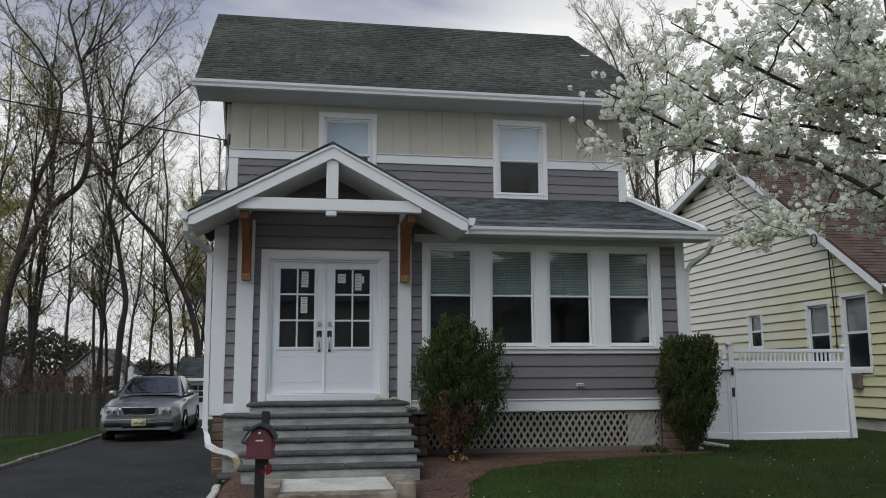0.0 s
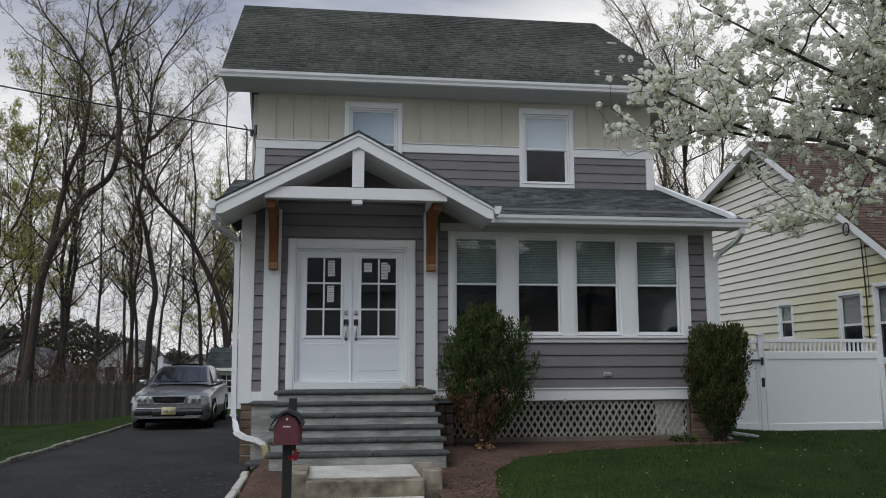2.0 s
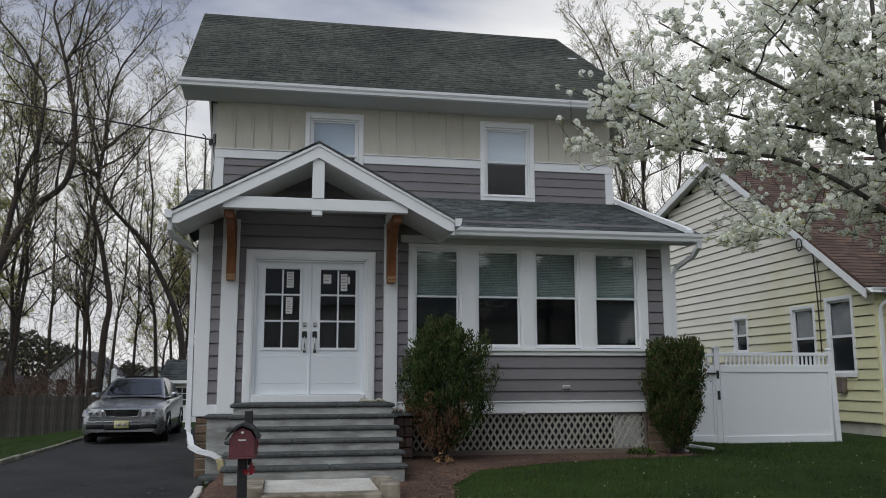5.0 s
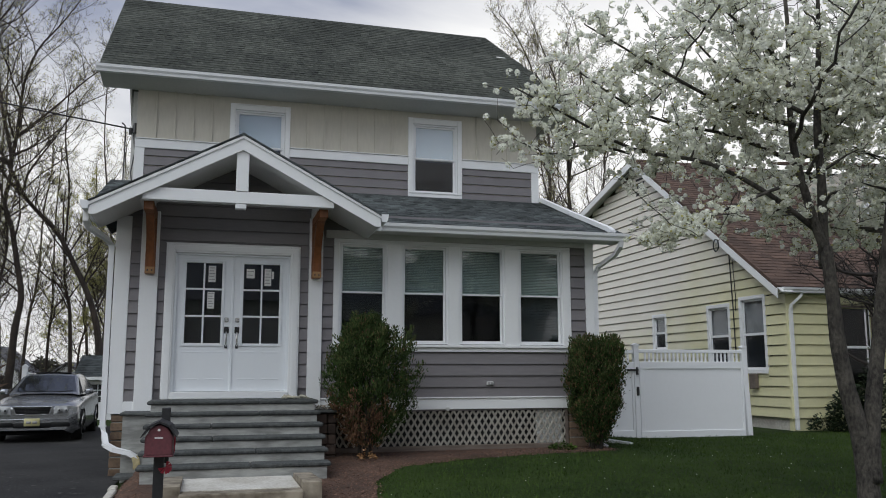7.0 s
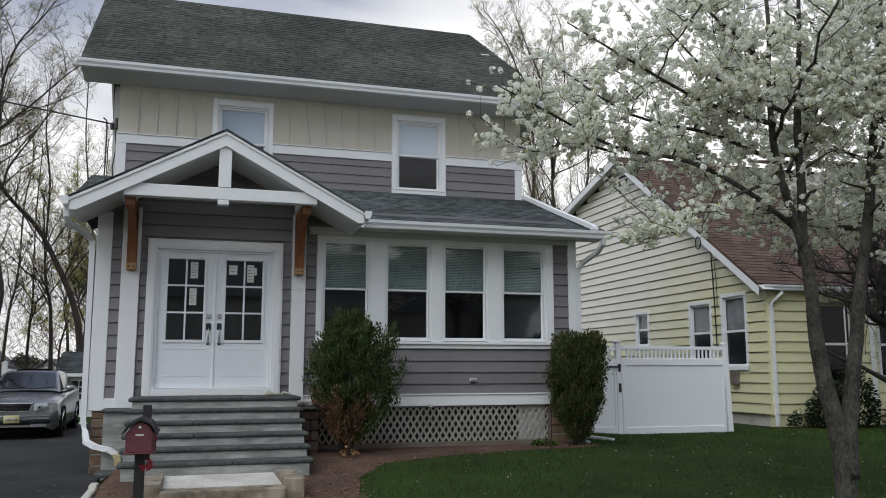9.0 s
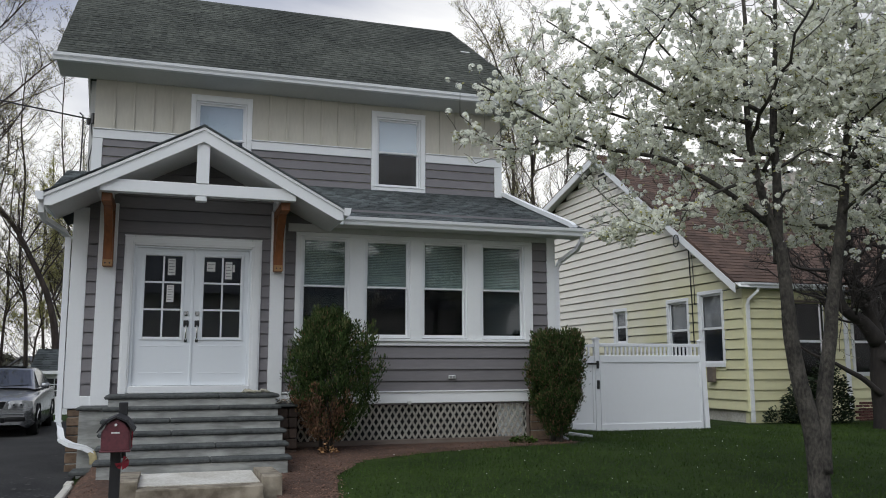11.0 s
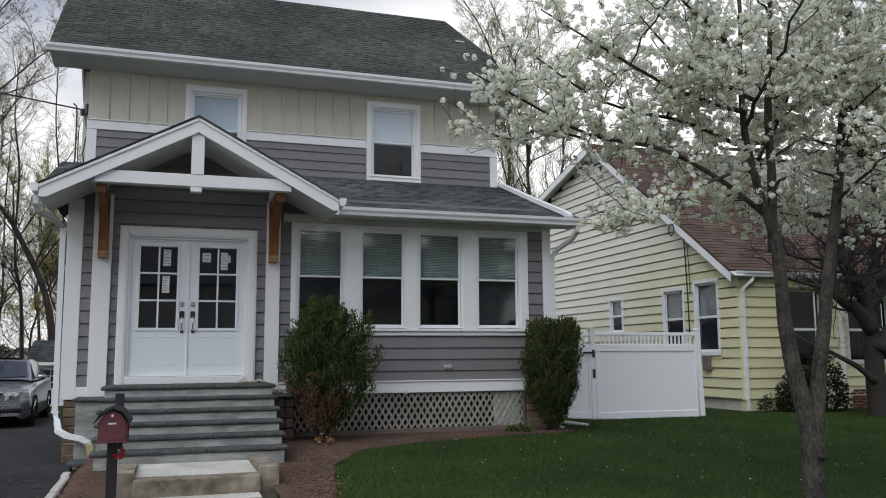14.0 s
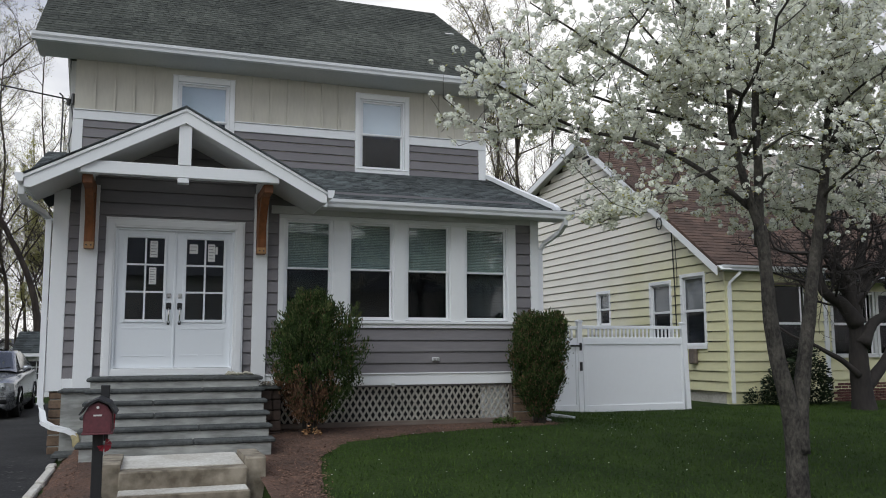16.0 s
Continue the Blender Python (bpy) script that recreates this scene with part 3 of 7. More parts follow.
# front door
door = thing("door_1", (1.63, 0, FZ), "white double front door with six-pane glass in each leaf", "double door", kind="structure")
frame_s = S()
frame_s.box(0.665, 0.80, -0.03, 0.05, FZ + 0.0, 3.34, 0.008)
frame_s.box(2.46, 2.61, -0.03, 0.05, FZ + 0.0, 3.34, 0.008)
frame_s.box(0.80, 2.46, -0.03, 0.05, 3.205, 3.34, 0.008)
part("casing", frame_s, WHITE, door)
part("casing_cap", S().box(0.660, 2.615, -0.036, 0.03, 3.34, 3.352, 0.004).box(0.69, 0.775, -0.042, -0.03, FZ, 3.31, 0.004).box(2.5, 2.585, -0.042, -0.03, FZ, 3.31, 0.004).box(0.775, 2.5, -0.042, -0.03, 3.235, 3.31, 0.004), WHITE, door)
part("jamb", S().box(0.80, 0.832, 0.0, 0.16, 1.16, 3.20).box(2.428, 2.46, 0.0, 0.16, 1.16, 3.20).box(0.832, 2.428, 0.0, 0.16, 3.178, 3.20), WHITE_DOOR, door)
part("threshold", S().box(0.80, 2.46, -0.05, 0.16, 1.08, 1.185, 0.008), WHITE, door)
part("astragal", S().box(1.612, 1.648, 0.028, 0.07, 1.185, 3.178, 0.006), WHITE_DOOR, door)


def door_leaf(x0, x1, gx0, gx1, hinge_left):
    leaf = S()
    gz0, gz1 = 1.885, 3.07
    y0, y1 = 0.045, 0.09
    leaf.box(x0, gx0, y0, y1, 1.19, 3.178)
    leaf.box(gx1, x1, y0, y1, 1.19, 3.178)
    leaf.box(gx0, gx1, y0, y1, gz1, 3.178)
    leaf.box(gx0, gx1, y0, y1, 1.19, gz0)
    # raised moulding round the glass and grille bars
    leaf.box(gx0 - 0.045, gx0, y0 - 0.016, y0, gz0 - 0.045, gz1 + 0.045, 0.005)
    leaf.box(gx1, gx1 + 0.045, y0 - 0.016, y0, gz0 - 0.045, gz1 + 0.045, 0.005)
    leaf.box(gx0, gx1, y0 - 0.016, y0, gz1, gz1 + 0.045, 0.005)
    leaf.box(gx0, gx1, y0 - 0.016, y0, gz0 - 0.045, gz0, 0.005)
    ob = part("door_leaf", leaf, WHITE_DOOR, door)
    mid = (gx0 + gx1) / 2
    part("grille", S().box(mid - 0.013, mid + 0.013, y0 - 0.006, y0 + 0.016, gz0, gz1).box(gx0, gx1, y0 - 0.005, y0 + 0.015, gz0 + 0.385, gz0 + 0.411).box(gx0, gx1, y0 - 0.005, y0 + 0.015, gz0 + 0.782, gz0 + 0.808), WHITE_DOOR, ob)
    for a, b in ((gx0, mid), (mid, gx1)):
        for k in range(3):
            pane = part("pane", S().box(a, b, y0 + 0.018, y0 + 0.024, gz0 + 0.395 * k, gz0 + 0.395 * (k + 1)), GLASS, ob)
            pane.visible_shadow = False
    # two lower panels drawn by embossed mouldings
    for a, b in ((x0 + 0.10, (x0 + x1) / 2 - 0.05), ((x0 + x1) / 2 + 0.05, x1 - 0.10)):
        emb = S()
        for w, d in ((0.0, 0.005),):
            emb.box(a + w, b - w, y0 - d, y0, 1.745 - w, 1.765 - w, 0.002).box(a + w, b - w, y0 - d, y0, 1.355 + w, 1.375 + w, 0.002)
            emb.box(a + w, a + w + 0.014, y0 - 0.002, y0, 1.375 + w, 1.745 - w).box(b - w - 0.014, b - w, y0 - 0.002, y0, 1.375 + w, 1.745 - w)
        part("panel_moulding", emb, WHITE_DOOR, ob)
    hx = x1 - 0.075 if hinge_left else x0 + 0.075
    part("deadbolt", S().box(hx - 0.033, hx + 0.033, y0 - 0.022, y0, 2.195, 2.265, 0.010).tube([(hx, y0 - 0.035, 2.23), (hx, y0 - 0.02, 2.23)], 0.018, 10), CHROME, ob, "satin nickel deadbolt")
    handle = part("door_handle", S().box(hx - 0.036, hx + 0.036, y0 - 0.02, y0, 2.03, 2.13, 0.010).box(hx - 0.02, hx + 0.02, y0 - 0.02, y0, 1.81, 1.865, 0.006).tube([(hx - 0.012, y0 - 0.03, 2.085), (hx + 0.012, y0 - 0.045, 2.075)], 0.012, 8), BLACK_METAL, ob, "dark metal handle plate")
    part("grip", S().tube([(hx, y0 - 0.02, 2.05), (hx, y0 - 0.055, 2.02), (hx, y0 - 0.06, 1.95), (hx, y0 - 0.05, 1.87), (hx, y0 - 0.01, 1.84)], 0.012, 8), CHROME, handle, "satin nickel grip")
    return ob


left_leaf = door_leaf(0.832, 1.628, 0.958, 1.468, True)
right_leaf = door_leaf(1.632, 2.428, 1.782, 2.312, False)


def sticker(x0, x1, z0, z1, parent, lines=4):
    p = part("paper_sticker", S().box(x0, x1, 0.058, 0.0605, z0, z1), PAPER, parent, "white paper sticker on the glass")
    bars = S()
    for k in range(lines):
        z = z1 - (z1 - z0) * (k + 0.8) / (lines + 0.6)
        bars.box(x0 + 0.012, x1 - 0.012 - 0.02 * (k % 2), 0.0565, 0.058, z, z + 0.010)
    part("print_bar", bars, MARK, p)


sticker(1.27, 1.375, 2.79, 3.03, left_leaf, 5)
sticker(1.265, 1.365, 2.395, 2.64, left_leaf, 6)
sticker(1.82, 1.94, 2.86, 3.0, right_leaf, 2)
sticker(2.085, 2.185, 2.75, 3.01, right_leaf, 5)
part("paper_sticker", S().box(2.19, 2.225, 0.058, 0.0605, 2.86, 2.97), PAPER, right_leaf)


def double_hung(name, x0, x1, z0, z1, zm, y, label, screen=True, rail=0.028, group=""):
    """A double-hung window: frame, sill, upper and lower sash with their panes."""
    w = thing(name, ((x0 + x1) / 2, y, z0), label, "window", group, kind="structure")
    f = S().box(x0 - 0.02, x0 + 0.012, y + 0.0, y + 0.10, z0 - 0.02, z1 + 0.02).box(x1 - 0.012, x1 + 0.02, y, y + 0.10, z0 - 0.02, z1 + 0.02)
    f.box(x0 + 0.012, x1 - 0.012, y, y + 0.10, z1 - 0.006, z1 + 0.02).box(x0 + 0.012, x1 - 0.012, y, y + 0.10, z0 - 0.02, z0 + 0.006)
    part("window_frame", f, VINYL, w)
    for nm, a, b, d in (("upper_sash", zm - 0.006, z1 - 0.006, 0.035), ("lower_sash", z0 + 0.006, zm + 0.02, 0.062)):
        s = S().box(x0 + 0.012, x0 + 0.012 + rail, y + d, y + d + 0.026, a, b, 0.003).box(x1 - 0.012 - rail, x1 - 0.012, y + d, y + d + 0.026, a, b, 0.003)
        s.box(x0 + 0.012 + rail, x1 - 0.012 - rail, y + d, y + d + 0.026, a, a + rail, 0.003).box(x0 + 0.012 + rail, x1 - 0.012 - rail, y + d, y + d + 0.026, b - rail, b, 0.003)
        sash = part(nm, s, VINYL, w)
        pane = part("pane", S().box(x0 + 0.012 + rail, x1 - 0.012 - rail, y + d + 0.010, y + d + 0.014, a + rail, b - rail), (UPPER_SCREEN_GLASS if z0 > 4 else SCREEN_GLASS) if screen and nm == "lower_sash" else UPPER_GLASS if z0 > 4 else GLASS, sash)
        pane.visible_shadow = False
    return w


def blind(x0, x1, z0, z1, y, label, mat=BLIND):
    """A lowered slatted blind behind a window."""
    b = thing("window_blind", ((x0 + x1) / 2, y, z1), label, "blind", "porch window blinds")
    part("head_rail", S().box(x0, x1, y - 0.02, y + 0.02, z1 - 0.03, z1), mat, b)
    me, z = None, z1 - 0.05
    n = int((z1 - z0 - 0.06) / 0.026)
    for k in range(n):
        zz = z - 0.026 * k
        if me is None:
            first = part("slat", S().add([(x0, y - 0.012, zz - 0.010), (x1, y - 0.012, zz - 0.010), (x1, y, zz + 0.003), (x0, y, zz + 0.003), (x1, y + 0.010, zz + 0.012), (x0, y + 0.010, zz + 0.012)], [(0, 1, 2, 3), (3, 2, 4, 5)]), mat, b)
            me = first.data
        else:
            shared_piece("slat", me, b, pose(0, 0, -0.026 * k))
    part("bottom_rail", S().box(x0, x1, y - 0.012, y + 0.012, z0, z0 + 0.02), mat, b)
    return b


porch_names = ("window_1", "window_2", "window_3", "window_4")
for k, (a, b) in enumerate(PORCH_WINS):
    double_hung(porch_names[k], a, b, WZ0, WZ1, WZM, 0.0, "white double-hung porch window with a lowered grey blind", screen=True, group="porch windows")
    blind(a + 0.02, b - 0.02, WZM - 0.02 if k in (1, 2) else WZ0 + 0.02, WZ1 - 0.01, 0.118, "grey-green slatted blind lowered behind the window")

wc = thing("window_casing", (5.1, 0, 1.8), "wide white casing joining the row of four porch windows", "window casing", kind="structure")
xs = [3.12] + [v for ab in PORCH_WINS for v in (ab[0] - 0.02, ab[1] + 0.02)] + [7.055]
for a, b in zip(xs[0::2], xs[1::2]):
    part("mullion", S().box(a, b, -0.02, 0.03, WZ0 - 0.03, WZ1 + 0.02, 0.005), WHITE, wc)
part("head_casing", S().box(3.12, 7.055, -0.02, 0.03, WZ1 + 0.02, 3.51, 0.006), WHITE, wc)
part("sill", S().box(3.08, 7.095, -0.05, 0.03, WZ0 - 0.075, WZ0 - 0.03, 0.006), WHITE, wc)
part("apron", S().box(3.12, 7.055, -0.018, 0.03, 1.775, WZ0 - 0.075, 0.005), WHITE, wc)

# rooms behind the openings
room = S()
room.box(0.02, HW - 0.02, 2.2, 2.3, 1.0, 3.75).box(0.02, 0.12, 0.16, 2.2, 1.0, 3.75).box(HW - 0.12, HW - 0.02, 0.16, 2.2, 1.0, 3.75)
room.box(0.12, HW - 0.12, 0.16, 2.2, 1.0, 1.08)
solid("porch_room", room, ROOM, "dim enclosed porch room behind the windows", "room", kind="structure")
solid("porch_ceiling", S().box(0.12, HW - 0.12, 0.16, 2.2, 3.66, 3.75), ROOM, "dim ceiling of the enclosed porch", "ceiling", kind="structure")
solid("porch_inner_door", S().box(4.55, 4.66, 2.16, 2.195, 1.08, 3.1, 0.01).box(5.45, 5.56, 2.16, 2.195, 1.08, 3.1, 0.01).box(4.66, 5.45, 2.16, 2.195, 3.0, 3.1, 0.01), SOFFIT, "pale inner doorway frame in the porch", "door frame", kind="structure")

# upper storey
upper = thing("wall_upper", (0, UY, 0), "upper house wall with beige board and batten above grey siding", "house wall", kind="structure")
UP_WINS = ((1.525, 2.600), (4.828, 5.895))
UZ0, UZ1, UZM = 4.88, 6.13, 5.50
up_holes = [(a + 0.085, b - 0.085, UZ0 - 0.03, UZ1 + 0.03) for a, b in UP_WINS]
part("sheathing", wall_with_holes(S(), -0.06, HW - 0.02, 3.75, 6.45, UY + 0.03, UY + 0.16, up_holes), BEIGE, upper)
part("side_wall", S().box(0.02, 0.16, UY + 0.16, 9.0, 0.2, 6.45), SOFFIT, upper)
part("side_wall", S().box(HW - 0.16, HW - 0.02, UY + 0.16, 9.0, 0.2, 6.45), GREY_SIDING, upper)
part("side_strip", S().box(-0.16, 0.02, UY + 0.25, UY + 0.6, 3.9, 6.45), SOFFIT, upper, "pale narrow side return")
part("back_wall", S().box(0.02, HW - 0.02, 9.0, 9.14, 0.2, 6.45), GREY_SIDING, upper)
part("lower_side_wall", S().box(0.02, 0.16, 0.16, UY + 0.16, 0.86, 3.9), GREY_SIDING, upper)
part("lower_side_wall", S().box(HW - 0.16, HW - 0.02, 0.16, UY + 0.16, 0.86, 3.9), GREY_SIDING, upper)


def up_spans(z, zt):
    out, x = [], 0.09
    for a, b in UP_WINS:
        out.append((x, a))
        x = b
    out.append((x, HW - 0.15))
    return out


lap_wall(up_spans, 4.36, 5.37, 0.172, UY + 0.03, GREY_SIDING, upper)
for a, b in ((-0.06, UP_WINS[0][0]), (UP_WINS[0][1], UP_WINS[1][0]), (UP_WINS[1][1], HW - 0.02)):
    n = max(2, round((b - a) / 0.31))
    part("panel", S().box(a, b, UY + 0.012, UY + 0.03, 5.52, 6.43), BEIGE, upper)
    for k in range(1, n):
        x = a + (b - a) * k / n
        part("batten", S().box(x - 0.018, x + 0.018, UY - 0.020, UY + 0.012, 5.54, 6.43, 0.003), BEIGE, upper)
for a, b in UP_WINS:
    part("panel", S().box(a, b, UY + 0.012, UY + 0.03, 6.285, 6.43), BEIGE, upper)
xr = [-0.075, UP_WINS[0][0], UP_WINS[0][1], UP_WINS[1][0], UP_WINS[1][1], HW + 0.005]
for a, b in zip(xr[0::2], xr[1::2]):
    part("band_board", S().box(a, b, UY - 0.014, UY + 0.03, 5.365, 5.525, 0.005), WHITE, trim)
    part("band_drip_cap", S().box(a, b, UY - 0.034, UY + 0.012, 5.525, 5.541, 0.003), WHITE, trim)
part("upper_corner_board", S().box(-0.075, 0.09, UY - 0.008, UY + 0.10, 4.4, 5.365, 0.005), WHITE, trim)
part("upper_corner_board", S().box(HW - 0.15, HW + 0.005, UY - 0.008, UY + 0.10, 4.4, 5.365, 0.005), WHITE, trim)

for nm, (a, b) in zip(("window_5", "window_6"), UP_WINS):
    w = double_hung(nm, a + 0.115, b - 0.115, UZ0 - 0.03, UZ1 + 0.03, UZM, UY, "white double-hung upper window with screened lower sash", True, 0.035, "upper windows")
    c = S()
    c.box(a, a + 0.092, UY - 0.022, UY + 0.03, 4.665, 6.285, 0.006).box(b - 0.092, b, UY - 0.022, UY + 0.03, 4.665, 6.285, 0.006)
    c.box(a + 0.092, b - 0.092, UY - 0.022, UY + 0.03, 6.185, 6.285, 0.006).box(a + 0.092, b - 0.092, UY - 0.022, UY + 0.03, 4.665, 4.825, 0.006)
    part("casing", c, WHITE, w)
    part("sill", S().box(a + 0.02, b - 0.02, UY - 0.036, UY - 0.02, 4.825, 4.845, 0.004).box(a, b, UY - 0.026, UY + 0.02, 6.285, 6.30, 0.003), WHITE, w)
    rs = thing("roller_shade", ((a + b) / 2, UY + 0.1, UZM), "pale roller shade tinted with reflected sky blue behind the upper sash", "window shade", "upper window shades")
    part("shade", S().box(a + 0.12, b - 0.12, UY + 0.100, UY + 0.104, UZM - 0.02, UZ1 + 0.05), BLIND_PALE, rs)
    part("bottom_bar", S().box(a + 0.12, b - 0.12, UY + 0.098, UY + 0.108, UZM - 0.04, UZM - 0.02), BLIND_PALE, rs)
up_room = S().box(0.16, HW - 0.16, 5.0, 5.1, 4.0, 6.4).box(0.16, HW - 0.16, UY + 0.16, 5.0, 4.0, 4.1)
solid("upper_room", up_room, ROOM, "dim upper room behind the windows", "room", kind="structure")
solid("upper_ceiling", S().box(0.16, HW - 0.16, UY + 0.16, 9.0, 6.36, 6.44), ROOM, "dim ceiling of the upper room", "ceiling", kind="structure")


# ---- roofs ----
def shingles(s, o, u, v, nu, length, width_at, course=0.14, tab=0.3, rnd=None, lift=0.012):
    """Courses of lapped shingle tabs from the eave point o: u along the eave, v up the slope; width_at(d) gives the stretch along u at d up the slope."""
    rnd = rnd or random.Random(3)
    nrm = u.cross(v).normalized()
    d = 0.0
    while d < length - 0.02:
        top = min(d + course * 1.1, length)
        a, b = width_at(d)
        x = a - rnd.uniform(0, tab)
        while x < b:
            w = tab * rnd.uniform(0.55, 1.15)
            x0, x1 = max(x + 0.003, a), min(x + w - 0.003, b)
            if x1 - x0 > 0.02:
                e = rnd.uniform(0, 0.007)
                p0, p1 = o + u * x0 + v * (d - rnd.uniform(0, 0.006)), o + u * x1 + v * (d - rnd.uniform(0, 0.006))
                q0, q1 = o + u * x0 + v * top, o + u * x1 + v * top
                h = nrm * (lift + e)
                s.add([p0, p1, p1 + h, p0 + h, q0 + nrm * 0.003, q1 + nrm * 0.003], [(0, 1, 2, 3), (3, 2, 5, 4), (0, 3, 4), (1, 5, 2)])
            x += w
        d += course
    return s


def roof_plane(name, parent, o, u, v, length, width_at, mat, course=0.14, seed=1, tab=0.3, lift=0.012):
    s = shingles(S(), Vector(o), Vector(u).normalized(), Vector(v).normalized(), None, length, width_at, course, tab, random.Random(seed), lift)
    ob = part(name, s, mat, parent)
    ob["kind"] = "stuff"
    return ob


EY, EZ, RY, RZ = 1.80, 6.60, 5.10, 9.26
ridge_l, ridge_r, eave_l, eave_r = -0.66, 7.33, -0.66, 8.12
main_roof = thing("main_roof", (3.7, 5, 6.6), "weathered green-grey shingle roof over the upper storey", "roof", kind="structure")
deck = S().add([(eave_l, EY, EZ), (eave_r, EY, EZ), (ridge_r, RY, RZ), (ridge_l, RY, RZ), (eave_l, 2 * RY - EY, EZ), (eave_r, 2 * RY - EY, EZ)], [(0, 1, 2, 3), (3, 2, 5, 4), (1, 5, 2)])
deck.add([(eave_l, EY, EZ - 0.05), (eave_r, EY, EZ - 0.05), (ridge_r, RY, RZ - 0.06), (ridge_l, RY, RZ - 0.06), (eave_l, 2 * RY - EY, EZ - 0.05), (eave_r, 2 * RY - EY, EZ - 0.05)], [(3, 2, 1, 0), (4, 5, 2, 3)])
part("roof_deck", deck, SHINGLE, main_roof)
slope = math.hypot(RY - EY, RZ - EZ)
roof_plane("shingles", main_roof, (0, EY - 0.02, EZ), (1, 0, 0), (0, RY - EY, RZ - EZ), slope, lambda d: (eave_l, eave_r + (ridge_r - eave_r) * d / slope), SHINGLE, 0.125, 5, 0.17, 0.006)
part("ridge_cap", S().prism([(RY - 0.13, RZ - 0.085), (RY, RZ + 0.03), (RY + 0.13, RZ - 0.085), (RY, RZ - 0.01)], "x", ridge_l, ridge_r), SHINGLE, main_roof)
part("gable_end", S().prism([(UY, 6.45), (2 * RY - UY, 6.45), (RY, RZ - 0.3)], "x", 0.02, 0.14), BEIGE, main_roof)
part("rake_board", S().prism([(EY, EZ - 0.02), (RY, RZ - 0.03), (2 * RY - EY, EZ - 0.02), (2 * RY - EY, EZ - 0.2), (RY, RZ - 0.22), (EY + 0.08, EZ - 0.12)], "x", eave_l + 0.02, eave_l + 0.05), SOFFIT, main_roof)
part("rake_soffit", S().slab((eave_l + 0.05, EY + 0.5, EZ + 0.18), (0.02, EY + 0.5, EZ + 0.18), (0.02, RY, RZ - 0.16), (eave_l + 0.05, RY, RZ - 0.16), 0.02), SOFFIT, main_roof)
part("eave_soffit", S().slab((eave_l + 0.02, EY + 0.0, 6.505), (eave_r - 0.1, EY + 0.0, 6.505), (eave_r - 0.1, UY + 0.03, 6.43), (eave_l + 0.02, UY + 0.03, 6.43), 0.015), SOFFIT, main_roof)
part("hip_soffit", S().slab((HW - 0.02, UY - 0.1, 6.44), (eave_r - 0.08, UY - 0.1, 6.50), (eave_r - 0.08, 8.3, 6.50), (HW - 0.02, 8.3, 6.44), 0.015), SOFFIT, main_roof)
part("hip_fascia", S().box(eave_r - 0.08, eave_r - 0.05, EY + 0.02, 8.3, 6.49, EZ - 0.01), WHITE, main_roof)
part("eave_fascia", S().box(eave_l + 0.02, eave_r - 0.05, EY + 0.0, EY + 0.02, 6.51, EZ - 0.01), WHITE, main_roof)
part("eave_return", S().prism([(EY + 0.02, 6.495), (UY + 0.1, 6.42), (UY + 0.1, 6.86), (EY + 0.02, EZ - 0.02)], "x", eave_l + 0.05, eave_l + 0.08), SOFFIT, main_roof)


def gutter(name, x0, x1, y, z, parent, label):
    """A K-shaped gutter along x; its back is at y."""
    prof = [(y, z), (y, z - 0.115), (y - 0.085, z - 0.115), (y - 0.095, z - 0.075), (y - 0.118, z - 0.04), (y - 0.125, z + 0.005), (y - 0.113, z + 0.005), (y - 0.105, z - 0.035), (y - 0.085, z - 0.07), (y - 0.076, z - 0.105), (y - 0.008, z - 0.105), (y - 0.008, z)]
    g = part(name, S().prism(prof, "x", x0, x1), VINYL, parent, label)
    part("gutter_end_cap", S().prism(prof[:6], "x", x0 - 0.006, x0), VINYL, g)
    part("gutter_end_cap", S().prism(prof[:6], "x", x1, x1 + 0.006), VINYL, g)
    return g


gutter("gutter", eave_l - 0.02, eave_r - 0.02, EY, EZ - 0.005, main_roof, "white metal eave gutter")
part("patch_mark", S().slab((7.20, 3.93, 8.345), (7.40, 3.93, 8.345), (7.40, 3.98, 8.385), (7.20, 3.98, 8.385), 0.01), PAPER, main_roof, "pale strip on the shingles")

# lower shed roof over the enclosed porch
porch_roof = thing("porch_roof", (3.7, 0, 3.7), "charcoal shingle shed roof over the enclosed porch", "roof", kind="structure")
PY, PZ, QY, QZ = -0.42, 3.70, UY + 0.02, 4.76
pl = math.hypot(QY - PY, QZ - PZ)
PK = (QZ - PZ) / (QY - PY)
part("roof_deck", S().slab((3.55, PY, PZ), (7.86, PY, PZ), (7.86, QY, QZ), (3.55, QY, QZ), 0.05).slab((-0.42, 0.06, PZ + PK * (0.06 - PY)), (3.55, 0.06, PZ + PK * (0.06 - PY)), (3.55, QY, QZ), (-0.42, QY, QZ), 0.05), SHINGLE_NEW, porch_roof)
roof_plane("shingles", porch_roof, (0, PY - 0.02, PZ), (1, 0, 0), (0, QY - PY, QZ - PZ), pl, lambda d: (-0.43 if d > 0.55 else 3.55, 7.87), SHINGLE_NEW, 0.13, 8, 0.17, 0.006)
part("eave_soffit", S().box(3.45, 7.84, PY + 0.02, 0.05, 3.600, 3.615), SOFFIT, porch_roof)
part("eave_fascia", S().box(3.60, 7.84, PY, PY + 0.02, 3.59, 3.69), WHITE, porch_roof)
part("side_fascia", S().prism([(PY + 0.02, 3.60), (PY + 0.02, 3.68), (QY, QZ - 0.05), (QY, QZ - 0.2), (0.1, 3.60)], "x", 7.83, 7.85).prism([(0.08, 3.70), (0.08, 3.86), (QY, QZ - 0.05), (QY, QZ - 0.2)], "x", -0.41, -0.39), SOFFIT, porch_roof)
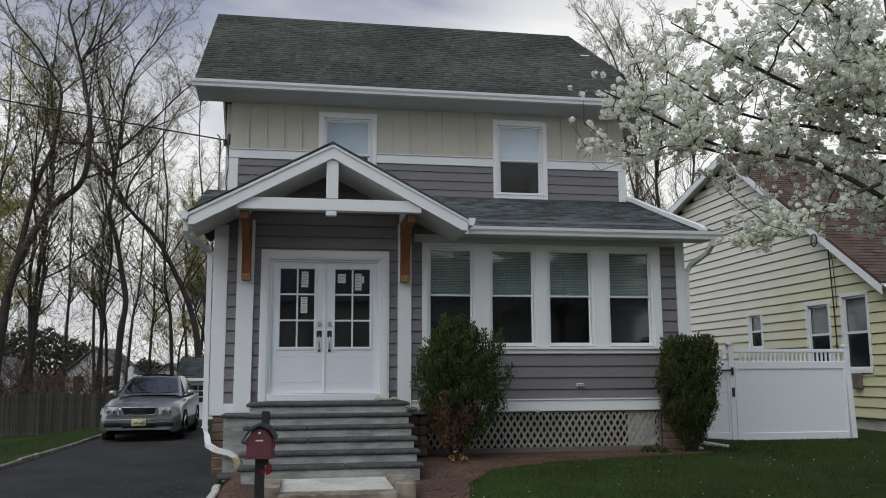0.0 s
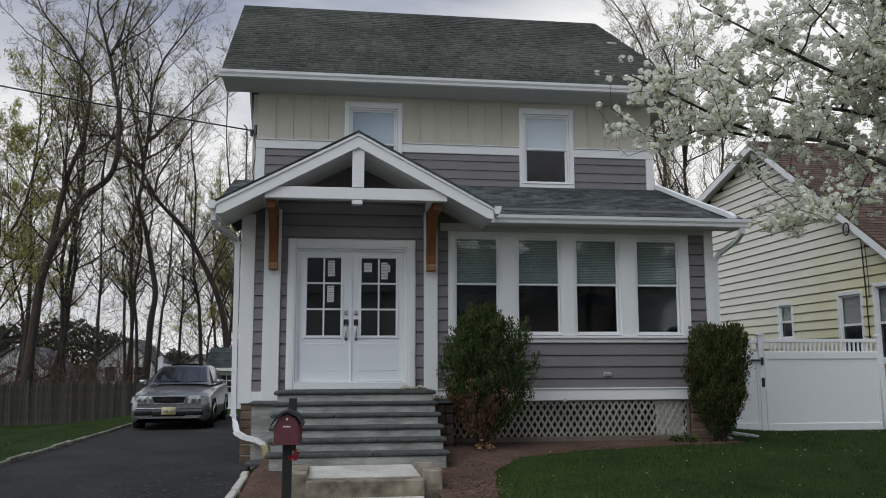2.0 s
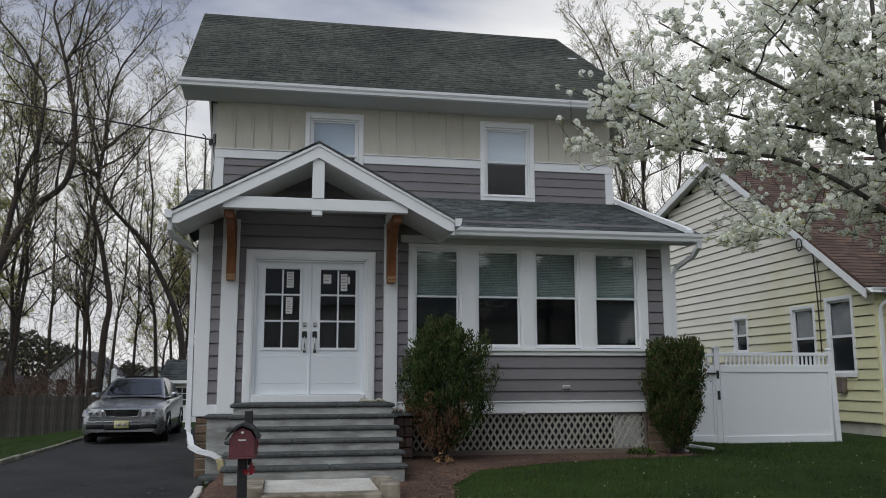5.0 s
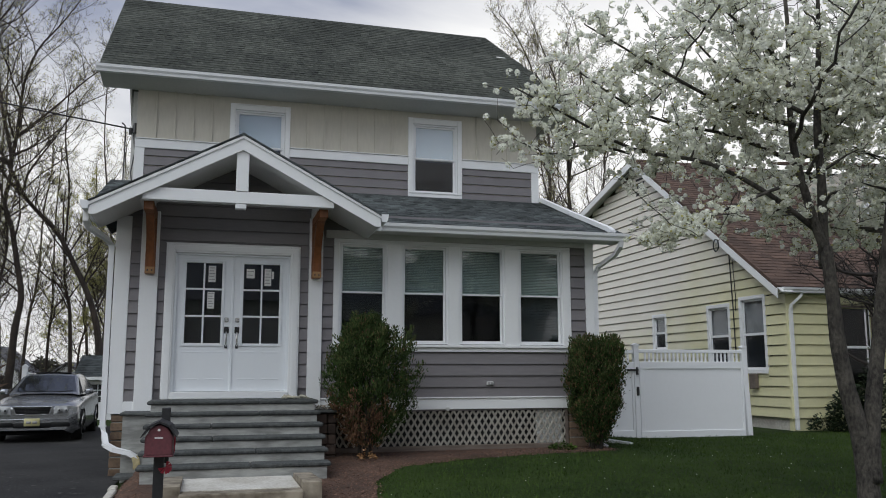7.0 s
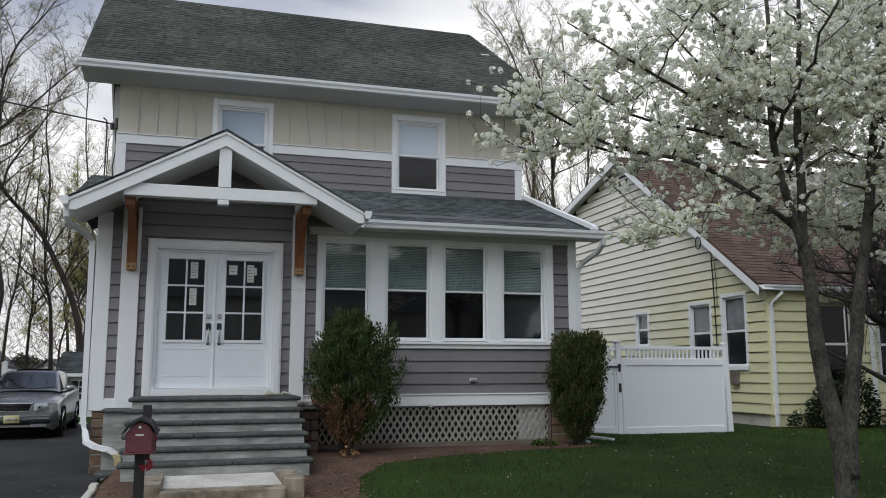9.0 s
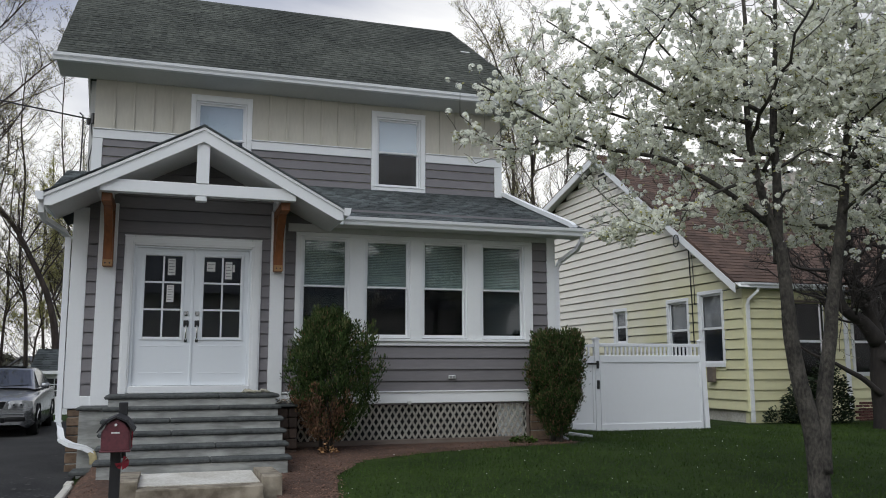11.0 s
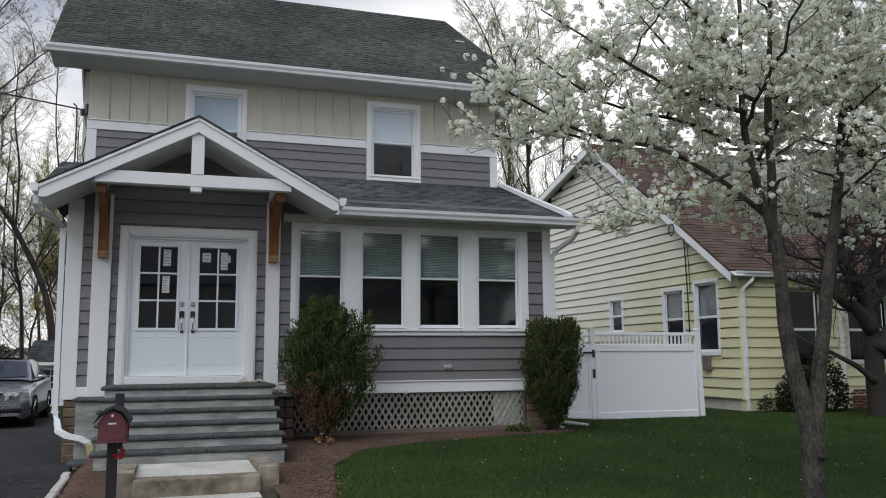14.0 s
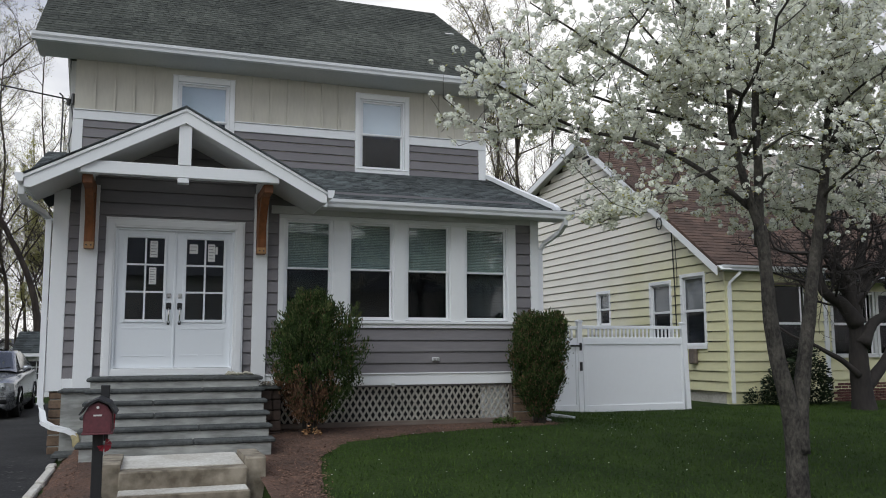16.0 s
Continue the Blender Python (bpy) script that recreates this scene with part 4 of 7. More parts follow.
gutter("gutter", 3.77, 7.90, PY, PZ - 0.005, porch_roof, "white metal porch gutter")
part("end_wall", S().prism([(0.1, 3.6), (QY, 3.6), (QY, QZ - 0.06), (0.1, 3.85)], "x", HW - 0.1, HW - 0.02).prism([(0.1, 3.6), (QY, 3.6), (QY, QZ - 0.06), (0.1, 3.85)], "x", 0.02, 0.1), GREY_SIDING, porch_roof)

# porch gable
gable = thing("porch_gable", (1.65, -1.1, 3.6), "white gabled entry canopy with open truss and charcoal shingles", "gable canopy", kind="structure")
GXC, GZP, GHW, GDROP, GYF = 1.68, 4.745, 1.955, 1.05, -1.10
for sgn in (-1, 1):
    xe, ze = GXC + sgn * GHW, GZP - GDROP
    up = Vector((-sgn * GHW, 0, GDROP))
    a, b, c, d = (xe, GYF, ze), (xe, 1.6, ze), (GXC, 1.6, GZP), (GXC, GYF, GZP)
    part("roof_deck", S().slab(*((d, c, b, a) if sgn > 0 else (a, b, c, d)), 0.03), SHINGLE_NEW, gable)
    s = shingles(S(), Vector((xe - sgn * -0.01, 1.6, ze + 0.003)) if sgn > 0 else Vector((xe - 0.01, 1.6, ze + 0.003)), Vector((0, -1, 0)) , up.normalized(), None, up.length, lambda q: (0, 1.6 - GYF + 0.03), 0.14, 0.26, random.Random(21 + sgn))
    ob = part("shingles", s, SHINGLE_NEW, gable)
    ob["kind"] = "stuff"
    # rake board, cut plumb, with a drip strip above it
    rb = S().prism([(GXC, GZP - 0.035), (xe, ze - 0.035), (xe, ze - 0.165), (xe - sgn * 0.08, ze - 0.165), (GXC, GZP - 0.215)], "y", GYF, GYF + 0.035)
    part("rake_board", rb, WHITE, gable)
    part("rake_strip", S().prism([(GXC, GZP - 0.01), (xe + sgn * 0.01, ze - 0.01), (xe + sgn * 0.01, ze - 0.05), (GXC, GZP - 0.05)], "y", GYF - 0.018, GYF), WHITE, gable)
    part("soffit_panel", S().slab((xe - sgn * 0.02, GYF + 0.035, ze - 0.155), (xe - sgn * 0.02, 0.05, ze - 0.155), (GXC, 0.05, GZP - 0.20), (GXC, GYF + 0.035, GZP - 0.20), 0.02), SOFFIT, gable)
    part("eave_fascia", S().box(xe - 0.012, xe + 0.012, GYF + 0.035, 0.02, ze - 0.16, ze - 0.02), WHITE, gable)
part("ridge_cap", S().prism([(GXC - 0.13, GZP - 0.06), (GXC, GZP + 0.028), (GXC + 0.13, GZP - 0.06), (GXC, GZP - 0.01)], "y", GYF - 0.03, 1.6), SHINGLE_NEW, gable)
part("tie_beam", S().box(0.375, 2.965, GYF + 0.045, GYF + 0.185, 3.775, 3.945, 0.006), WHITE, gable)
part("king_post", S().box(1.597, 1.767, GYF + 0.036, GYF + 0.17, 3.946, 4.60, 0.006), WHITE, gable)
part("key_block", S().box(1.595, 1.745, GYF + 0.05, GYF + 0.18, 3.705, 3.774, 0.006), WHITE, gable)
for x in (0.345, 2.775):
    part("side_beam", S().box(x - 0.02, x + 0.15, GYF + 0.186, -0.046, 3.79, 3.92, 0.005), WHITE, gable)


def bracket(x):
    """A cedar knee brace: wall leg, head and a curved strut."""
    b = thing("wood_bracket", (x, 0, 2.95), "reddish cedar knee bracket under the entry canopy", "bracket", "entry brackets")
    y = -0.047
    part("wall_leg", S().box(x - 0.068, x + 0.068, y - 0.12, y, 2.865, 3.788, 0.010), CEDAR, b)
    part("end_block", S().box(x - 0.066, x + 0.066, y - 0.155, y - 0.121, 2.865, 2.96, 0.008), CEDAR_END, b, "pale end-grain cedar block")
    pts_o, pts_i = [], []
    for k in range(9):
        a = k / 8
        yy = y - 0.12 - 0.62 * a ** 1.7
        zz = 2.97 + 0.78 * (1 - (1 - a) ** 1.25)
        pts_o.append((yy, zz))
    for k in range(9):
        a = 1 - k / 8
        yy = y - 0.12 - 0.62 * a ** 1.7 + 0.05
        zz = 2.97 + 0.78 * (1 - (1 - a) ** 1.25) + 0.15
        pts_i.append((min(yy, y - 0.121), min(zz, 3.788)))
    part("strut", S().prism(pts_o + pts_i, "x", x - 0.055, x + 0.055), CEDAR, b)
    part("head", S().box(x - 0.065, x + 0.065, y - 0.86, y - 0.121, 3.66, 3.788, 0.010), CEDAR, b)
    bolts = S().tube([(x - 0.03, y - 0.158, 2.91), (x - 0.03, y - 0.15, 2.91)], 0.012, 8).tube([(x + 0.03, y - 0.158, 2.91), (x + 0.03, y - 0.15, 2.91)], 0.012, 8)
    part("bolt", bolts, BLACK_METAL, b)


bracket(0.455)
bracket(2.84)
for sgn, y1, lab in ((-1, 0.02, "white gutter on the canopy eave"), (1, -0.56, "short white gutter on the canopy eave")):
    xe, ze = GXC + sgn * GHW, GZP - GDROP
    prof = [(0.012, 0.015), (0.012, -0.095), (0.085, -0.095), (0.105, -0.05), (0.115, 0.018), (0.102, 0.018), (0.078, -0.075), (0.022, -0.075), (0.022, 0.015)]
    part("gable_gutter", S().prism([(xe + sgn * q, ze + w) for q, w in prof], "y", GYF - 0.01, y1), VINYL, gable, lab)
    part("gutter_end_cap", S().prism([(xe + sgn * q, ze + w) for q, w in prof[:5]], "y", GYF - 0.016, GYF - 0.0105), VINYL, gable)


def downspout(pts, label, w=0.075, h=0.06, end=None):
    d = thing("downspout", pts[0], label, "downspout", "downspouts")
    part("pipe", S().bar(pts, w, h), VINYL, d)
    for p in pts[2:-1:2]:
        part("strap", S().box(p[0] - w / 2 - 0.012, p[0] + w / 2 + 0.012, p[1] - h / 2 - 0.004, p[1] + h / 2 + 0.004, p[2] - 0.012, p[2] + 0.012), VINYL, d)
    if end:
        part("end_piece", S().bar(end, w + 0.012, h + 0.012), YELLOW_PIPE, d, "stained cream end piece")
    return d


downspout([(-0.335, -0.85, 3.61), (-0.335, -0.84, 3.49), (-0.31, -0.72, 3.41), (-0.15, -0.12, 3.35), (-0.09, 0.02, 3.28), (-0.085, 0.02, 2.0), (-0.075, 0.0, 0.72), (-0.04, -0.06, 0.60), (0.02, -0.36, 0.49), (0.16, -0.66, 0.45), (0.34, -0.72, 0.41), (0.43, -0.74, 0.36), (0.45, -0.75, 0.29)],
          "white downspout with a cream elbow beside the steps", end=[(0.43, -0.74, 0.36), (0.455, -0.75, 0.29), (0.46, -0.755, 0.20)])
downspout([(7.76, -0.48, 3.58), (7.76, -0.46, 3.50), (7.74, -0.30, 3.38), (7.60, 0.02, 3.22), (7.53, 0.05, 3.10), (7.53, 0.05, 2.0), (7.53, 0.05, 0.35), (7.62, -0.05, 0.25)], "white downspout curving back from the porch gutter")
downspout([(7.50, UY - 0.02, 4.83), (7.52, UY - 0.10, 4.80), (7.56, 1.0, 4.31), (7.62, -0.36, 3.795), (7.625, -0.45, 3.74), (7.625, -0.47, 3.69)], "white downspout pipe lying down the porch roof edge", 0.085, 0.075)
long_leader = thing("splash_pipe", (8.5, 0.2, 0.2), "white downspout extension lying on the grass", "downspout")
part("pipe", S().bar([(8.05, 1.5, 0.27), (8.50, 0.78, 0.21)], 0.09, 0.06), VINYL, long_leader)

# foundation, lattice and stone piers
found = thing("foundation", (3.7, 0, 0), "recessed house foundation, wall coloured shade-dark behind lattice and stone", "foundation", kind="structure")
# wall coloured near black for the shade behind the lattice
part("shade_dark_wall", S().box(0.05, HW - 0.05, 0.5, 0.6, 0.0, 0.885).box(0.05, 0.15, 0.05, 0.5, 0.0, 0.885).box(HW - 0.1, HW - 0.02, 0.05, 9, 0.0, 0.86).box(0.02, 0.12, 0.6, 9, 0.0, 0.86), DARK, found)
part("ground_sill", S().box(3.15, 6.98, 0.01, 0.09, 0.10, 0.335, 0.01), OLD_WOOD, found, "weathered timber ground sill")
rnd = random.Random(5)
for x0, x1 in ((0.02, 0.33), (6.99, 7.44)):
    z = 0.0
    while z < 0.87:
        h = rnd.uniform(0.09, 0.16)
        x = x0
        while x < x1 - 0.05:
            w = rnd.uniform(0.18, 0.5)
            xe = min(x + w, x1) if x1 - x - w > 0.06 else x1
            part("stone", S().box(x + 0.006, xe - 0.006, 0.012 + rnd.uniform(-0.02, 0.01), 0.2, z + 0.006, min(z + h, 0.875) - 0.006, 0.012), STONE, found)
            x = xe
        z += h
    part("mortar_core", S().box(x0 + 0.02, x1 - 0.02, 0.03, 0.22, 0, 0.88), MORTAR, found)

lattice = thing("lattice_panel", (5.0, 0, 0.6), "weathered white diagonal lattice under the porch", "lattice")
lx0, lx1, lz0, lz1 = 3.15, 6.97, 0.335, 0.875
step = 0.105
for sgn, yy in ((1, 0.035), (-1, 0.043)):
    k = -8
    while True:
        xa = lx0 + k * step
        if xa > lx1 + 0.1:
            break
        k += 1
        hgt, run = lz1 - lz0, (lz1 - lz0) * 0.60
        p, q = (xa, xa + run) if sgn > 0 else (xa + run, xa)
        f0 = [(lx0 - p) / (q - p), (lx1 - p) / (q - p)]
        t0, t1 = max(0.0, min(f0)), min(1.0, max(f0))
        if t1 - t0 < 0.05:
            continue
        a = (p + (q - p) * t0, lz0 + hgt * t0)
        b = (p + (q - p) * t1, lz0 + hgt * t1)
        dx, dz = (b[0] - a[0]), (b[1] - a[1])
        ln = math.hypot(dx, dz)
        ox, oz = -dz / ln * 0.016, dx / ln * 0.016
        part("slat", S().prism([(a[0] - ox, a[1] - oz), (b[0] - ox, b[1] - oz), (b[0] + ox, b[1] + oz), (a[0] + ox, a[1] + oz)], "y", yy, yy + 0.007), LATTICE, lattice)
part("end_board", S().box(6.93, 6.975, 0.02, 0.055, 0.335, 0.875), OLD_WOOD, lattice)
part("pale_board", S().box(6.44, 6.90, 0.09, 0.11, 0.30, 0.86), WHITE, found, "pale board leaning behind the lattice")
outlet = thing("wall_outlet", (5.55, 0, 1.23), "grey outdoor outlet box on the siding", "outlet")
part("box", S().box(5.575, 5.69, -0.045, 0.0, 1.255, 1.312, 0.008), SOFFIT, outlet)
part("cover", S().box(5.585, 5.63, -0.052, -0.045, 1.262, 1.305, 0.004).box(5.637, 5.68, -0.052, -0.045, 1.262, 1.305, 0.004), MARK, outlet)
vent = thing("pipe_stub", (4.95, 0, 0.88), "small grey pipe stub under the base board", "pipe")
part("pipe", S().tube([(4.93, -0.05, 0.895), (4.93, 0.05, 0.895)], 0.03, 10), SOFFIT, vent)

# ---- front steps ----
steps = thing("front_steps", (1.69, -0.8, 0), "grey masonry front steps with bluestone treads", "steps", kind="structure")
SX0, SX1 = 0.60, 2.78
part("landing_core", S().box(0.24, 2.79, -0.62, 0.02, 0.0, 0.885), MORTAR, steps)
rnd = random.Random(6)
for row in range(6):
    cut = 2.79 + rnd.uniform(0.10, 0.24)
    for x0, x1 in ((2.79, cut), (cut, 3.12)):
        part("ledge_stone", S().box(x0 + 0.004, x1 - 0.004, -0.60 + rnd.uniform(-0.02, 0.015), 0.02, 0.147 * row + 0.004, 0.147 * row + 0.143, 0.014), STONE_DARK, steps, "brown ledge stone darkened for the shaded recess")
part("landing_slab", S().box(0.20, 0.60, -0.66, 0.0, 0.887, 0.925, 0.010).box(2.80, 3.16, -0.66, 0.0, 0.887, 0.925, 0.010), BLUESTONE, steps)
SRISE, SRUN = 0.142, 0.28
rnd = random.Random(2)
for k in range(6):
    zt = FZ - SRISE * k
    y0 = -0.78 - SRUN * k
    part("riser", S().box(SX0, SX1, y0 - 0.004, y0 + SRUN + 0.06 if k else 0.0, 0.0 if k == 5 else zt - SRISE - 0.03, zt - 0.051, 0.004), MORTAR, steps)
    cuts = [SX0 - 0.05, SX0 + 1.1 + rnd.uniform(-0.35, 0.35), SX1 + 0.05]
    for a, b in zip(cuts, cuts[1:]):
        part("tread", S().box(a + 0.002, b - 0.002, y0 - 0.035, (y0 + SRUN + 0.02) if k else -0.052, zt - 0.050, zt, 0.014), BLUESTONE, steps)
part("side_slab", S().box(0.20, 0.58, -1.10, -0.68, 0.10, 0.15, 0.01), BLUESTONE, steps)

gloves = thing("work_gloves", (2.5, -0.3, FZ), "pale crumpled work gloves on the porch slab", "gloves")
gs = S()
for k in range(9):
    a = rnd.uniform(-0.5, 0.5)
    x, y = 2.50 + rnd.uniform(-0.14, 0.16), -0.52 + rnd.uniform(-0.05, 0.05)
    gs.tube([(x - 0.06, y, FZ + 0.015), (x - 0.02, y + 0.02 * a, FZ + 0.035 + 0.02 * rnd.random()), (x + 0.03, y + 0.03 * a, FZ + 0.03), (x + 0.075, y + 0.06 * a, FZ + 0.012)], [0.012, 0.018, 0.017, 0.008], 7)
part("glove", gs, material("cream_cloth", (0.52, 0.50, 0.42), 0.9, 0.2, 60, 8, 0.3, tint=(0.3, 0.27, 0.2)), gloves, smooth=True)

papers = thing("dry_leaf_pile", (3.0, -0.4, 0.93), "pale dry leaves and scraps on the slab ledge", "leaves", kind="stuff")
ps = S()
for k in range(60):
    x, y, a = rnd.uniform(2.83, 3.14), rnd.uniform(-0.62, -0.2), rnd.uniform(0, 3.1)
    d, z = rnd.uniform(0.02, 0.045), 0.928 + rnd.uniform(0.0, 0.05)
    c, sn = math.cos(a) * d, math.sin(a) * d
    ps.add([(x - c, y - sn, z), (x + sn * 0.5, y - c * 0.5, z + 0.015), (x + c, y + sn, z + 0.004), (x - sn * 0.5, y + c * 0.5, z + 0.02)], [(0, 1, 2, 3)])
part("leaf", ps, material("pale_dry_leaf", (0.42, 0.38, 0.32), 0.9, 0.2, 30, 5, 0.1, island=0.4), papers)

# lower concrete steps at the street end of the walk
low = thing("street_steps", (1.7, -3.6, 0), "old pale concrete steps with low side walls", "steps", kind="structure")
part("top_step", S().box(1.08, 2.36, -3.52, -2.22, -0.1, 0.215, 0.012), CONCRETE, low)
part("top_skim", S().box(1.085, 2.34, -3.30, -2.225, 0.213, 0.226, 0.004), CONCRETE_TOP, low, "pale skim coat on the landing")
part("middle_step", S().box(1.08, 2.36, -3.86, -3.52, -0.3, 0.03, 0.012), CONCRETE, low)
part("middle_skim", S().box(1.085, 2.34, -3.83, -3.525, 0.028, 0.040, 0.004), CONCRETE_TOP, low, "pale worn skim on the tread")
part("bottom_step", S().box(1.08, 2.36, -4.2, -3.86, -0.4, -0.13, 0.012), CONCRETE, low)
for x0, x1 in ((0.885, 1.09), (2.352, 2.56)):
    part("side_wall", S().prism([(-2.35, -0.2), (-2.35, 0.27), (-3.36, 0.305), (-3.42, 0.285), (-3.46, -0.45)], "x", x0, x1), CONCRETE, low)
solid("pavement", S().box(-40, 40, -9.6, -8.2, -0.3, -0.115, 0.01), CONCRETE, "grey concrete pavement along the street", "pavement", kind="structure")
road = S()
for y in (-18.5, -17, -14.5, -12, -10.9):
    road.v += [(-200, y, -0.112), (-40, y, -0.110), (40, y, -0.110), (200, y, -0.112)]
road.f = [(4 * j + i, 4 * j + i + 1, 4 * j + i + 5, 4 * j + i + 4) for j in range(4) for i in range(3)]
solid("road", road, ASPHALT, "grey asphalt street before the house", "road", kind="structure")
# pale crumbs and patches on the drive
crumbs, rnd = S(), random.Random(19)
for _ in range(420):
    x, y = rnd.uniform(-3.2, 0.15), -6.5 + 9.0 * rnd.random()
    if rnd.random() < 0.6:
        x, y = rnd.gauss(-0.4, 0.5), rnd.gauss(-3.0, 1.6)
    if x > 0.16 or x < -3.2:
        continue
    z, r, e = ground_z(-1, y) + 0.052, rnd.uniform(0.006, 0.030), rnd.uniform(0.8, 1.5)
    a0 = rnd.uniform(0, 3)
    crumbs.add([(x + r * e * math.cos(a0 + k) * rnd.uniform(0.6, 1), y + r * math.sin(a0 + k) * rnd.uniform(0.6, 1), z) for k in range(6)], [(0, 1, 2, 3, 4, 5)])
solid("drive_crumbs", crumbs, material("pale_grit", (0.085, 0.08, 0.075), 0.95, 0.2, 40, 5, 0.3, island=0.3), "pale grit patches scattered on the drive", "grit", kind="stuff")
solid("front_walk", S().box(1.05, 2.4, -8.2, -4.2, -0.3, -0.118, 0.008), CONCRETE, "grey concrete front walk", "walk", kind="structure")

# ---- neighbouring house ----
NX, NY = 14.2, 3.83
neighbour = thing("neighbour_house", (NX, NY, 0.1), "yellow and cream sided cape house with a red-brown roof", "house")
NZ0, NEAVE, NPY, NPZ = 0.385, 3.42, 10.4, 8.12
NBY, NBZ = 17.0, 6.35
rake_k = (NPZ - NEAVE) / (NPY - (NY - 0.14))


def n_top(y):
    """Top of the gable wall at depth y."""
    if y < NPY:
        return NEAVE + rake_k * (y - NY + 0.14) - 0.10
    return NPZ - 0.10 - (NPZ - NBZ) * (y - NPY) / (NBY - NPY)


side_windows = ((4.56, 5.61, 1.43, 3.325), (6.0, 7.05, 1.55, 3.22), (9.12, 9.95, 2.05, 3.16))
core = S().prism([(NY + 0.03, 0.0), (NBY - 0.1, 0.0), (NBY - 0.1, NBZ - 0.2), (NPY, NPZ - 0.25), (NY + 0.03, NEAVE - 0.05)], "x", NX + 0.14, NX + 0.2)
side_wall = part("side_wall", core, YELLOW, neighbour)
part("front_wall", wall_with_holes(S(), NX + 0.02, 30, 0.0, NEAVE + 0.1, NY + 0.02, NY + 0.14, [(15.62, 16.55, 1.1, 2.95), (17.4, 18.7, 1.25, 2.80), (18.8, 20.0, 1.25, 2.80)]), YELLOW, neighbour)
z = NZ0
while z < NPZ - 0.15:
    h = 0.24
    # the stretch of depth covered at this height
    y0 = NY + 0.0 if z + h < n_top(NY) else NY - 0.14 + (z + h + 0.10 - NEAVE) / rake_k
    y1 = NBY if z + h < n_top(NBY) else NPY + (NPZ - 0.10 - z - h) / ((NPZ - NBZ) / (NBY - NPY))
    cuts = sorted((a - 0.0, b) for a, b, c, d in side_windows if z + h > c + 0.02 and z < d - 0.02)
    y = y0
    spans = []
    for a, b in cuts:
        spans.append((y, a))
        y = b
    spans.append((y, y1))
    for a, b, c, d in side_windows:
        for q0, q1 in ((max(z, d), z + h), (z, min(z + h, c))):
            if q1 - q0 > 0.02 and z + h > c + 0.02 and z < d - 0.02:
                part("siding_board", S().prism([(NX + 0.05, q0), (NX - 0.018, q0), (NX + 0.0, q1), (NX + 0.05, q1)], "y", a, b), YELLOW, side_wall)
    for a, b in spans:
        if b - a > 0.03:
            s = S().prism([(NX + 0.05, z + 0.026), (NX - 0.030, z + 0.026), (NX + 0.0, z + h), (NX + 0.05, z + h)], "y", a, b)
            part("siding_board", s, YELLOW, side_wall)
    z += h
z = NZ0
front_holes = ((15.56, 16.62, 1.05, 3.02), (17.30, 20.2, 1.2, 2.86))
while z < NEAVE - 0.1:
    y, x, spans = 0, NX, []
    for a, b, c, d in front_holes:
        if z + 0.24 > c + 0.02 and z < d - 0.02:
            spans.append((x, a))
            x = b
    spans.append((x, 24.0))
    for a, b in spans:
        s = S().prism([(NY + 0.05, z + 0.026), (NY - 0.030, z + 0.026), (NY + 0.0, z + 0.24), (NY + 0.05, z + 0.24)], "x", a, b)
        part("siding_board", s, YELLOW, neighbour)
    z += 0.24
part("foundation", S().box(NX + 0.05, NX + 0.3, NY + 0.05, NBY, -0.2, NZ0).box(NX + 0.3, 18.2, NY + 0.05, NY + 0.3, -0.2, NZ0), CONCRETE_TOP, neighbour, "pale parged foundation")
part("corner_board", S().box(NX - 0.02, NX + 0.06, NY - 0.02, NY + 0.06, NZ0, NEAVE - 0.05, 0.004), YELLOW, neighbour)
# roof
rl = math.hypot(NPY - NY + 0.14, NPZ - NEAVE + 0.0)
NO = Vector((NX - 0.32, NY - 0.14, NEAVE))
nroof = part("roof", S().slab((NX - 0.32, NY - 0.14, NEAVE), (30, NY - 0.14, NEAVE), (30, NPY, NPZ), (NX - 0.32, NPY, NPZ), 0.05).slab((NX - 0.32, NPY, NPZ), (30, NPY, NPZ), (30, NBY + 0.3, NBZ - 0.08), (NX - 0.32, NBY + 0.3, NBZ - 0.08), 0.05), SHINGLE_BROWN, neighbour, "red-brown shingle roof")
s = shingles(S(), NO + Vector((0, -0.02, 0)), Vector((1, 0, 0)), Vector((0, NPY - NY + 0.14, NPZ - NEAVE + 0.0)).normalized(), None, rl, lambda d: (0, 12.0), 0.16, 0.3, random.Random(31))
ob = part("shingles", s, SHINGLE_BROWN, nroof)
ob["kind"] = "stuff"
part("rake_board", S().prism([(NY - 0.14, NEAVE - 0.07), (NPY, NPZ - 0.04), (NPY, NPZ - 0.26), (NY - 0.14, NEAVE - 0.27)], "x", NX - 0.33, NX - 0.30).prism([(NPY, NPZ - 0.04), (NBY + 0.3, NBZ - 0.12), (NBY + 0.3, NBZ - 0.32), (NPY, NPZ - 0.26)], "x", NX - 0.33, NX - 0.30), WHITE, nroof, "white peeling rake board")
part("rake_soffit", S().slab((NX - 0.30, NY - 0.3, NEAVE - 0.14), (NX, NY - 0.3, NEAVE - 0.14), (NX, NPY, NPZ - 0.16), (NX - 0.30, NPY, NPZ - 0.16), 0.02).slab((NX - 0.30, NPY, NPZ - 0.16), (NX, NPY, NPZ - 0.16), (NX, NBY + 0.2, NBZ - 0.2), (NX - 0.30, NBY + 0.2, NBZ - 0.2), 0.02), SOFFIT, nroof)
part("eave_soffit", S().box(NX - 0.05, 30, NY - 0.14, NY + 0.02, NEAVE - 0.16, NEAVE - 0.14), SOFFIT, nroof)
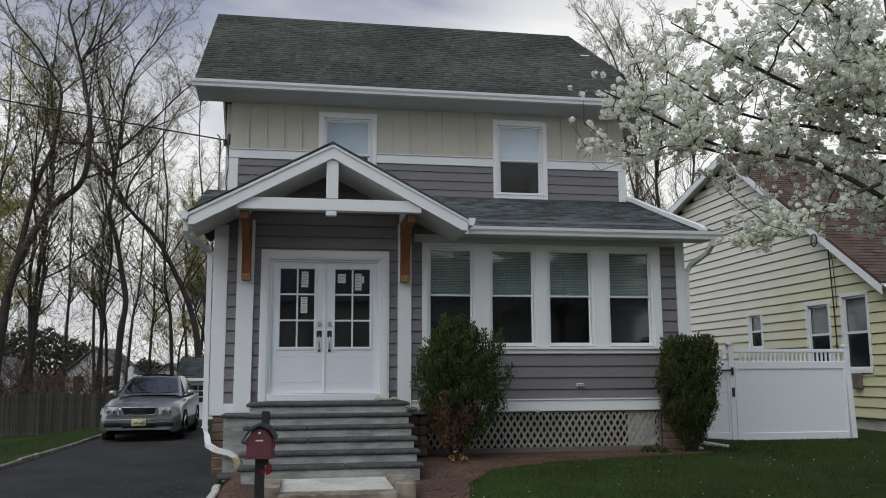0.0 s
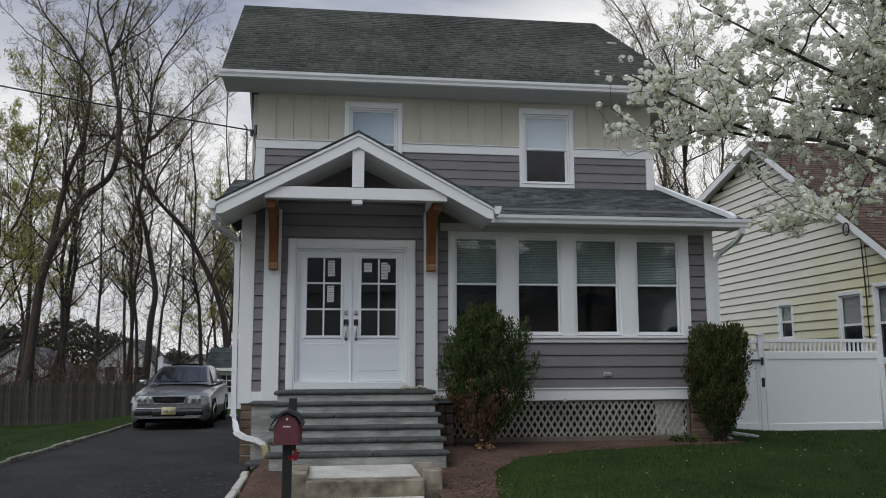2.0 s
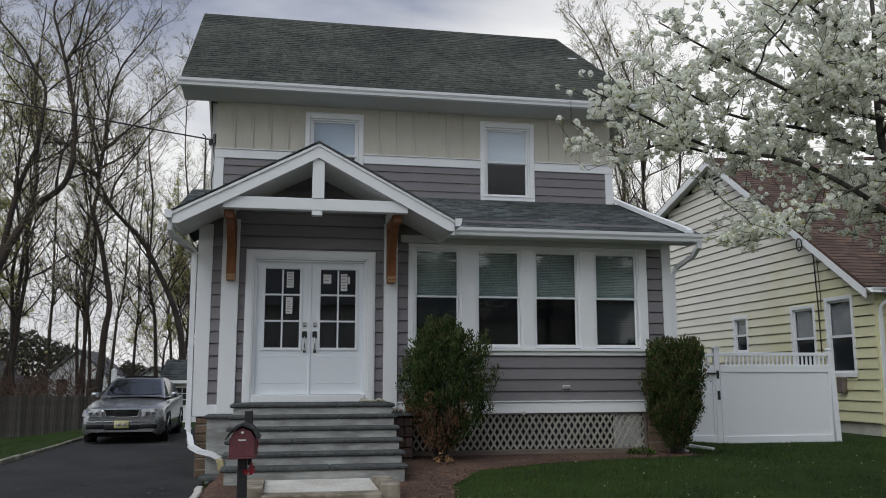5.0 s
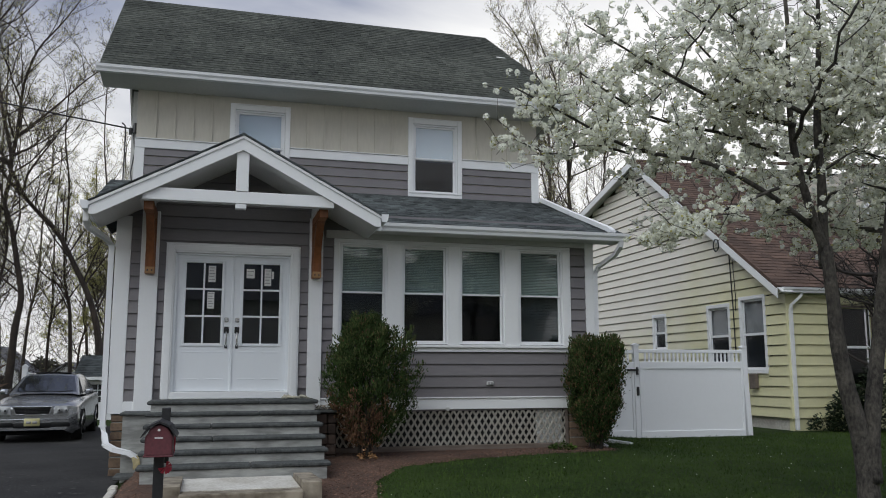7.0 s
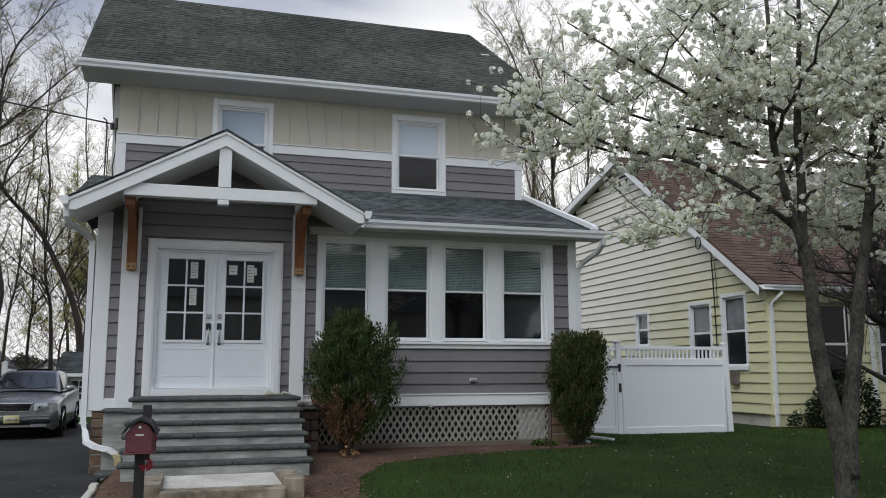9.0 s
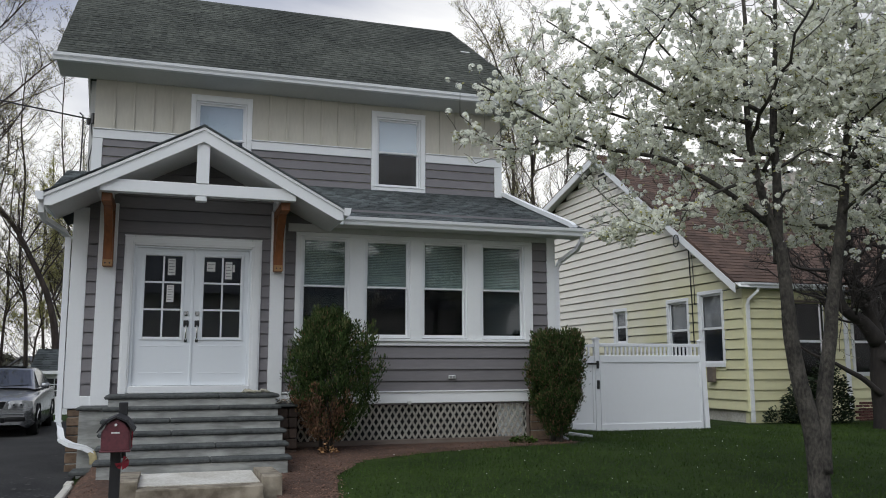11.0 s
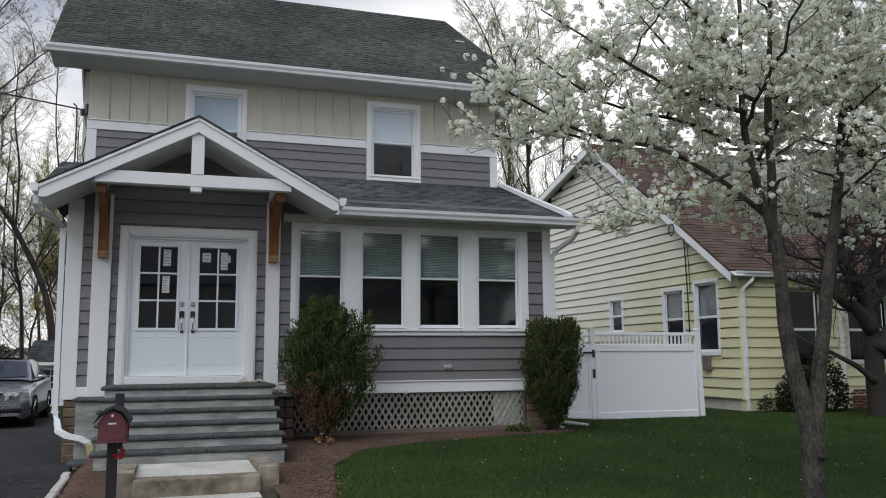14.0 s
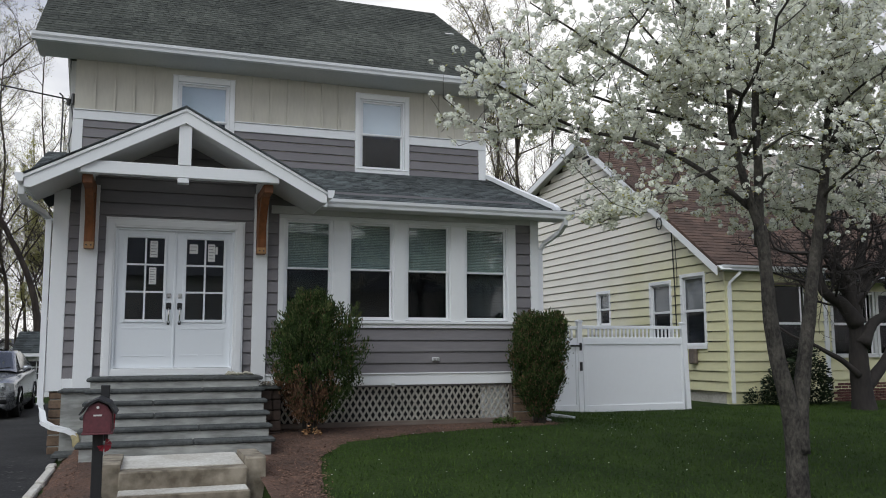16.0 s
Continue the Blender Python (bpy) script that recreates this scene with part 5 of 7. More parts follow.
gutter("gutter", NX - 0.22, 24, NY - 0.14, NEAVE - 0.03, neighbour, "white eave gutter")
part("downspout", S().bar([(NX + 0.30, NY - 0.20, NEAVE - 0.13), (NX + 0.30, NY - 0.18, NEAVE - 0.2), (NX + 0.10, NY - 0.06, NEAVE - 0.42), (NX + 0.08, NY - 0.05, NEAVE - 0.55), (NX + 0.08, NY - 0.05, 0.15)], 0.08, 0.06), WHITE, neighbour, "white downspout at the corner")
part("gable_vent", S().box(NX - 0.02, NX + 0.01, NPY - 0.25, NPY + 0.25, NPZ - 1.15, NPZ - 0.6), BLACK_PAINT, neighbour)
part("wall_box", S().box(NX - 0.14, NX - 0.02, NY + 1.12, NY + 1.36, 1.05, 1.42, 0.02), OLD_WOOD, neighbour, "grey meter box on the wall")


def side_window(y0, y1, z0, z1):
    c = 0.09
    w = part("window", S().box(NX - 0.03, NX + 0.03, y0, y0 + c, z0, z1, 0.004).box(NX - 0.03, NX + 0.03, y1 - c, y1, z0, z1, 0.004).box(NX - 0.03, NX + 0.03, y0 + c, y1 - c, z1 - c, z1, 0.004).box(NX - 0.05, NX + 0.03, y0, y1, z0 - 0.01, z0 + c, 0.004), WHITE, neighbour)
    zm = (z0 + z1) / 2
    part("sash", S().box(NX + 0.03, NX + 0.05, y0 + c, y0 + c + 0.05, z0 + c, z1 - c).box(NX + 0.03, NX + 0.05, y1 - c - 0.05, y1 - c, z0 + c, z1 - c).box(NX + 0.02, NX + 0.05, y0 + c, y1 - c, zm - 0.03, zm + 0.03).box(NX + 0.03, NX + 0.05, y0 + c, y1 - c, z0 + c, z0 + c + 0.05).box(NX + 0.03, NX + 0.05, y0 + c, y1 - c, z1 - c - 0.05, z1 - c), VINYL, w)
    part("pane", S().box(NX + 0.055, NX + 0.06, y0 + c, y1 - c, zm, z1 - c), CLEAR_GLASS, w).visible_shadow = False
    part("pane", S().box(NX + 0.055, NX + 0.06, y0 + c, y1 - c, z0 + c, zm), SCREEN_GLASS, w).visible_shadow = False
    part("curtain", S().box(NX + 0.10, NX + 0.13, y0 + 0.02, y1 - 0.02, z0 + 0.02, z1 - 0.02), CURTAIN, w)


for win in side_windows:
    side_window(*win)


def front_window(x0, x1, y, z0, z1, parent=neighbour, c=0.09, trim=WHITE):
    w = part("window", S().box(x0, x0 + c, y - 0.03, y + 0.03, z0, z1, 0.004).box(x1 - c, x1, y - 0.03, y + 0.03, z0, z1, 0.004).box(x0 + c, x1 - c, y - 0.03, y + 0.03, z1 - c, z1, 0.004).box(x0, x1, y - 0.05, y + 0.03, z0 - 0.01, z0 + c, 0.004), trim, parent)
    zm = (z0 + z1) / 2
    part("sash", S().box(x0 + c, x1 - c, y + 0.02, y + 0.05, zm - 0.03, zm + 0.03).box(x0 + c, x0 + c + 0.04, y + 0.03, y + 0.05, z0 + c, z1 - c).box(x1 - c - 0.04, x1 - c, y + 0.03, y + 0.05, z0 + c, z1 - c), VINYL, w)
    part("pane", S().box(x0 + c, x1 - c, y + 0.055, y + 0.06, z0 + c, z1 - c), DIM_GLASS, w)
    # near-black board stands in for the unlit room
    part("dark_room", S().box(x0 + 0.02, x1 - 0.02, y + 0.25, y + 0.28, z0, z1), DARK, w)


front_window(15.56, 16.62, NY, 1.05, 3.02, c=0.05, trim=OLD_WOOD)
front_window(17.30, 18.74, NY, 1.2, 2.86, trim=SOFFIT)
front_window(18.76, 20.2, NY, 1.2, 2.86, trim=SOFFIT)
part("corner_board", S().box(17.08, 17.22, NY - 0.03, NY + 0.03, NZ0, NEAVE - 0.15, 0.004), WHITE, neighbour)
porch_roof = part("porch_roof", S().slab((17.0, NY - 0.62, NEAVE - 0.22), (30, NY - 0.62, NEAVE - 0.22), (30, NY + 0.1, NEAVE + 0.10), (17.0, NY + 0.1, NEAVE + 0.10), 0.05), SHINGLE_BROWN, neighbour, "low roof edge over the front porch")
part("porch_soffit", S().box(17.0, 30, NY - 0.58, NY - 0.02, NEAVE - 0.34, NEAVE - 0.30), SOFFIT, porch_roof)
gutter("porch_gutter", 17.0, 24, NY - 0.62, NEAVE - 0.26, neighbour, "dull white porch gutter")
bmat_me = None
for r in range(8):
    for k in range(16):
        x = 17.3 + 0.22 * k + (0.11 if r % 2 else 0)
        if bmat_me is None:
            first = part("brick", S().box(x, x + 0.20, NY - 0.03, NY + 0.04, 0.02, 0.078, 0.004), BRICK, neighbour)
            bmat_me, bx0 = first.data, x
        else:
            shared_piece("brick", bmat_me, neighbour, pose(x - bx0, 0, 0.07 * r))
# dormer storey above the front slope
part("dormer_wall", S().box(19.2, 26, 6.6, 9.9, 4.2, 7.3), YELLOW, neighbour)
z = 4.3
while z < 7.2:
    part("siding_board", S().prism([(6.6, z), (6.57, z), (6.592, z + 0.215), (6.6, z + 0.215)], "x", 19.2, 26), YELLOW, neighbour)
    z += 0.205
part("dormer_corner", S().box(19.15, 19.3, 6.55, 6.62, 4.2, 7.3), WHITE, neighbour)
part("dormer_roof", S().slab((18.9, 6.2, 7.3), (26.3, 6.2, 7.3), (26.3, NPY, NPZ + 0.25), (18.9, NPY, NPZ + 0.25), 0.08), SHINGLE_BROWN, neighbour)
front_window(20.3, 21.3, 6.57, 5.0, 6.6)
front_window(22.2, 23.4, 6.57, 5.0, 6.6)
cable = thing("wall_cable", (NX - 0.06, 5.5, 1.4), "dark cables hanging down the yellow wall", "cable")
part("cable", S().tube([(NX - 0.34, 5.9, 4.75), (NX - 0.06, 5.85, 4.5), (NX - 0.035, 5.82, 3.0), (NX - 0.035, 5.80, 1.9), (NX - 0.035, 5.78, 1.2)], 0.016, 6), BLACK_PAINT, cable)
part("cable", S().tube([(NX - 0.06, 5.72, 4.3), (NX - 0.035, 5.70, 3.4), (NX - 0.035, 5.72, 3.0)], 0.010, 6), BLACK_PAINT, cable)
part("cable_coil", S().tube([(NX - 0.36, 5.95 + 0.12 * math.cos(a * 0.7), 4.70 + 0.16 * math.sin(a * 0.7)) for a in range(12)], 0.016, 6), BLACK_PAINT, cable)

# ---- white vinyl fence and gate ----
FY = 3.0


def vinyl_panel(name, x0, x1, z0, z1, label, n):
    f = thing(name, ((x0 + x1) / 2, FY, z0), label, "fence panel", "vinyl fence")
    part("top_rail", S().box(x0, x1, FY - 0.025, FY + 0.025, z1 - 0.07, z1, 0.006), VINYL, f)
    part("middle_rail", S().box(x0, x1, FY - 0.03, FY + 0.03, z1 - 0.40, z1 - 0.25, 0.006), VINYL, f)
    part("bottom_rail", S().box(x0, x1, FY - 0.03, FY + 0.03, z0, z0 + 0.16, 0.006), VINYL, f)
    part("panel_board", S().box(x0 + 0.09, x1 - 0.05, FY - 0.008, FY + 0.012, z0 + 0.16, z1 - 0.40), VINYL, f)
    part("stile", S().box(x0, x0 + 0.09, FY - 0.03, FY + 0.03, z0 + 0.16, z1 - 0.40, 0.004), VINYL, f)
    part("stile", S().box(x1 - 0.05, x1, FY - 0.03, FY + 0.03, z0 + 0.16, z1 - 0.40, 0.004), VINYL, f)
    me, sx = None, 0
    for k in range(n):
        x = x0 + 0.10 + (x1 - x0 - 0.18) * (k + 0.5) / n
        if me is None:
            o = part("spindle", S().box(x - 0.019, x + 0.019, FY - 0.016, FY + 0.016, z1 - 0.25, z1 - 0.07, 0.003), VINYL, f)
            me, sx = o.data, x
        else:
            shared_piece("spindle", me, f, pose(x - sx, 0, 0))
    return f


vinyl_panel("vinyl_fence", 9.90, 12.36, 0.10, 1.925, "white vinyl privacy fence panel with spindle top", 24)
gate = vinyl_panel("vinyl_gate", 8.55, 9.77, 0.12, 1.91, "white vinyl gate closed beside the fence post", 13)
part("latch", S().box(9.80, 9.86, FY - 0.075, FY - 0.051, 0.98, 1.16, 0.008), BLACK_METAL, gate, "black gate latch")
part("hinge", S().box(9.59, 9.86, FY - 0.07, FY - 0.051, 1.48, 1.52, 0.004).box(9.80, 9.85, FY - 0.075, FY - 0.051, 1.40, 1.56, 0.004), BLACK_METAL, gate)
for x, zt, lean in ((9.825, 2.0, 0.0), (12.46, 1.97, -0.07), (8.48, 1.98, 0.0)):
    p = thing("fence_post", (x, FY, 0.05), "white square vinyl fence post with a flat cap", "fence post", "vinyl fence")
    s = S().box(x - 0.055, x + 0.055, FY - 0.05, FY + 0.05, -0.1, zt, 0.006)
    if lean:
        s.v = [(vx + lean * (vz - 0.1) * 0.55, vy, vz) for vx, vy, vz in s.v]
    part("post", s, VINYL, p)
    c = S().prism([(x - 0.068, zt), (x + 0.068, zt), (x + 0.068, zt + 0.02), (x, zt + 0.05), (x - 0.068, zt + 0.02)], "y", FY - 0.065, FY + 0.065)
    if lean:
        c.v = [(vx + lean * (vz - 0.1) * 0.55, vy, vz) for vx, vy, vz in c.v]
    part("cap", c, VINYL, p)

# ---- old wooden fence, garage and the far yard ----
wf = thing("wooden_fence", (-7, 11, 0), "old grey weathered wooden stockade fence", "fence")
rnd = random.Random(9)
fa, fb = Vector((-13.0, 8.6, 0)), Vector((-3.6, 12.2, 0))
fd = (fb - fa).normalized()
t, ln = 0.0, (fb - fa).length
ang = math.degrees(math.atan2(fd.y, fd.x))
picks = []
for k in range(4):
    h = 1.06 + 0.03 * k
    picks.append(S().prism([(-0.031, 0), (0.031, 0), (0.031 - 0.004 * k, h), (0.008, h + 0.03), (-0.030, h - 0.01)], "y", -0.012, 0.012).mesh("picket"))
    picks[-1].materials.append(FENCE_WOOD)
while t < ln:
    p = fa + fd * t
    shared_piece("picket", picks[rnd.randrange(4)], wf, Matrix.Translation(-Vector(wf.location)) @ pose(p.x, p.y, -0.13 + rnd.uniform(-0.025, 0.02), 0, rnd.uniform(-1.0, 1.0), ang))
    t += 0.066 + rnd.uniform(0, 0.009)
q0, q1 = fa + Vector((0.02, 0.04, 0)), fb + Vector((0.02, 0.04, 0))
part("rail", S().bar([(q0.x, q0.y, 0.3), (q1.x, q1.y, 0.3)], 0.05, 0.08).bar([(q0.x, q0.y, 0.8), (q1.x, q1.y, 0.8)], 0.05, 0.08), FENCE_WOOD, wf)

garage = thing("garage", (-1.0, 17, 0), "small white sided garage with a grey shingle roof", "garage")
GY0, GX0 = 16.0, -2.50
part("wall", S().box(GX0, 3.0, GY0, 20, -0.2, 1.44), WHITE, garage)
z = 0.0
while z < 1.35:
    part("siding_board", S().prism([(GY0, z), (GY0 - 0.015, z), (GY0 - 0.003, z + 0.11), (GY0, z + 0.11)], "x", GX0, 3.0), WHITE, garage)
    z += 0.10
part("roof", S().slab((GX0 - 0.25, GY0 - 0.3, 1.36), (3.2, GY0 - 0.3, 1.36), (3.2, 17.3, 2.05), (GX0 - 0.25, 17.3, 2.05), 0.08), SHINGLE_NEW, garage)
s = shingles(S(), Vector((GX0 - 0.26, GY0 - 0.32, 1.36)), Vector((1, 0, 0)), Vector((0, 1.6, 0.69)).normalized(), None, 1.72, lambda d: (0, 5.6), 0.14, 0.3, random.Random(77))
ob = part("shingles", s, SHINGLE_NEW, garage)
ob["kind"] = "stuff"
part("fascia", S().box(GX0 - 0.3, 3.2, GY0 - 0.33, GY0 - 0.30, 1.25, 1.35), WHITE, garage)
gw = part("window", S().box(-2.32, -1.80, GY0 - 0.03, GY0, 0.50, 1.17), WHITE, garage)
for i in range(2):
    for j in range(3):
        part("pane", S().box(-2.28 + 0.23 * i, -2.08 + 0.23 * i, GY0 - 0.04, GY0 - 0.032, 0.55 + 0.195 * j, 0.715 + 0.195 * j), BLACK_PAINT, gw)
yard_fence = thing("yard_fence", (-4.6, 16.0, 0), "white vinyl yard fence and post behind the car", "fence panel")
part("post", S().box(-4.28, -4.13, 15.9, 16.05, -0.2, 1.66, 0.01), VINYL, yard_fence)
part("cap", S().prism([(-4.30, 1.66), (-4.11, 1.66), (-4.205, 1.74)], "y", 15.88, 16.07), VINYL, yard_fence)
part("panel", S().prism([(-4.13, -0.2), (-4.13, 1.50), (-3.6, 1.34), (-3.2, 1.28), (-2.7, 1.28), (-2.7, -0.2)], "y", 15.95, 16.0), VINYL, yard_fence)

far_white = material("far_white_wall", (0.70, 0.70, 0.70), 0.7, 0.06, 3, 0.3, 0.0)
far_roof = material("far_grey_roof", (0.14, 0.14, 0.15), 0.9, 0.1, 3, 0.3, 0.0)
rnd = random.Random(14)
for x, y, w, h, pk in ((-23.5, 58, 5.5, 0.9, 1.9), (-15.5, 60, 4.6, 1.5, 2.0), (-31, 60, 6.5, 0.8, 2.0), (-10.0, 62, 4.0, 0.6, 1.6)):
    fh = thing("far_house", (x, y, -1), "pale house far off behind the bare trees", "house", "far houses")
    part("wall", S().prism([(x - w / 2, -1.5), (x + w / 2, -1.5), (x + w / 2, h), (x, h + pk), (x - w / 2, h)], "y", y, y + 8), far_white, fh)
    part("roof", S().slab((x - w / 2 - 0.3, y - 0.3, h - 0.12), (x - w / 2 - 0.3, y + 8, h - 0.12), (x, y + 8, h + pk + 0.1), (x, y - 0.3, h + pk + 0.1), 0.12).slab((x, y - 0.3, h + pk + 0.1), (x, y + 8, h + pk + 0.1), (x + w / 2 + 0.3, y + 8, h - 0.12), (x + w / 2 + 0.3, y - 0.3, h - 0.12), 0.12), far_roof, fh)
    for k in range(2):
        wx = x - w / 4 + k * w / 2
        part("window", S().box(wx - 0.4, wx + 0.4, y - 0.04, y, h - 1.4, h - 0.2), DARK, fh)

# ---- car on the drive ----
car = thing("parked_car", (-2.2, 9.2, 0.03), "silver sedan parked nose-out on the driveway", "car")
CX, CY, CZ, CYAW = -2.16, 6.45, 0.02, 1.3
cm = pose(CX, CY, CZ, 0, 0, CYAW) @ Matrix.Diagonal((0.96, 1, 1, 1))


def car_part(name, s, mat, parent, label="", smooth=True):
    s.v = [tuple(cm @ Vector(v)) for v in s.v]
    return part(name, s, mat, parent, label, smooth)


# body sections: distance from the nose, half width at the sill, half width at the belt, sill height, belt height, crown
SECT = ((0.00, 0.72, 0.66, 0.27, 0.64, 0.725), (0.06, 0.81, 0.74, 0.21, 0.71, 0.775), (0.22, 0.87, 0.81, 0.19, 0.75, 0.815), (0.55, 0.89, 0.84, 0.18, 0.80, 0.87),
        (1.05, 0.90, 0.855, 0.18, 0.85, 0.915), (1.50, 0.905, 0.865, 0.18, 0.90, 0.965), (2.4, 0.905, 0.87, 0.18, 0.92, 0.98), (3.5, 0.90, 0.87, 0.18, 0.94, 0.99),
        (4.2, 0.885, 0.84, 0.20, 0.96, 1.00), (4.68, 0.82, 0.78, 0.26, 0.95, 0.98), (4.80, 0.70, 0.68, 0.34, 0.86, 0.90))
body = S()
ring = 13
for y, ws, wb, zs, zb, zc in SECT:
    prof = [(ws * 0.9, zs), (ws, zs + 0.08), (ws + 0.01, zs + 0.5 * (zb - zs)), (wb + 0.03, zb - 0.05), (wb, zb), (wb * 0.66, zb + 0.7 * (zc - zb)), (0, zc)]
    for x, zz in prof + [(-x, zz) for x, zz in prof[-2::-1]]:
        body.v.append((x, y, zz))
for i in range(len(SECT) - 1):
    for j in range(ring - 1):
        body.f.append((i * ring + j, i * ring + j + 1, (i + 1) * ring + j + 1, (i + 1) * ring + j))
body.f += [tuple(range(ring)), tuple(range((len(SECT) - 1) * ring, len(SECT) * ring))[::-1]]
cb = car_part("body", body, CAR_PAINT, car)
for poly in cb.data.polygons:
    poly.use_smooth = len(poly.vertices) == 4
cabin = S()
CAB = ((1.42, 0.76, 0.965, 0.70, 0.975), (2.12, 0.80, 0.97, 0.565, 1.385), (2.6, 0.80, 0.97, 0.56, 1.44), (3.2, 0.80, 0.97, 0.555, 1.43), (3.65, 0.80, 0.98, 0.56, 1.36), (4.25, 0.74, 0.985, 0.66, 1.0))
for y, w0, z0, w1, z1 in CAB:
    cabin.v += [(w0, y, z0), (w1 + 0.03, y, z1 - 0.03), (w1 - 0.06, y, z1 + 0.0), (0, y, z1 + 0.018), (-w1 + 0.06, y, z1), (-w1 - 0.03, y, z1 - 0.03), (-w0, y, z0)]
for i in range(len(CAB) - 1):
    for j in range(6):
        cabin.f.append((i * 7 + j, i * 7 + j + 1, i * 7 + 8 + j, i * 7 + 7 + j))
car_part("cabin", cabin, CAR_PAINT, car)
car_part("windshield", S().add([(0.66, 1.50, 1.02), (-0.66, 1.50, 1.02), (-0.535, 2.10, 1.375), (0.535, 2.10, 1.375), (0, 1.46, 1.035), (0, 2.08, 1.40)], [(0, 4, 5, 3), (4, 1, 2, 5)]), CAR_GLASS, car, "tinted windshield")
for sx in (1, -1):
    car_part("side_glass", S().add([(sx * 0.795, 1.62, 1.02), (sx * 0.825, 2.62, 1.02), (sx * 0.825, 3.75, 1.03), (sx * 0.61, 3.5, 1.345), (sx * 0.605, 2.6, 1.385), (sx * 0.615, 2.16, 1.345)], [(0, 1, 4, 5), (1, 2, 3, 4)]), CAR_SIDE_GLASS, car)
    mir = car_part("wing_mirror", S().box(sx * 0.92 - 0.09, sx * 0.92 + 0.09, 1.66, 1.76, 0.97, 1.09, 0.03), CAR_PAINT, car)
    hl = car_part("headlight", S().add([(sx * 0.42, -0.045, 0.590), (sx * 0.70, -0.015, 0.585), (sx * 0.87, 0.15, 0.61), (sx * 0.85, 0.20, 0.735), (sx * 0.70, 0.030, 0.765), (sx * 0.44, -0.020, 0.760), (sx * 0.57, -0.055, 0.67)], [(0, 1, 6), (1, 2, 3, 4, 6), (4, 5, 6), (5, 0, 6)]), LAMP, car, "clear headlight", smooth=False)
    car_part("lamp_bowl", S().tube([(sx * 0.53, -0.02, 0.675), (sx * 0.53, -0.058, 0.675)], 0.058, 14), LAMP, hl)
    car_part("lamp_bulb", S().tube([(sx * 0.53, -0.03, 0.675), (sx * 0.53, -0.062, 0.675)], 0.020, 10), CAR_PLASTIC, hl)
    car_part("lamp_bowl", S().tube([(sx * 0.665, 0.03, 0.675), (sx * 0.665, -0.040, 0.675)], 0.052, 14), LAMP, hl)
    car_part("lamp_bulb", S().tube([(sx * 0.665, 0.0, 0.675), (sx * 0.665, -0.044, 0.675)], 0.018, 10), CAR_PLASTIC, hl)
    car_part("fog_grille", S().box(sx * 0.56 - 0.19, sx * 0.56 + 0.19, -0.014, 0.13, 0.335, 0.43, 0.015), CAR_PLASTIC, car)
    for wy in (0.88, 3.64):
        w = car_part("wheel", S().tube([(sx * 0.70, wy, 0.315), (sx * 0.905, wy, 0.315)], 0.315, 24), RUBBER, car, "black tyre on alloy wheel")
        car_part("rim", S().tube([(sx * 0.87, wy, 0.315), (sx * 0.915, wy, 0.315)], 0.205, 20), CHROME, w)
        spokes = S()
        for k in range(5):
            a = 2 * math.pi * k / 5
            spokes.tube([(sx * 0.918, wy + 0.04 * math.cos(a), 0.315 + 0.04 * math.sin(a)), (sx * 0.918, wy + 0.19 * math.cos(a), 0.315 + 0.19 * math.sin(a))], 0.022, 6)
        car_part("spoke", spokes, CAR_PLASTIC, w)
        arch = S()
        for k in range(13):
            a = math.pi * k / 12
            arch.v += [(sx * 0.895, wy + 0.36 * math.cos(a), 0.30 + 0.36 * math.sin(a)), (sx * 0.925, wy + 0.375 * math.cos(a), 0.30 + 0.375 * math.sin(a)), (sx * 0.60, wy + 0.36 * math.cos(a), 0.30 + 0.36 * math.sin(a))]
        arch.f = [(3 * k, 3 * k + 1, 3 * k + 4, 3 * k + 3) for k in range(12)] + [(3 * k, 3 * k + 3, 3 * k + 5, 3 * k + 2) for k in range(12)]
        car_part("wheel_arch", arch, CAR_PLASTIC, car)
gr = car_part("grille", S().prism([(-0.32, 0.60), (0.32, 0.60), (0.37, 0.735), (-0.37, 0.735)], "y", -0.022, 0.09), CAR_PLASTIC, car, "black slatted grille in a bright frame", smooth=False)
for k in range(4):
    car_part("grille_bar", S().box(-0.33, 0.33, -0.028, -0.022, 0.620 + 0.030 * k, 0.626 + 0.030 * k), BLACK_METAL, gr)
car_part("grille_frame", S().box(-0.40, 0.40, -0.030, 0.08, 0.735, 0.757, 0.006).box(-0.35, 0.35, -0.030, 0.08, 0.575, 0.602, 0.006).prism([(-0.355, 0.575), (-0.32, 0.602), (-0.37, 0.735), (-0.405, 0.757)], "y", -0.030, 0.08).prism([(0.355, 0.575), (0.32, 0.602), (0.37, 0.735), (0.405, 0.757)], "y", -0.030, 0.08), CAR_PAINT, gr, smooth=False)
rings = S()
for k in range(4):
    cx = -0.105 + 0.070 * k
    rings.tube([(cx + 0.043 * math.cos(a * math.pi / 8), -0.036, 0.668 + 0.043 * math.sin(a * math.pi / 8)) for a in range(17)], 0.006, 5, False)
car_part("badge", rings, BLACK_METAL, gr)
car_part("bumper_strip", S().box(-0.735, 0.735, -0.022, 0.16, 0.475, 0.50, 0.01), CAR_PAINT, car)
car_part("lower_intake", S().box(-0.37, 0.37, -0.016, 0.10, 0.315, 0.42, 0.015), CAR_PLASTIC, car)
pl = car_part("plate", S().box(-0.155, 0.155, -0.045, 0.02, 0.355, 0.51, 0.006), PLATE, car, "yellow plate")
car_part("plate_bar", S().box(-0.11, -0.015, -0.049, -0.045, 0.405, 0.455).box(0.015, 0.11, -0.049, -0.045, 0.405, 0.455), MARK, pl)
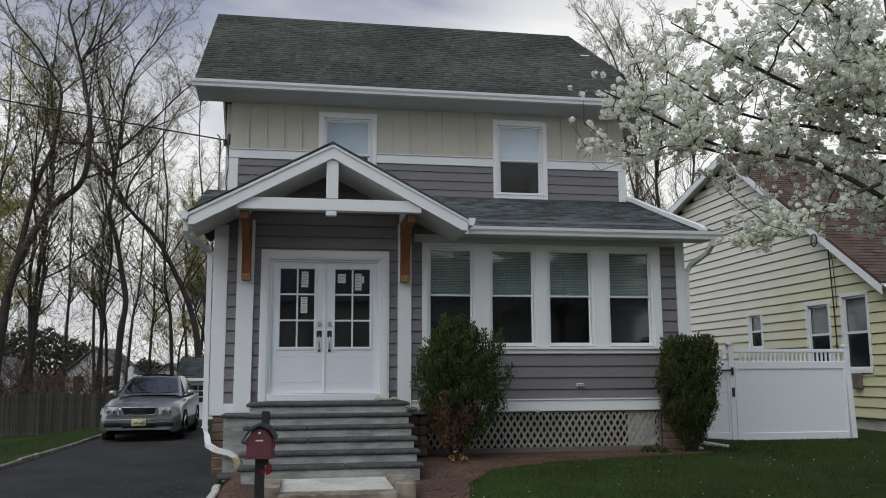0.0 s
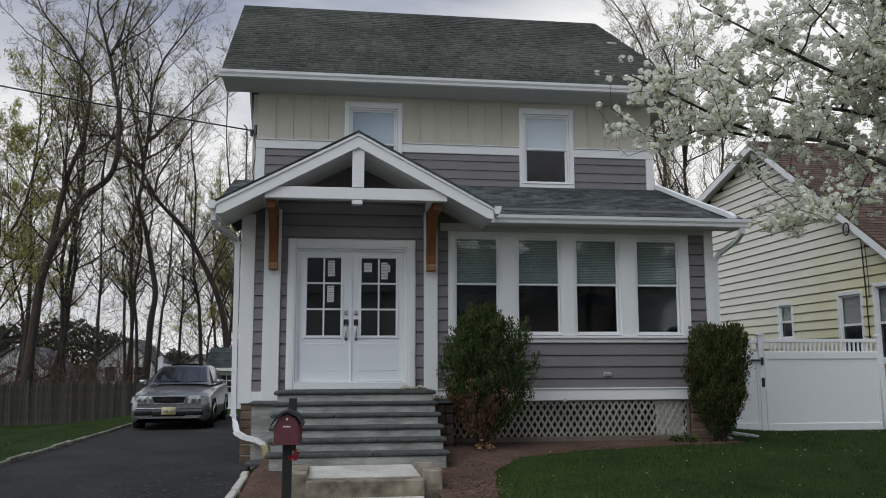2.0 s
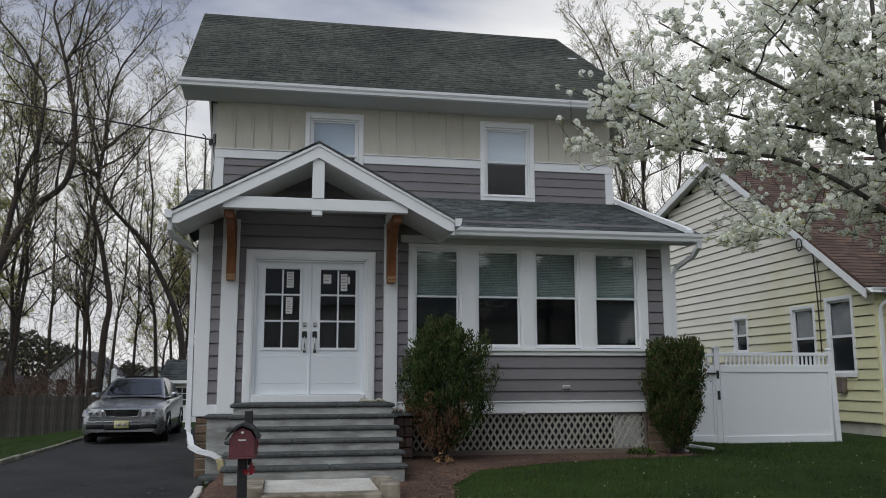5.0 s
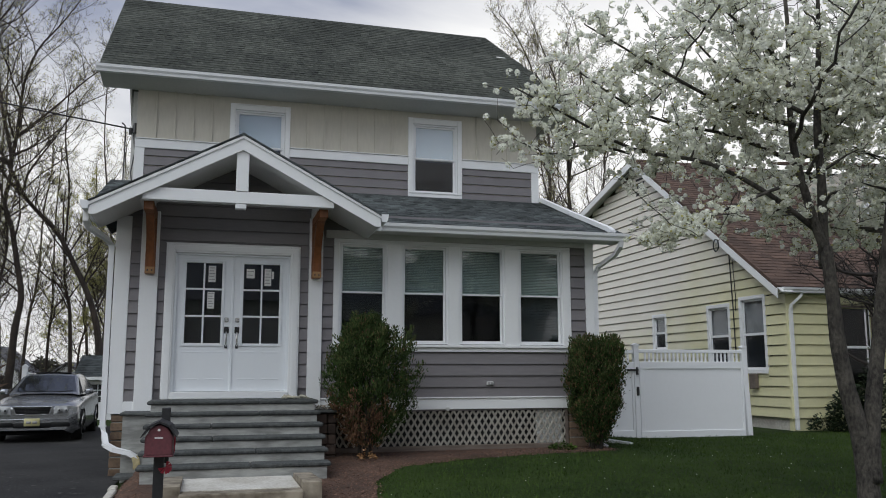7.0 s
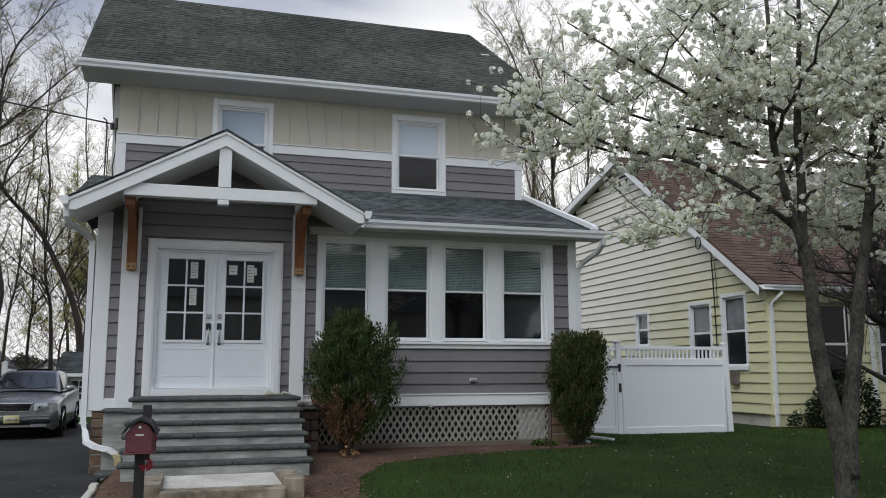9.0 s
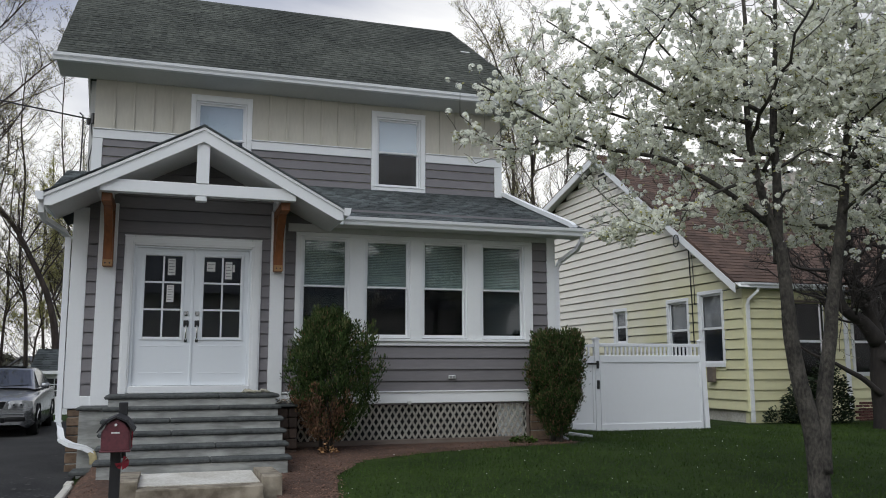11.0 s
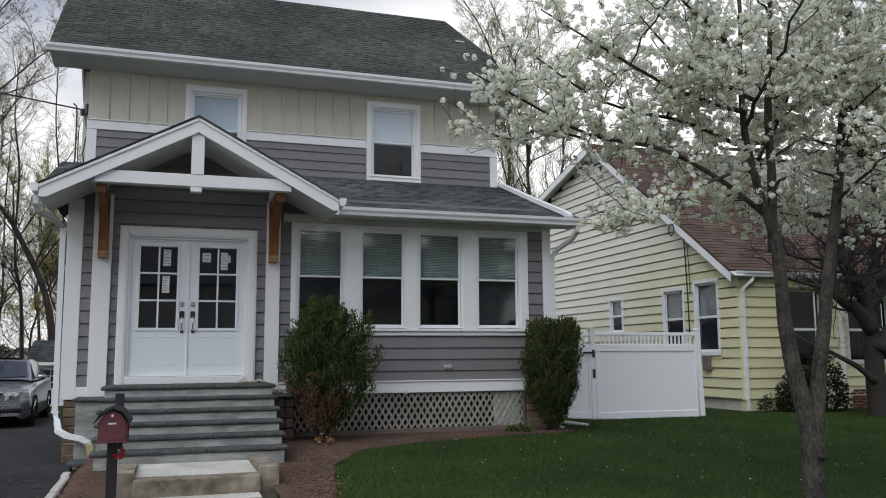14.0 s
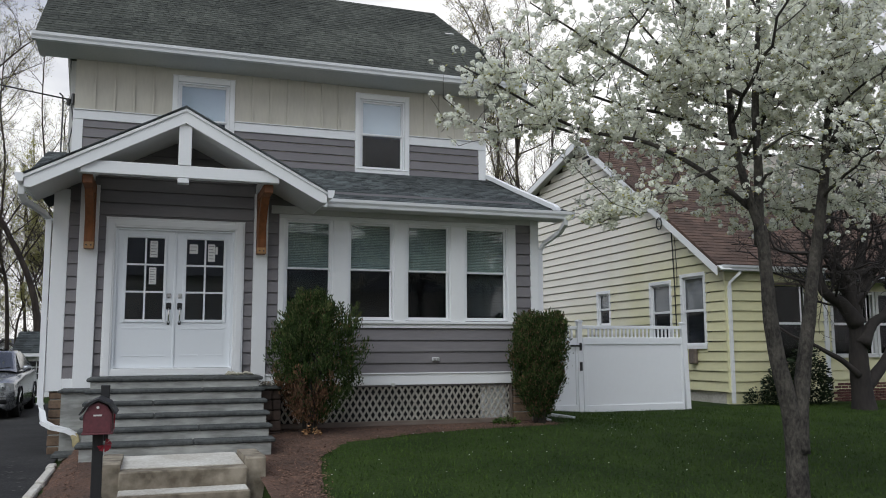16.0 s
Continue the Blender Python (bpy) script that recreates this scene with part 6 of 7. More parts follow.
car_part("wiper", S().tube([(0.05, 1.43, 1.02), (0.6, 1.47, 1.045)], 0.01, 5).tube([(-0.55, 1.45, 1.02), (0.0, 1.44, 1.045)], 0.01, 5), CAR_PLASTIC, car)
car_part("sunroof", S().box(-0.40, 0.40, 2.35, 3.1, 1.452, 1.462, 0.004), CAR_PLASTIC, car, "dark sunroof")
# black pan added as the shade below the car
car_part("under_shade_pan", S().box(-0.8, 0.8, 0.3, 4.5, 0.16, 0.22), CAR_PLASTIC, car)
car_part("hood_crease", S().tube([(0.30, 0.10, 0.705), (0.52, 0.8, 0.875), (0.62, 1.42, 0.955)], 0.008, 5).tube([(-0.30, 0.10, 0.705), (-0.52, 0.8, 0.875), (-0.62, 1.42, 0.955)], 0.008, 5), CAR_PAINT, car)

# ---- mailbox ----
MX, MY = 0.925, -4.45
mail = thing("mailbox", (MX, MY, -0.05), "red barn-shaped mailbox with a black roof on a post", "mailbox")
part("post", S().box(MX - 0.045, MX + 0.045, MY - 0.03, MY + 0.06, -0.3, 0.70, 0.006), BLACK_PAINT, mail, "black wooden post")
part("post_top", S().box(MX - 0.01, MX + 0.07, MY + 0.30, MY + 0.38, 0.6, 1.12, 0.006), BLACK_PAINT, mail)
prof = [(-0.118, 0.70), (0.118, 0.70), (0.118, 0.86), (0.075, 0.935), (0.0, 0.972), (-0.075, 0.935), (-0.118, 0.86)]
part("box", S().prism([(MX + a, b + 0.02) for a, b in prof], "y", MY - 0.20, MY + 0.28), RED_PAINT, mail)
part("door_panel", S().prism([(MX + a * 0.9, 0.02 + 0.708 + (b - 0.70) * 0.93) for a, b in prof], "y", MY - 0.208, MY - 0.2), RED_PAINT, mail)
part("base_board", S().box(MX - 0.13, MX + 0.13, MY - 0.21, MY + 0.29, 0.705, 0.72, 0.004), RED_PAINT, mail)
rp = [(-0.158, 0.862), (-0.094, 0.962), (0.0, 1.004), (0.094, 0.962), (0.158, 0.862), (0.146, 0.862), (0.086, 0.948), (0.0, 0.986), (-0.086, 0.948), (-0.146, 0.862)]
part("roof", S().prism([(MX + a, b + 0.02) for a, b in rp], "y", MY - 0.235, MY + 0.30), BLACK_PAINT, mail, "black gambrel roof")
part("name_bar", S().box(MX - 0.035, MX + 0.035, MY - 0.212, MY - 0.208, 0.868, 0.882), PAPER, mail)
part("knob", S().tube([(MX, MY - 0.225, 0.945), (MX, MY - 0.2, 0.945)], 0.012, 10), PAPER, mail)
part("flag", S().box(MX + 0.13, MX + 0.142, MY - 0.12, MY - 0.05, 0.80, 0.88, 0.003).box(MX + 0.13, MX + 0.138, MY - 0.05, MY - 0.03, 0.74, 0.88), RED_CLOTH, mail)
rib = S()
for a in (-50, -20, 20, 60, 200, 240, 285):
    c, sn = math.cos(radians(a)), math.sin(radians(a))
    rib.add([(MX + 0.06, MY - 0.04, 0.60), (MX + 0.06 + 0.055 * c - 0.02 * sn, MY - 0.05, 0.60 + 0.055 * sn + 0.02 * c), (MX + 0.06 + 0.062 * c + 0.015 * sn, MY - 0.06, 0.60 + 0.062 * sn - 0.015 * c)], [(0, 1, 2)])
part("ribbon_bow", rib, RED_CLOTH, mail, "red ribbon bow")


# ---- plants ----
def limb_points(a, d, length, n, rnd, wander, lift):
    pts, p, d = [Vector(a)], Vector(a), Vector(d).normalized()
    for _ in range(n):
        d = (d + Vector((rnd.gauss(0, wander), rnd.gauss(0, wander), rnd.gauss(0, wander) + lift))).normalized()
        p = p + d * (length / n)
        pts.append(p.copy())
    return pts


def through_points(pts, rnd, sway):
    """A smooth line through the points, with a little sway in depth."""
    out, n = [], len(pts)
    for i in range(n - 1):
        for k in range(3):
            f = k / 3
            p0, p1, p2, p3 = (Vector(pts[max(0, min(n - 1, i + j))]) for j in (-1, 0, 1, 2))
            q = 0.5 * ((2 * p1) + (p2 - p0) * f + (2 * p0 - 5 * p1 + 4 * p2 - p3) * f * f + (3 * p1 - p0 - 3 * p2 + p3) * f ** 3)
            out.append(q + Vector((0, sway * math.sin(0.5 * len(out)), 0)))
    return out + [Vector(pts[-1])]


def bare_tree(seed, base, label, lines=(), height=12.0, radius=0.1, lean=(0, 0), bare_to=3.0, spread=0.56, limbs=2.0, leaf=0.0, leaf_mat=None, leaf_size=0.035,
              name="bare_tree", wander=0.10, bark=None, reach=1.0):
    """A tree in early spring: crooked stems, limbs, branches and fine twigs, with some opening buds."""
    rnd = random.Random(seed)
    wood, fine, buds = S(), S(), S()
    base = Vector(base)

    def sprout(pts, radii, level, size):
        """Side growth along a line; size is the length of its longest shoots."""
        n = len(pts) - 1
        length = sum((pts[i + 1] - pts[i]).length for i in range(n))
        count = {1: int(length * limbs) + 2, 2: rnd.randint(7, 9), 3: rnd.randint(5, 7), 4: 4}[level]
        for k in range(count):
            f = (k + rnd.random()) / count
            f = f if level == 1 else 0.15 + 0.85 * f
            i = min(int(f * n), n - 1)
            p = pts[i].lerp(pts[i + 1], f * n - i)
            if level == 1 and p.z < base.z + bare_to:
                continue
            along = (pts[i + 1] - pts[i]).normalized()
            out = Vector((rnd.gauss(0, 1), rnd.gauss(0, 1), rnd.gauss(0.1, 0.5))).normalized()
            d = (along * (1 - spread) + out * spread + Vector((0, 0, 0.10))).normalized()
            ll = size * rnd.uniform(0.55, 1.0) * (1.15 - 0.5 * f)
            if level == 4:
                e = p + d * ll
                w = d.orthogonal().normalized() * 0.006
                fine.add([p - w, p + w, e], [(0, 1, 2)])
                if leaf and rnd.random() < leaf:
                    tuft(e)
                continue
            m = (0, 7, 5, 3)[level]
            line = limb_points(p, d, ll, m, rnd, wander * (0, 1.2, 1.4, 1.5)[level], 0.07)
            r0 = min(radii[i] * rnd.uniform(0.40, 0.62), (0, 0.032, 0.013, 0.0075)[level])
            r1 = max(0.003, r0 * 0.30)
            rr = [r0 + (r1 - r0) * q / m for q in range(m + 1)]
            (wood if level == 1 else fine).tube(line, rr, (0, 6, 4, 3)[level], False)
            if leaf and level == 3:
                for q in line[1:]:
                    if rnd.random() < leaf:
                        tuft(q)
            sprout(line, rr, level + 1, ll * (0, 0.50, 0.52, 0.50)[level])

    def tuft(q):
        for _ in range(2 if leaf < 1 else 3):
            c = q + Vector((rnd.gauss(0, 0.07), rnd.gauss(0, 0.07), rnd.gauss(0, 0.07)))
            buds.add([c + Vector((rnd.gauss(0, 1), rnd.gauss(0, 1), rnd.gauss(0, 1))).normalized() * rnd.uniform(0.6, 1.2) * leaf_size for _ in range(3)], [(0, 1, 2)])

    if not lines:
        pts = limb_points(base, Vector((lean[0], lean[1], 1)), height, 12, rnd, wander, 0.03)
        lines = [(pts, radius, radius * 0.15)]
    for pts, r0, r1 in lines:
        pts = through_points(pts, rnd, 0.05 if bark is None else 0.02)
        n = len(pts) - 1
        radii = [(r0 + (r1 - r0) * (i / n) ** 0.56) * (1 + 0.10 * noise.noise((i * 0.6, seed, r0 * 7))) for i in range(n + 1)]
        wood.tube(pts, radii, 10)
        sprout(pts, radii, 1, 3.6 * reach)
    t = thing(name, base, label, "tree", "bare trees" if name == "bare_tree" else "")
    part("trunk", wood, bark or BARK_FAR, t, smooth=True)
    part("twig_mass", fine, bark or BARK_FAR, t)["kind"] = "stuff"
    if buds.f:
        part("crown", buds, leaf_mat, t)["kind"] = "stuff"
    return t


def put_tree(src, x, y, z, turn, scale):
    o = copy_thing(src, pose(x, y, z, 0, 0, turn))
    o.scale = (scale, scale, scale * 1.0)
    return o


def at(y, *xz):
    return [(x, y, z) for x, z in xz]


treeA = bare_tree(3, (-7.7, 14, -0.3), "tall forked bare tree with opening olive buds", [
    (at(14, (-7.69, -0.35), (-7.69, 1.23), (-7.56, 2.93), (-7.38, 4.31), (-7, 5.45), (-6.32, 6.66), (-5.64, 7.27), (-5.39, 8.1), (-5.42, 9.38), (-5.58, 10.31), (-5.8, 11.24), (-6.02, 12.08), (-6.24, 13.02), (-5.94, 14.22), (-6.14, 15.22)), 0.215, 0.014),
    (at(14, (-7.29, 4.57), (-7.09, 6.16), (-6.83, 7.42), (-6.48, 8.34), (-6.36, 9.35), (-6.34, 10.37), (-6.68, 10.91), (-7.02, 11.55), (-7.56, 12.19), (-8.02, 12.86), (-8.52, 14.26)), 0.115, 0.016),
    (at(14, (-5.8, 11.24), (-5.47, 12.01), (-5.34, 12.78), (-4.94, 14.38)), 0.07, 0.015)], leaf=0.32, leaf_mat=BUD, bare_to=4.0, wander=0.10, limbs=1.3)
treeB = bare_tree(8, (-4.85, 17, -0.3), "slender bare tree with a crooked trunk", [
    (at(17, (-4.89, -0.35), (-4.89, 1), (-4.83, 1.95), (-4.78, 2.91), (-4.67, 3.89), (-4.85, 4.87), (-5.13, 6.25), (-5.36, 7), (-5.25, 8.02), (-5.37, 9.03), (-5.65, 10.04), (-5.81, 11.12), (-6.05, 12.15), (-6.02, 13.21), (-5.82, 14.81)), 0.175, 0.018),
    (at(17, (-5.3, 8.26), (-5.16, 9.49), (-5.07, 11.04), (-4.7, 12.32), (-4.08, 13.26), (-3.38, 14.46)), 0.085, 0.015),
    (at(17, (-5.15, 9.28), (-4.63, 9.81), (-3.88, 10.57), (-3.09, 11.44), (-2.29, 12.14)), 0.06, 0.015)], leaf=0.32, leaf_mat=BUD, bare_to=4.2, wander=0.10, limbs=1.6)
treeC = bare_tree(15, (-2.55, 19, -0.3), "bare tree leaning out beside the garage", [
    (at(19, (-2.42, -0.35), (-2.42, 1.57), (-2.59, 3.12), (-2.96, 4.28), (-3.53, 5.43), (-4.1, 6.43), (-5.01, 7.39), (-5.38, 7.97), (-5.78, 8.71), (-6.39, 9.61), (-7.07, 10.09), (-7.97, 11.49), (-7.67, 12.09)), 0.165, 0.02),
    (at(19, (-5.24, 7.86), (-5.16, 8.47), (-4.68, 9.29), (-4.19, 10.07), (-3.39, 11.67)), 0.06, 0.015)], leaf=0.32, leaf_mat=BUD, bare_to=3.6, wander=0.10)
treeH = bare_tree(18, (-8.0, 18, -0.3), "straight dark bare tree behind the fence", [
    (at(18, (-8.15, -0.35), (-8.15, 1.1), (-7.95, 2.36), (-7.87, 4.34), (-7.74, 5.86), (-7.62, 7.6), (-7.57, 9.47), (-7.74, 11.16), (-7.75, 12.87), (-7.65, 14.87)), 0.15, 0.02)], leaf=0.32, leaf_mat=BUD, bare_to=4.5, wander=0.08, reach=0.8)
treeI = bare_tree(27, (-6.0, 20, -0.3), "thin bending bare tree behind the fence", [
    (at(20, (-6.17, -0.35), (-6.17, 1.17), (-6.05, 3.06), (-6.02, 4.56), (-5.87, 5.86), (-6.01, 7.17), (-6.43, 8.93), (-6.82, 10.71), (-6.83, 13), (-6.63, 15.2)), 0.10, 0.015)], leaf=0.32, leaf_mat=BUD, bare_to=3.8, wander=0.10, reach=0.8)
treeD = bare_tree(22, (-9.2, 15, -0.3), "thin tree with fresh yellow-green leaves", height=11.0, radius=0.11, lean=(-0.03, 0), bare_to=2.2, leaf=1.0, leaf_mat=YOUNG_LEAF, leaf_size=0.05)
treeF = bare_tree(33, (-3.7, 21, -0.3), "thin upright bare tree among others", [
    (at(21, (-3.65, -0.3), (-3.65, 1.1), (-3.8, 3.75), (-4.0, 4.65), (-4.1, 6.0), (-4.1, 8.5), (-4.35, 10.4), (-4.3, 12.5)), 0.105, 0.02)], leaf=0.3, leaf_mat=BUD, bare_to=3.2, wander=0.08, reach=0.7)
treeG = bare_tree(36, (-7.4, 16, -0.3), "bare tree with a gently bending trunk", [
    (at(16, (-7.5, -0.3), (-7.4, 0.65), (-7.2, 3.4), (-7.05, 4.9), (-7.2, 6.4), (-6.95, 8.0), (-7.3, 10.0), (-7.2, 12.0)), 0.12, 0.02)], leaf=0.32, leaf_mat=BUD, bare_to=3.2, wander=0.08, reach=0.8)
rnd = random.Random(40)
for src, x, y, turn, sc in ((treeG, -7.5, 17, 170, 1.0), (treeD, -11.5, 15.5, 90, 0.75), (treeA, -15.5, 24, 140, 1.0),
                            (treeF, -7.0, 24, 300, 1.0), (treeI, -9.0, 31, 200, 1.1), (treeF, -2.2, 24, 300, 0.9), (treeG, -4.6, 33, 210, 1.0), (treeD, -13.5, 30, 45, 1.1),
                            (treeA, -20, 34, 80, 1.2), (treeF, -5.4, 26.5, 100, 0.9), (treeF, -8.2, 36, 210, 1.2), (treeF, -12, 38, 95, 1.3), (treeG, -17, 23, 25, 1.1), (treeD, -10.4, 13.6, 250, 0.6), (treeD, -11.0, 18.5, 160, 1.1), (treeF, -6.4, 22.5, 20, 0.9), (treeH, -10.5, 22, 120, 1.0), (treeI, -3.2, 27, 60, 1.1), (treeD, -2.9, 25, 20, 0.78), (treeG, -2.3, 21.5, 250, 0.72), (treeD, -4.6, 30, 200, 0.8)):
    put_tree(src, x, y, -0.3, turn, sc)
treeE = bare_tree(51, (16.6, 20.0, 0.0), "tall bare tree behind the roofs and across the street", height=16.5, radius=0.13, lean=(0.02, 0), bare_to=6.0, limbs=2.6, spread=0.48, leaf=0.32, leaf_mat=BUD, reach=0.8)
put_tree(treeE, 18.6, 24, 0, 130, 0.95)
put_tree(treeF, 14.6, 21, 0, 60, 1.0)
put_tree(treeG, 15.0, 23, 0, 90, 1.3)
put_tree(treeE, 14.4, 19, 0, 40, 1.12)
put_tree(treeB, 16.6, 22, 0, 200, 1.2)

# dark woods far behind the yards
woods = S()
for k in range(26000):
    x = rnd.uniform(-48, 3)
    y = 66 + 8 * rnd.random()
    top = 3.0 + 2.4 * clamp01((-16 - x) / 8) + 1.6 * noise.noise((x * 0.12, 0.0, 5.0)) + 1.0 * noise.noise((x * 0.5, 0.0, 9.0))
    z = -1 + (top + 1) * rnd.random() ** 0.8
    d = rnd.uniform(0.10, 0.28)
    woods.add([(x + rnd.gauss(0, d), y + rnd.gauss(0, d), z + rnd.gauss(0, d)) for _ in range(3)], [(0, 1, 2)])
solid("far_woods", woods, material("far_olive_wood", (0.055, 0.056, 0.034), 0.95, 0.2, 2, 0.1, 0.0, tint=(0.03, 0.03, 0.022), island=0.4), "dark olive woods far behind the yards", "woods", kind="stuff")

# opening buds on the saplings and understorey beyond the fence
haze = S()
for k in range(17000):
    x, y = rnd.uniform(-24, -1), rnd.uniform(23, 44)
    z = -0.3 + 10.5 * rnd.random() ** 1.3
    if noise.noise((x * 0.42, y * 0.42, z * 0.42)) + 0.35 * noise.noise((x * 1.7, y * 1.7, z * 1.7)) < 0.06:
        continue
    d = rnd.uniform(0.02, 0.055)
    haze.add([(x + rnd.gauss(0, d), y + rnd.gauss(0, d), z + rnd.gauss(0, d)) for _ in range(3)], [(0, 1, 2)])
solid("understorey_buds", haze, BUD, "olive spring buds on the saplings beyond the fence", "buds", kind="stuff")

# tangled thicket of saplings in the middle distance
thicket = S()
for k in range(4600):
    x, y = rnd.uniform(-25, -1.5), rnd.uniform(23, 46)
    p, d = Vector((x, y, -0.5 + 9.0 * rnd.random() ** 1.5)), Vector((rnd.gauss(0, 0.5), rnd.gauss(0, 0.3), abs(rnd.gauss(0.5, 0.4))))
    thicket.tube(limb_points(p, d, rnd.uniform(0.8, 2.4), 4, rnd, 0.28, 0.03), [0.012, 0.010, 0.008, 0.006, 0.003], 3, False)
solid("thicket", thicket, BARK_FAR, "tangled bare saplings beyond the yard", "thicket", kind="stuff")

# brushwood behind the wooden fence
brush = S()
for k in range(9000):
    f = rnd.random()
    x, y = -15.5 + 10.4 * f, 13.0 + 3.0 * rnd.random() + 1.5 * f
    z = -0.2 + rnd.random() * (1.5 + 0.7 * noise.noise((x * 0.9, y * 0.5, 0)))
    d = Vector((rnd.gauss(0, 0.45), rnd.gauss(0, 0.3), abs(rnd.gauss(0.25, 0.3))))
    m = Vector((x, y, z)) + d * 0.5 + Vector((rnd.gauss(0, 0.05), 0, 0.06))
    brush.add([(x, y, z), (x + 0.012, y, z + 0.008), m + Vector((0.008, 0, 0.005)), Vector((x, y, z)) + d, m], [(0, 1, 2, 3, 4)])
solid("brushwood", brush, material("red_brown_twig", (0.125, 0.080, 0.056), 0.95, 0.2, 3, 0.5, 0.0, tint=(0.08, 0.05, 0.04), island=0.4), "reddish brown leafless brush behind the fence", "brush", kind="stuff")


def evergreen_bush(name, x, y, z, h, r0, label, seed, profile, dead_side=None, dead=0.0, bulges=()):
    """An upright evergreen shrub: stems and many flat upright sprays, thin and ragged at the edge."""
    rnd = random.Random(seed)
    b = thing(name, (x, y, z), label, "shrub", "evergreen shrubs")
    st = S()
    for k in range(7):
        a, rr = rnd.uniform(0, 6.28), rnd.uniform(0.03, 0.10)
        st.tube([(x + rr * math.cos(a), y + rr * math.sin(a), z - 0.05), (x + 2 * rr * math.cos(a), y + 2 * rr * math.sin(a), z + 0.35 * h), (x + 3 * rr * math.cos(a), y + 3 * rr * math.sin(a), z + 0.8 * h)], [0.028, 0.02, 0.006], 6)
    part("stem", st, BARK, b, smooth=True)
    leaf, tip, brown = S(), S(), S()

    def half_width(zz, a):
        prof = profile[-1][1]
        for (z0, p0), (z1, p1) in zip(profile, profile[1:]):
            if z0 <= zz <= z1:
                prof = p0 + (p1 - p0) * (zz - z0) / (z1 - z0)
        lump = 1.0 + 0.34 * noise.noise((math.cos(a) * 1.9 + seed, math.sin(a) * 1.9, zz * 4.6))
        for ba, bz, bs in bulges:
            lump += bs * math.exp(-((1 - math.cos(a - ba)) * 4 + ((zz - bz) / 0.13) ** 2))
        return r0 * prof * lump

    # many upright plumes, each a loose spindle of short sprays
    for k in range(780):
        a, zz = rnd.uniform(0, 2 * math.pi), 0.10 + 0.82 * rnd.random() ** 0.85
        rad = half_width(zz, a) * (1.02 - 0.60 * rnd.random() ** 1.7)
        out = Vector((math.cos(a), math.sin(a), 0))
        p = Vector((x, y, z + zz * h)) + out * rad
        axis = (Vector((0, 0, 1)) + out * rnd.uniform(0.0, 0.45) + Vector((rnd.gauss(0, 0.15), rnd.gauss(0, 0.15), 0))).normalized()
        length = rnd.uniform(0.14, 0.34) * (1.0 if zz < 0.8 else 0.75)
        wide = rnd.uniform(0.05, 0.10)
        low = dead_side is not None and math.cos(a - dead_side) > -0.1 and zz < 0.36 + 0.14 * noise.noise((a * 2, zz * 4, 1.0))
        if low and rnd.random() < 0.3:
            continue
        shade = rnd.random()
        for _ in range(66):
            f = rnd.random()
            w = wide * (math.sin(math.pi * (0.18 + 0.8 * f)) + 0.1)
            q = p + axis * length * (f - 0.25) + Vector((rnd.gauss(0, 0.5), rnd.gauss(0, 0.5), rnd.gauss(0, 0.3))) * w
            up = (axis + (q - p).normalized() * 0.5 + Vector((rnd.gauss(0, 0.3), rnd.gauss(0, 0.3), rnd.gauss(0, 0.2)))).normalized()
            sd = up.cross(Vector((rnd.gauss(0, 1), rnd.gauss(0, 1), rnd.gauss(0, 0.4)))).normalized()
            ln, sw = rnd.uniform(0.024, 0.058), rnd.uniform(0.005, 0.010)
            target = brown if (low and rnd.random() < 0.85) or rnd.random() < dead else (tip if f > 0.45 and rnd.random() < 0.12 + 0.45 * shade else leaf)
            m = q + up * ln * 0.5
            target.add([q - sd * sw * 0.4, m - sd * sw, q + up * ln, m + sd * sw, q + sd * sw * 0.4], [(0, 1, 2, 3, 4)])
    part("foliage", leaf, EVERGREEN, b)["kind"] = "stuff"
    part("tip_foliage", tip, EVERGREEN_TIP, b, "olive green tips")["kind"] = "stuff"
    part("dead_foliage", brown, DEAD_SPRAY, b, "dry brown branches")["kind"] = "stuff"
    return b


evergreen_bush("evergreen_shrub", 3.49, -0.72, 0.24, 2.10, 0.53, "dark evergreen shrub with dead brown lower branches", 5, ((0, 0.20), (0.12, 0.36), (0.22, 0.60), (0.36, 0.90), (0.58, 0.95), (0.70, 0.86), (0.80, 0.58), (0.88, 0.26), (1.0, 0.08)), radians(215), 0.03, ((radians(-8), 0.52, 0.52), (radians(-15), 0.24, 0.55), (radians(-20), 0.80, 0.80), (radians(190), 0.24, -0.25)))
evergreen_bush("evergreen_shrub", 7.27, -0.42, 0.20, 1.86, 0.40, "narrow dark evergreen shrub by the house corner", 17, ((0, 0.22), (0.15, 0.36), (0.36, 0.86), (0.62, 1.0), (0.86, 0.94), (1.0, 0.42)), None, 0.13)


def low_plant(x, y, z, r, h, n, seed, mat, label):
    rnd = random.Random(seed)
    s = S()
    for k in range(n):
        a, q = rnd.uniform(0, 6.28), rnd.random() ** 0.5
        p = Vector((x + r * q * math.cos(a), y + r * q * math.sin(a), z + h * rnd.random() * (1 - 0.6 * q)))
        d = Vector((math.cos(a), math.sin(a), rnd.uniform(-0.2, 0.8))).normalized()
        sd = d.cross(Vector((rnd.gauss(0, 1), rnd.gauss(0, 1), 1))).normalized()
        ln = rnd.uniform(0.03, 0.07) * (r / 0.2) ** 0.5
        s.add([p, p + d * ln * 0.5 + sd * ln * 0.3, p + d * ln, p + d * ln * 0.5 - sd * ln * 0.3], [(0, 1, 2, 3)])
    t = thing("garden_plant", (x, y, z), label, "plant", "garden plants")
    part("leaves", s, mat, t)
    return t


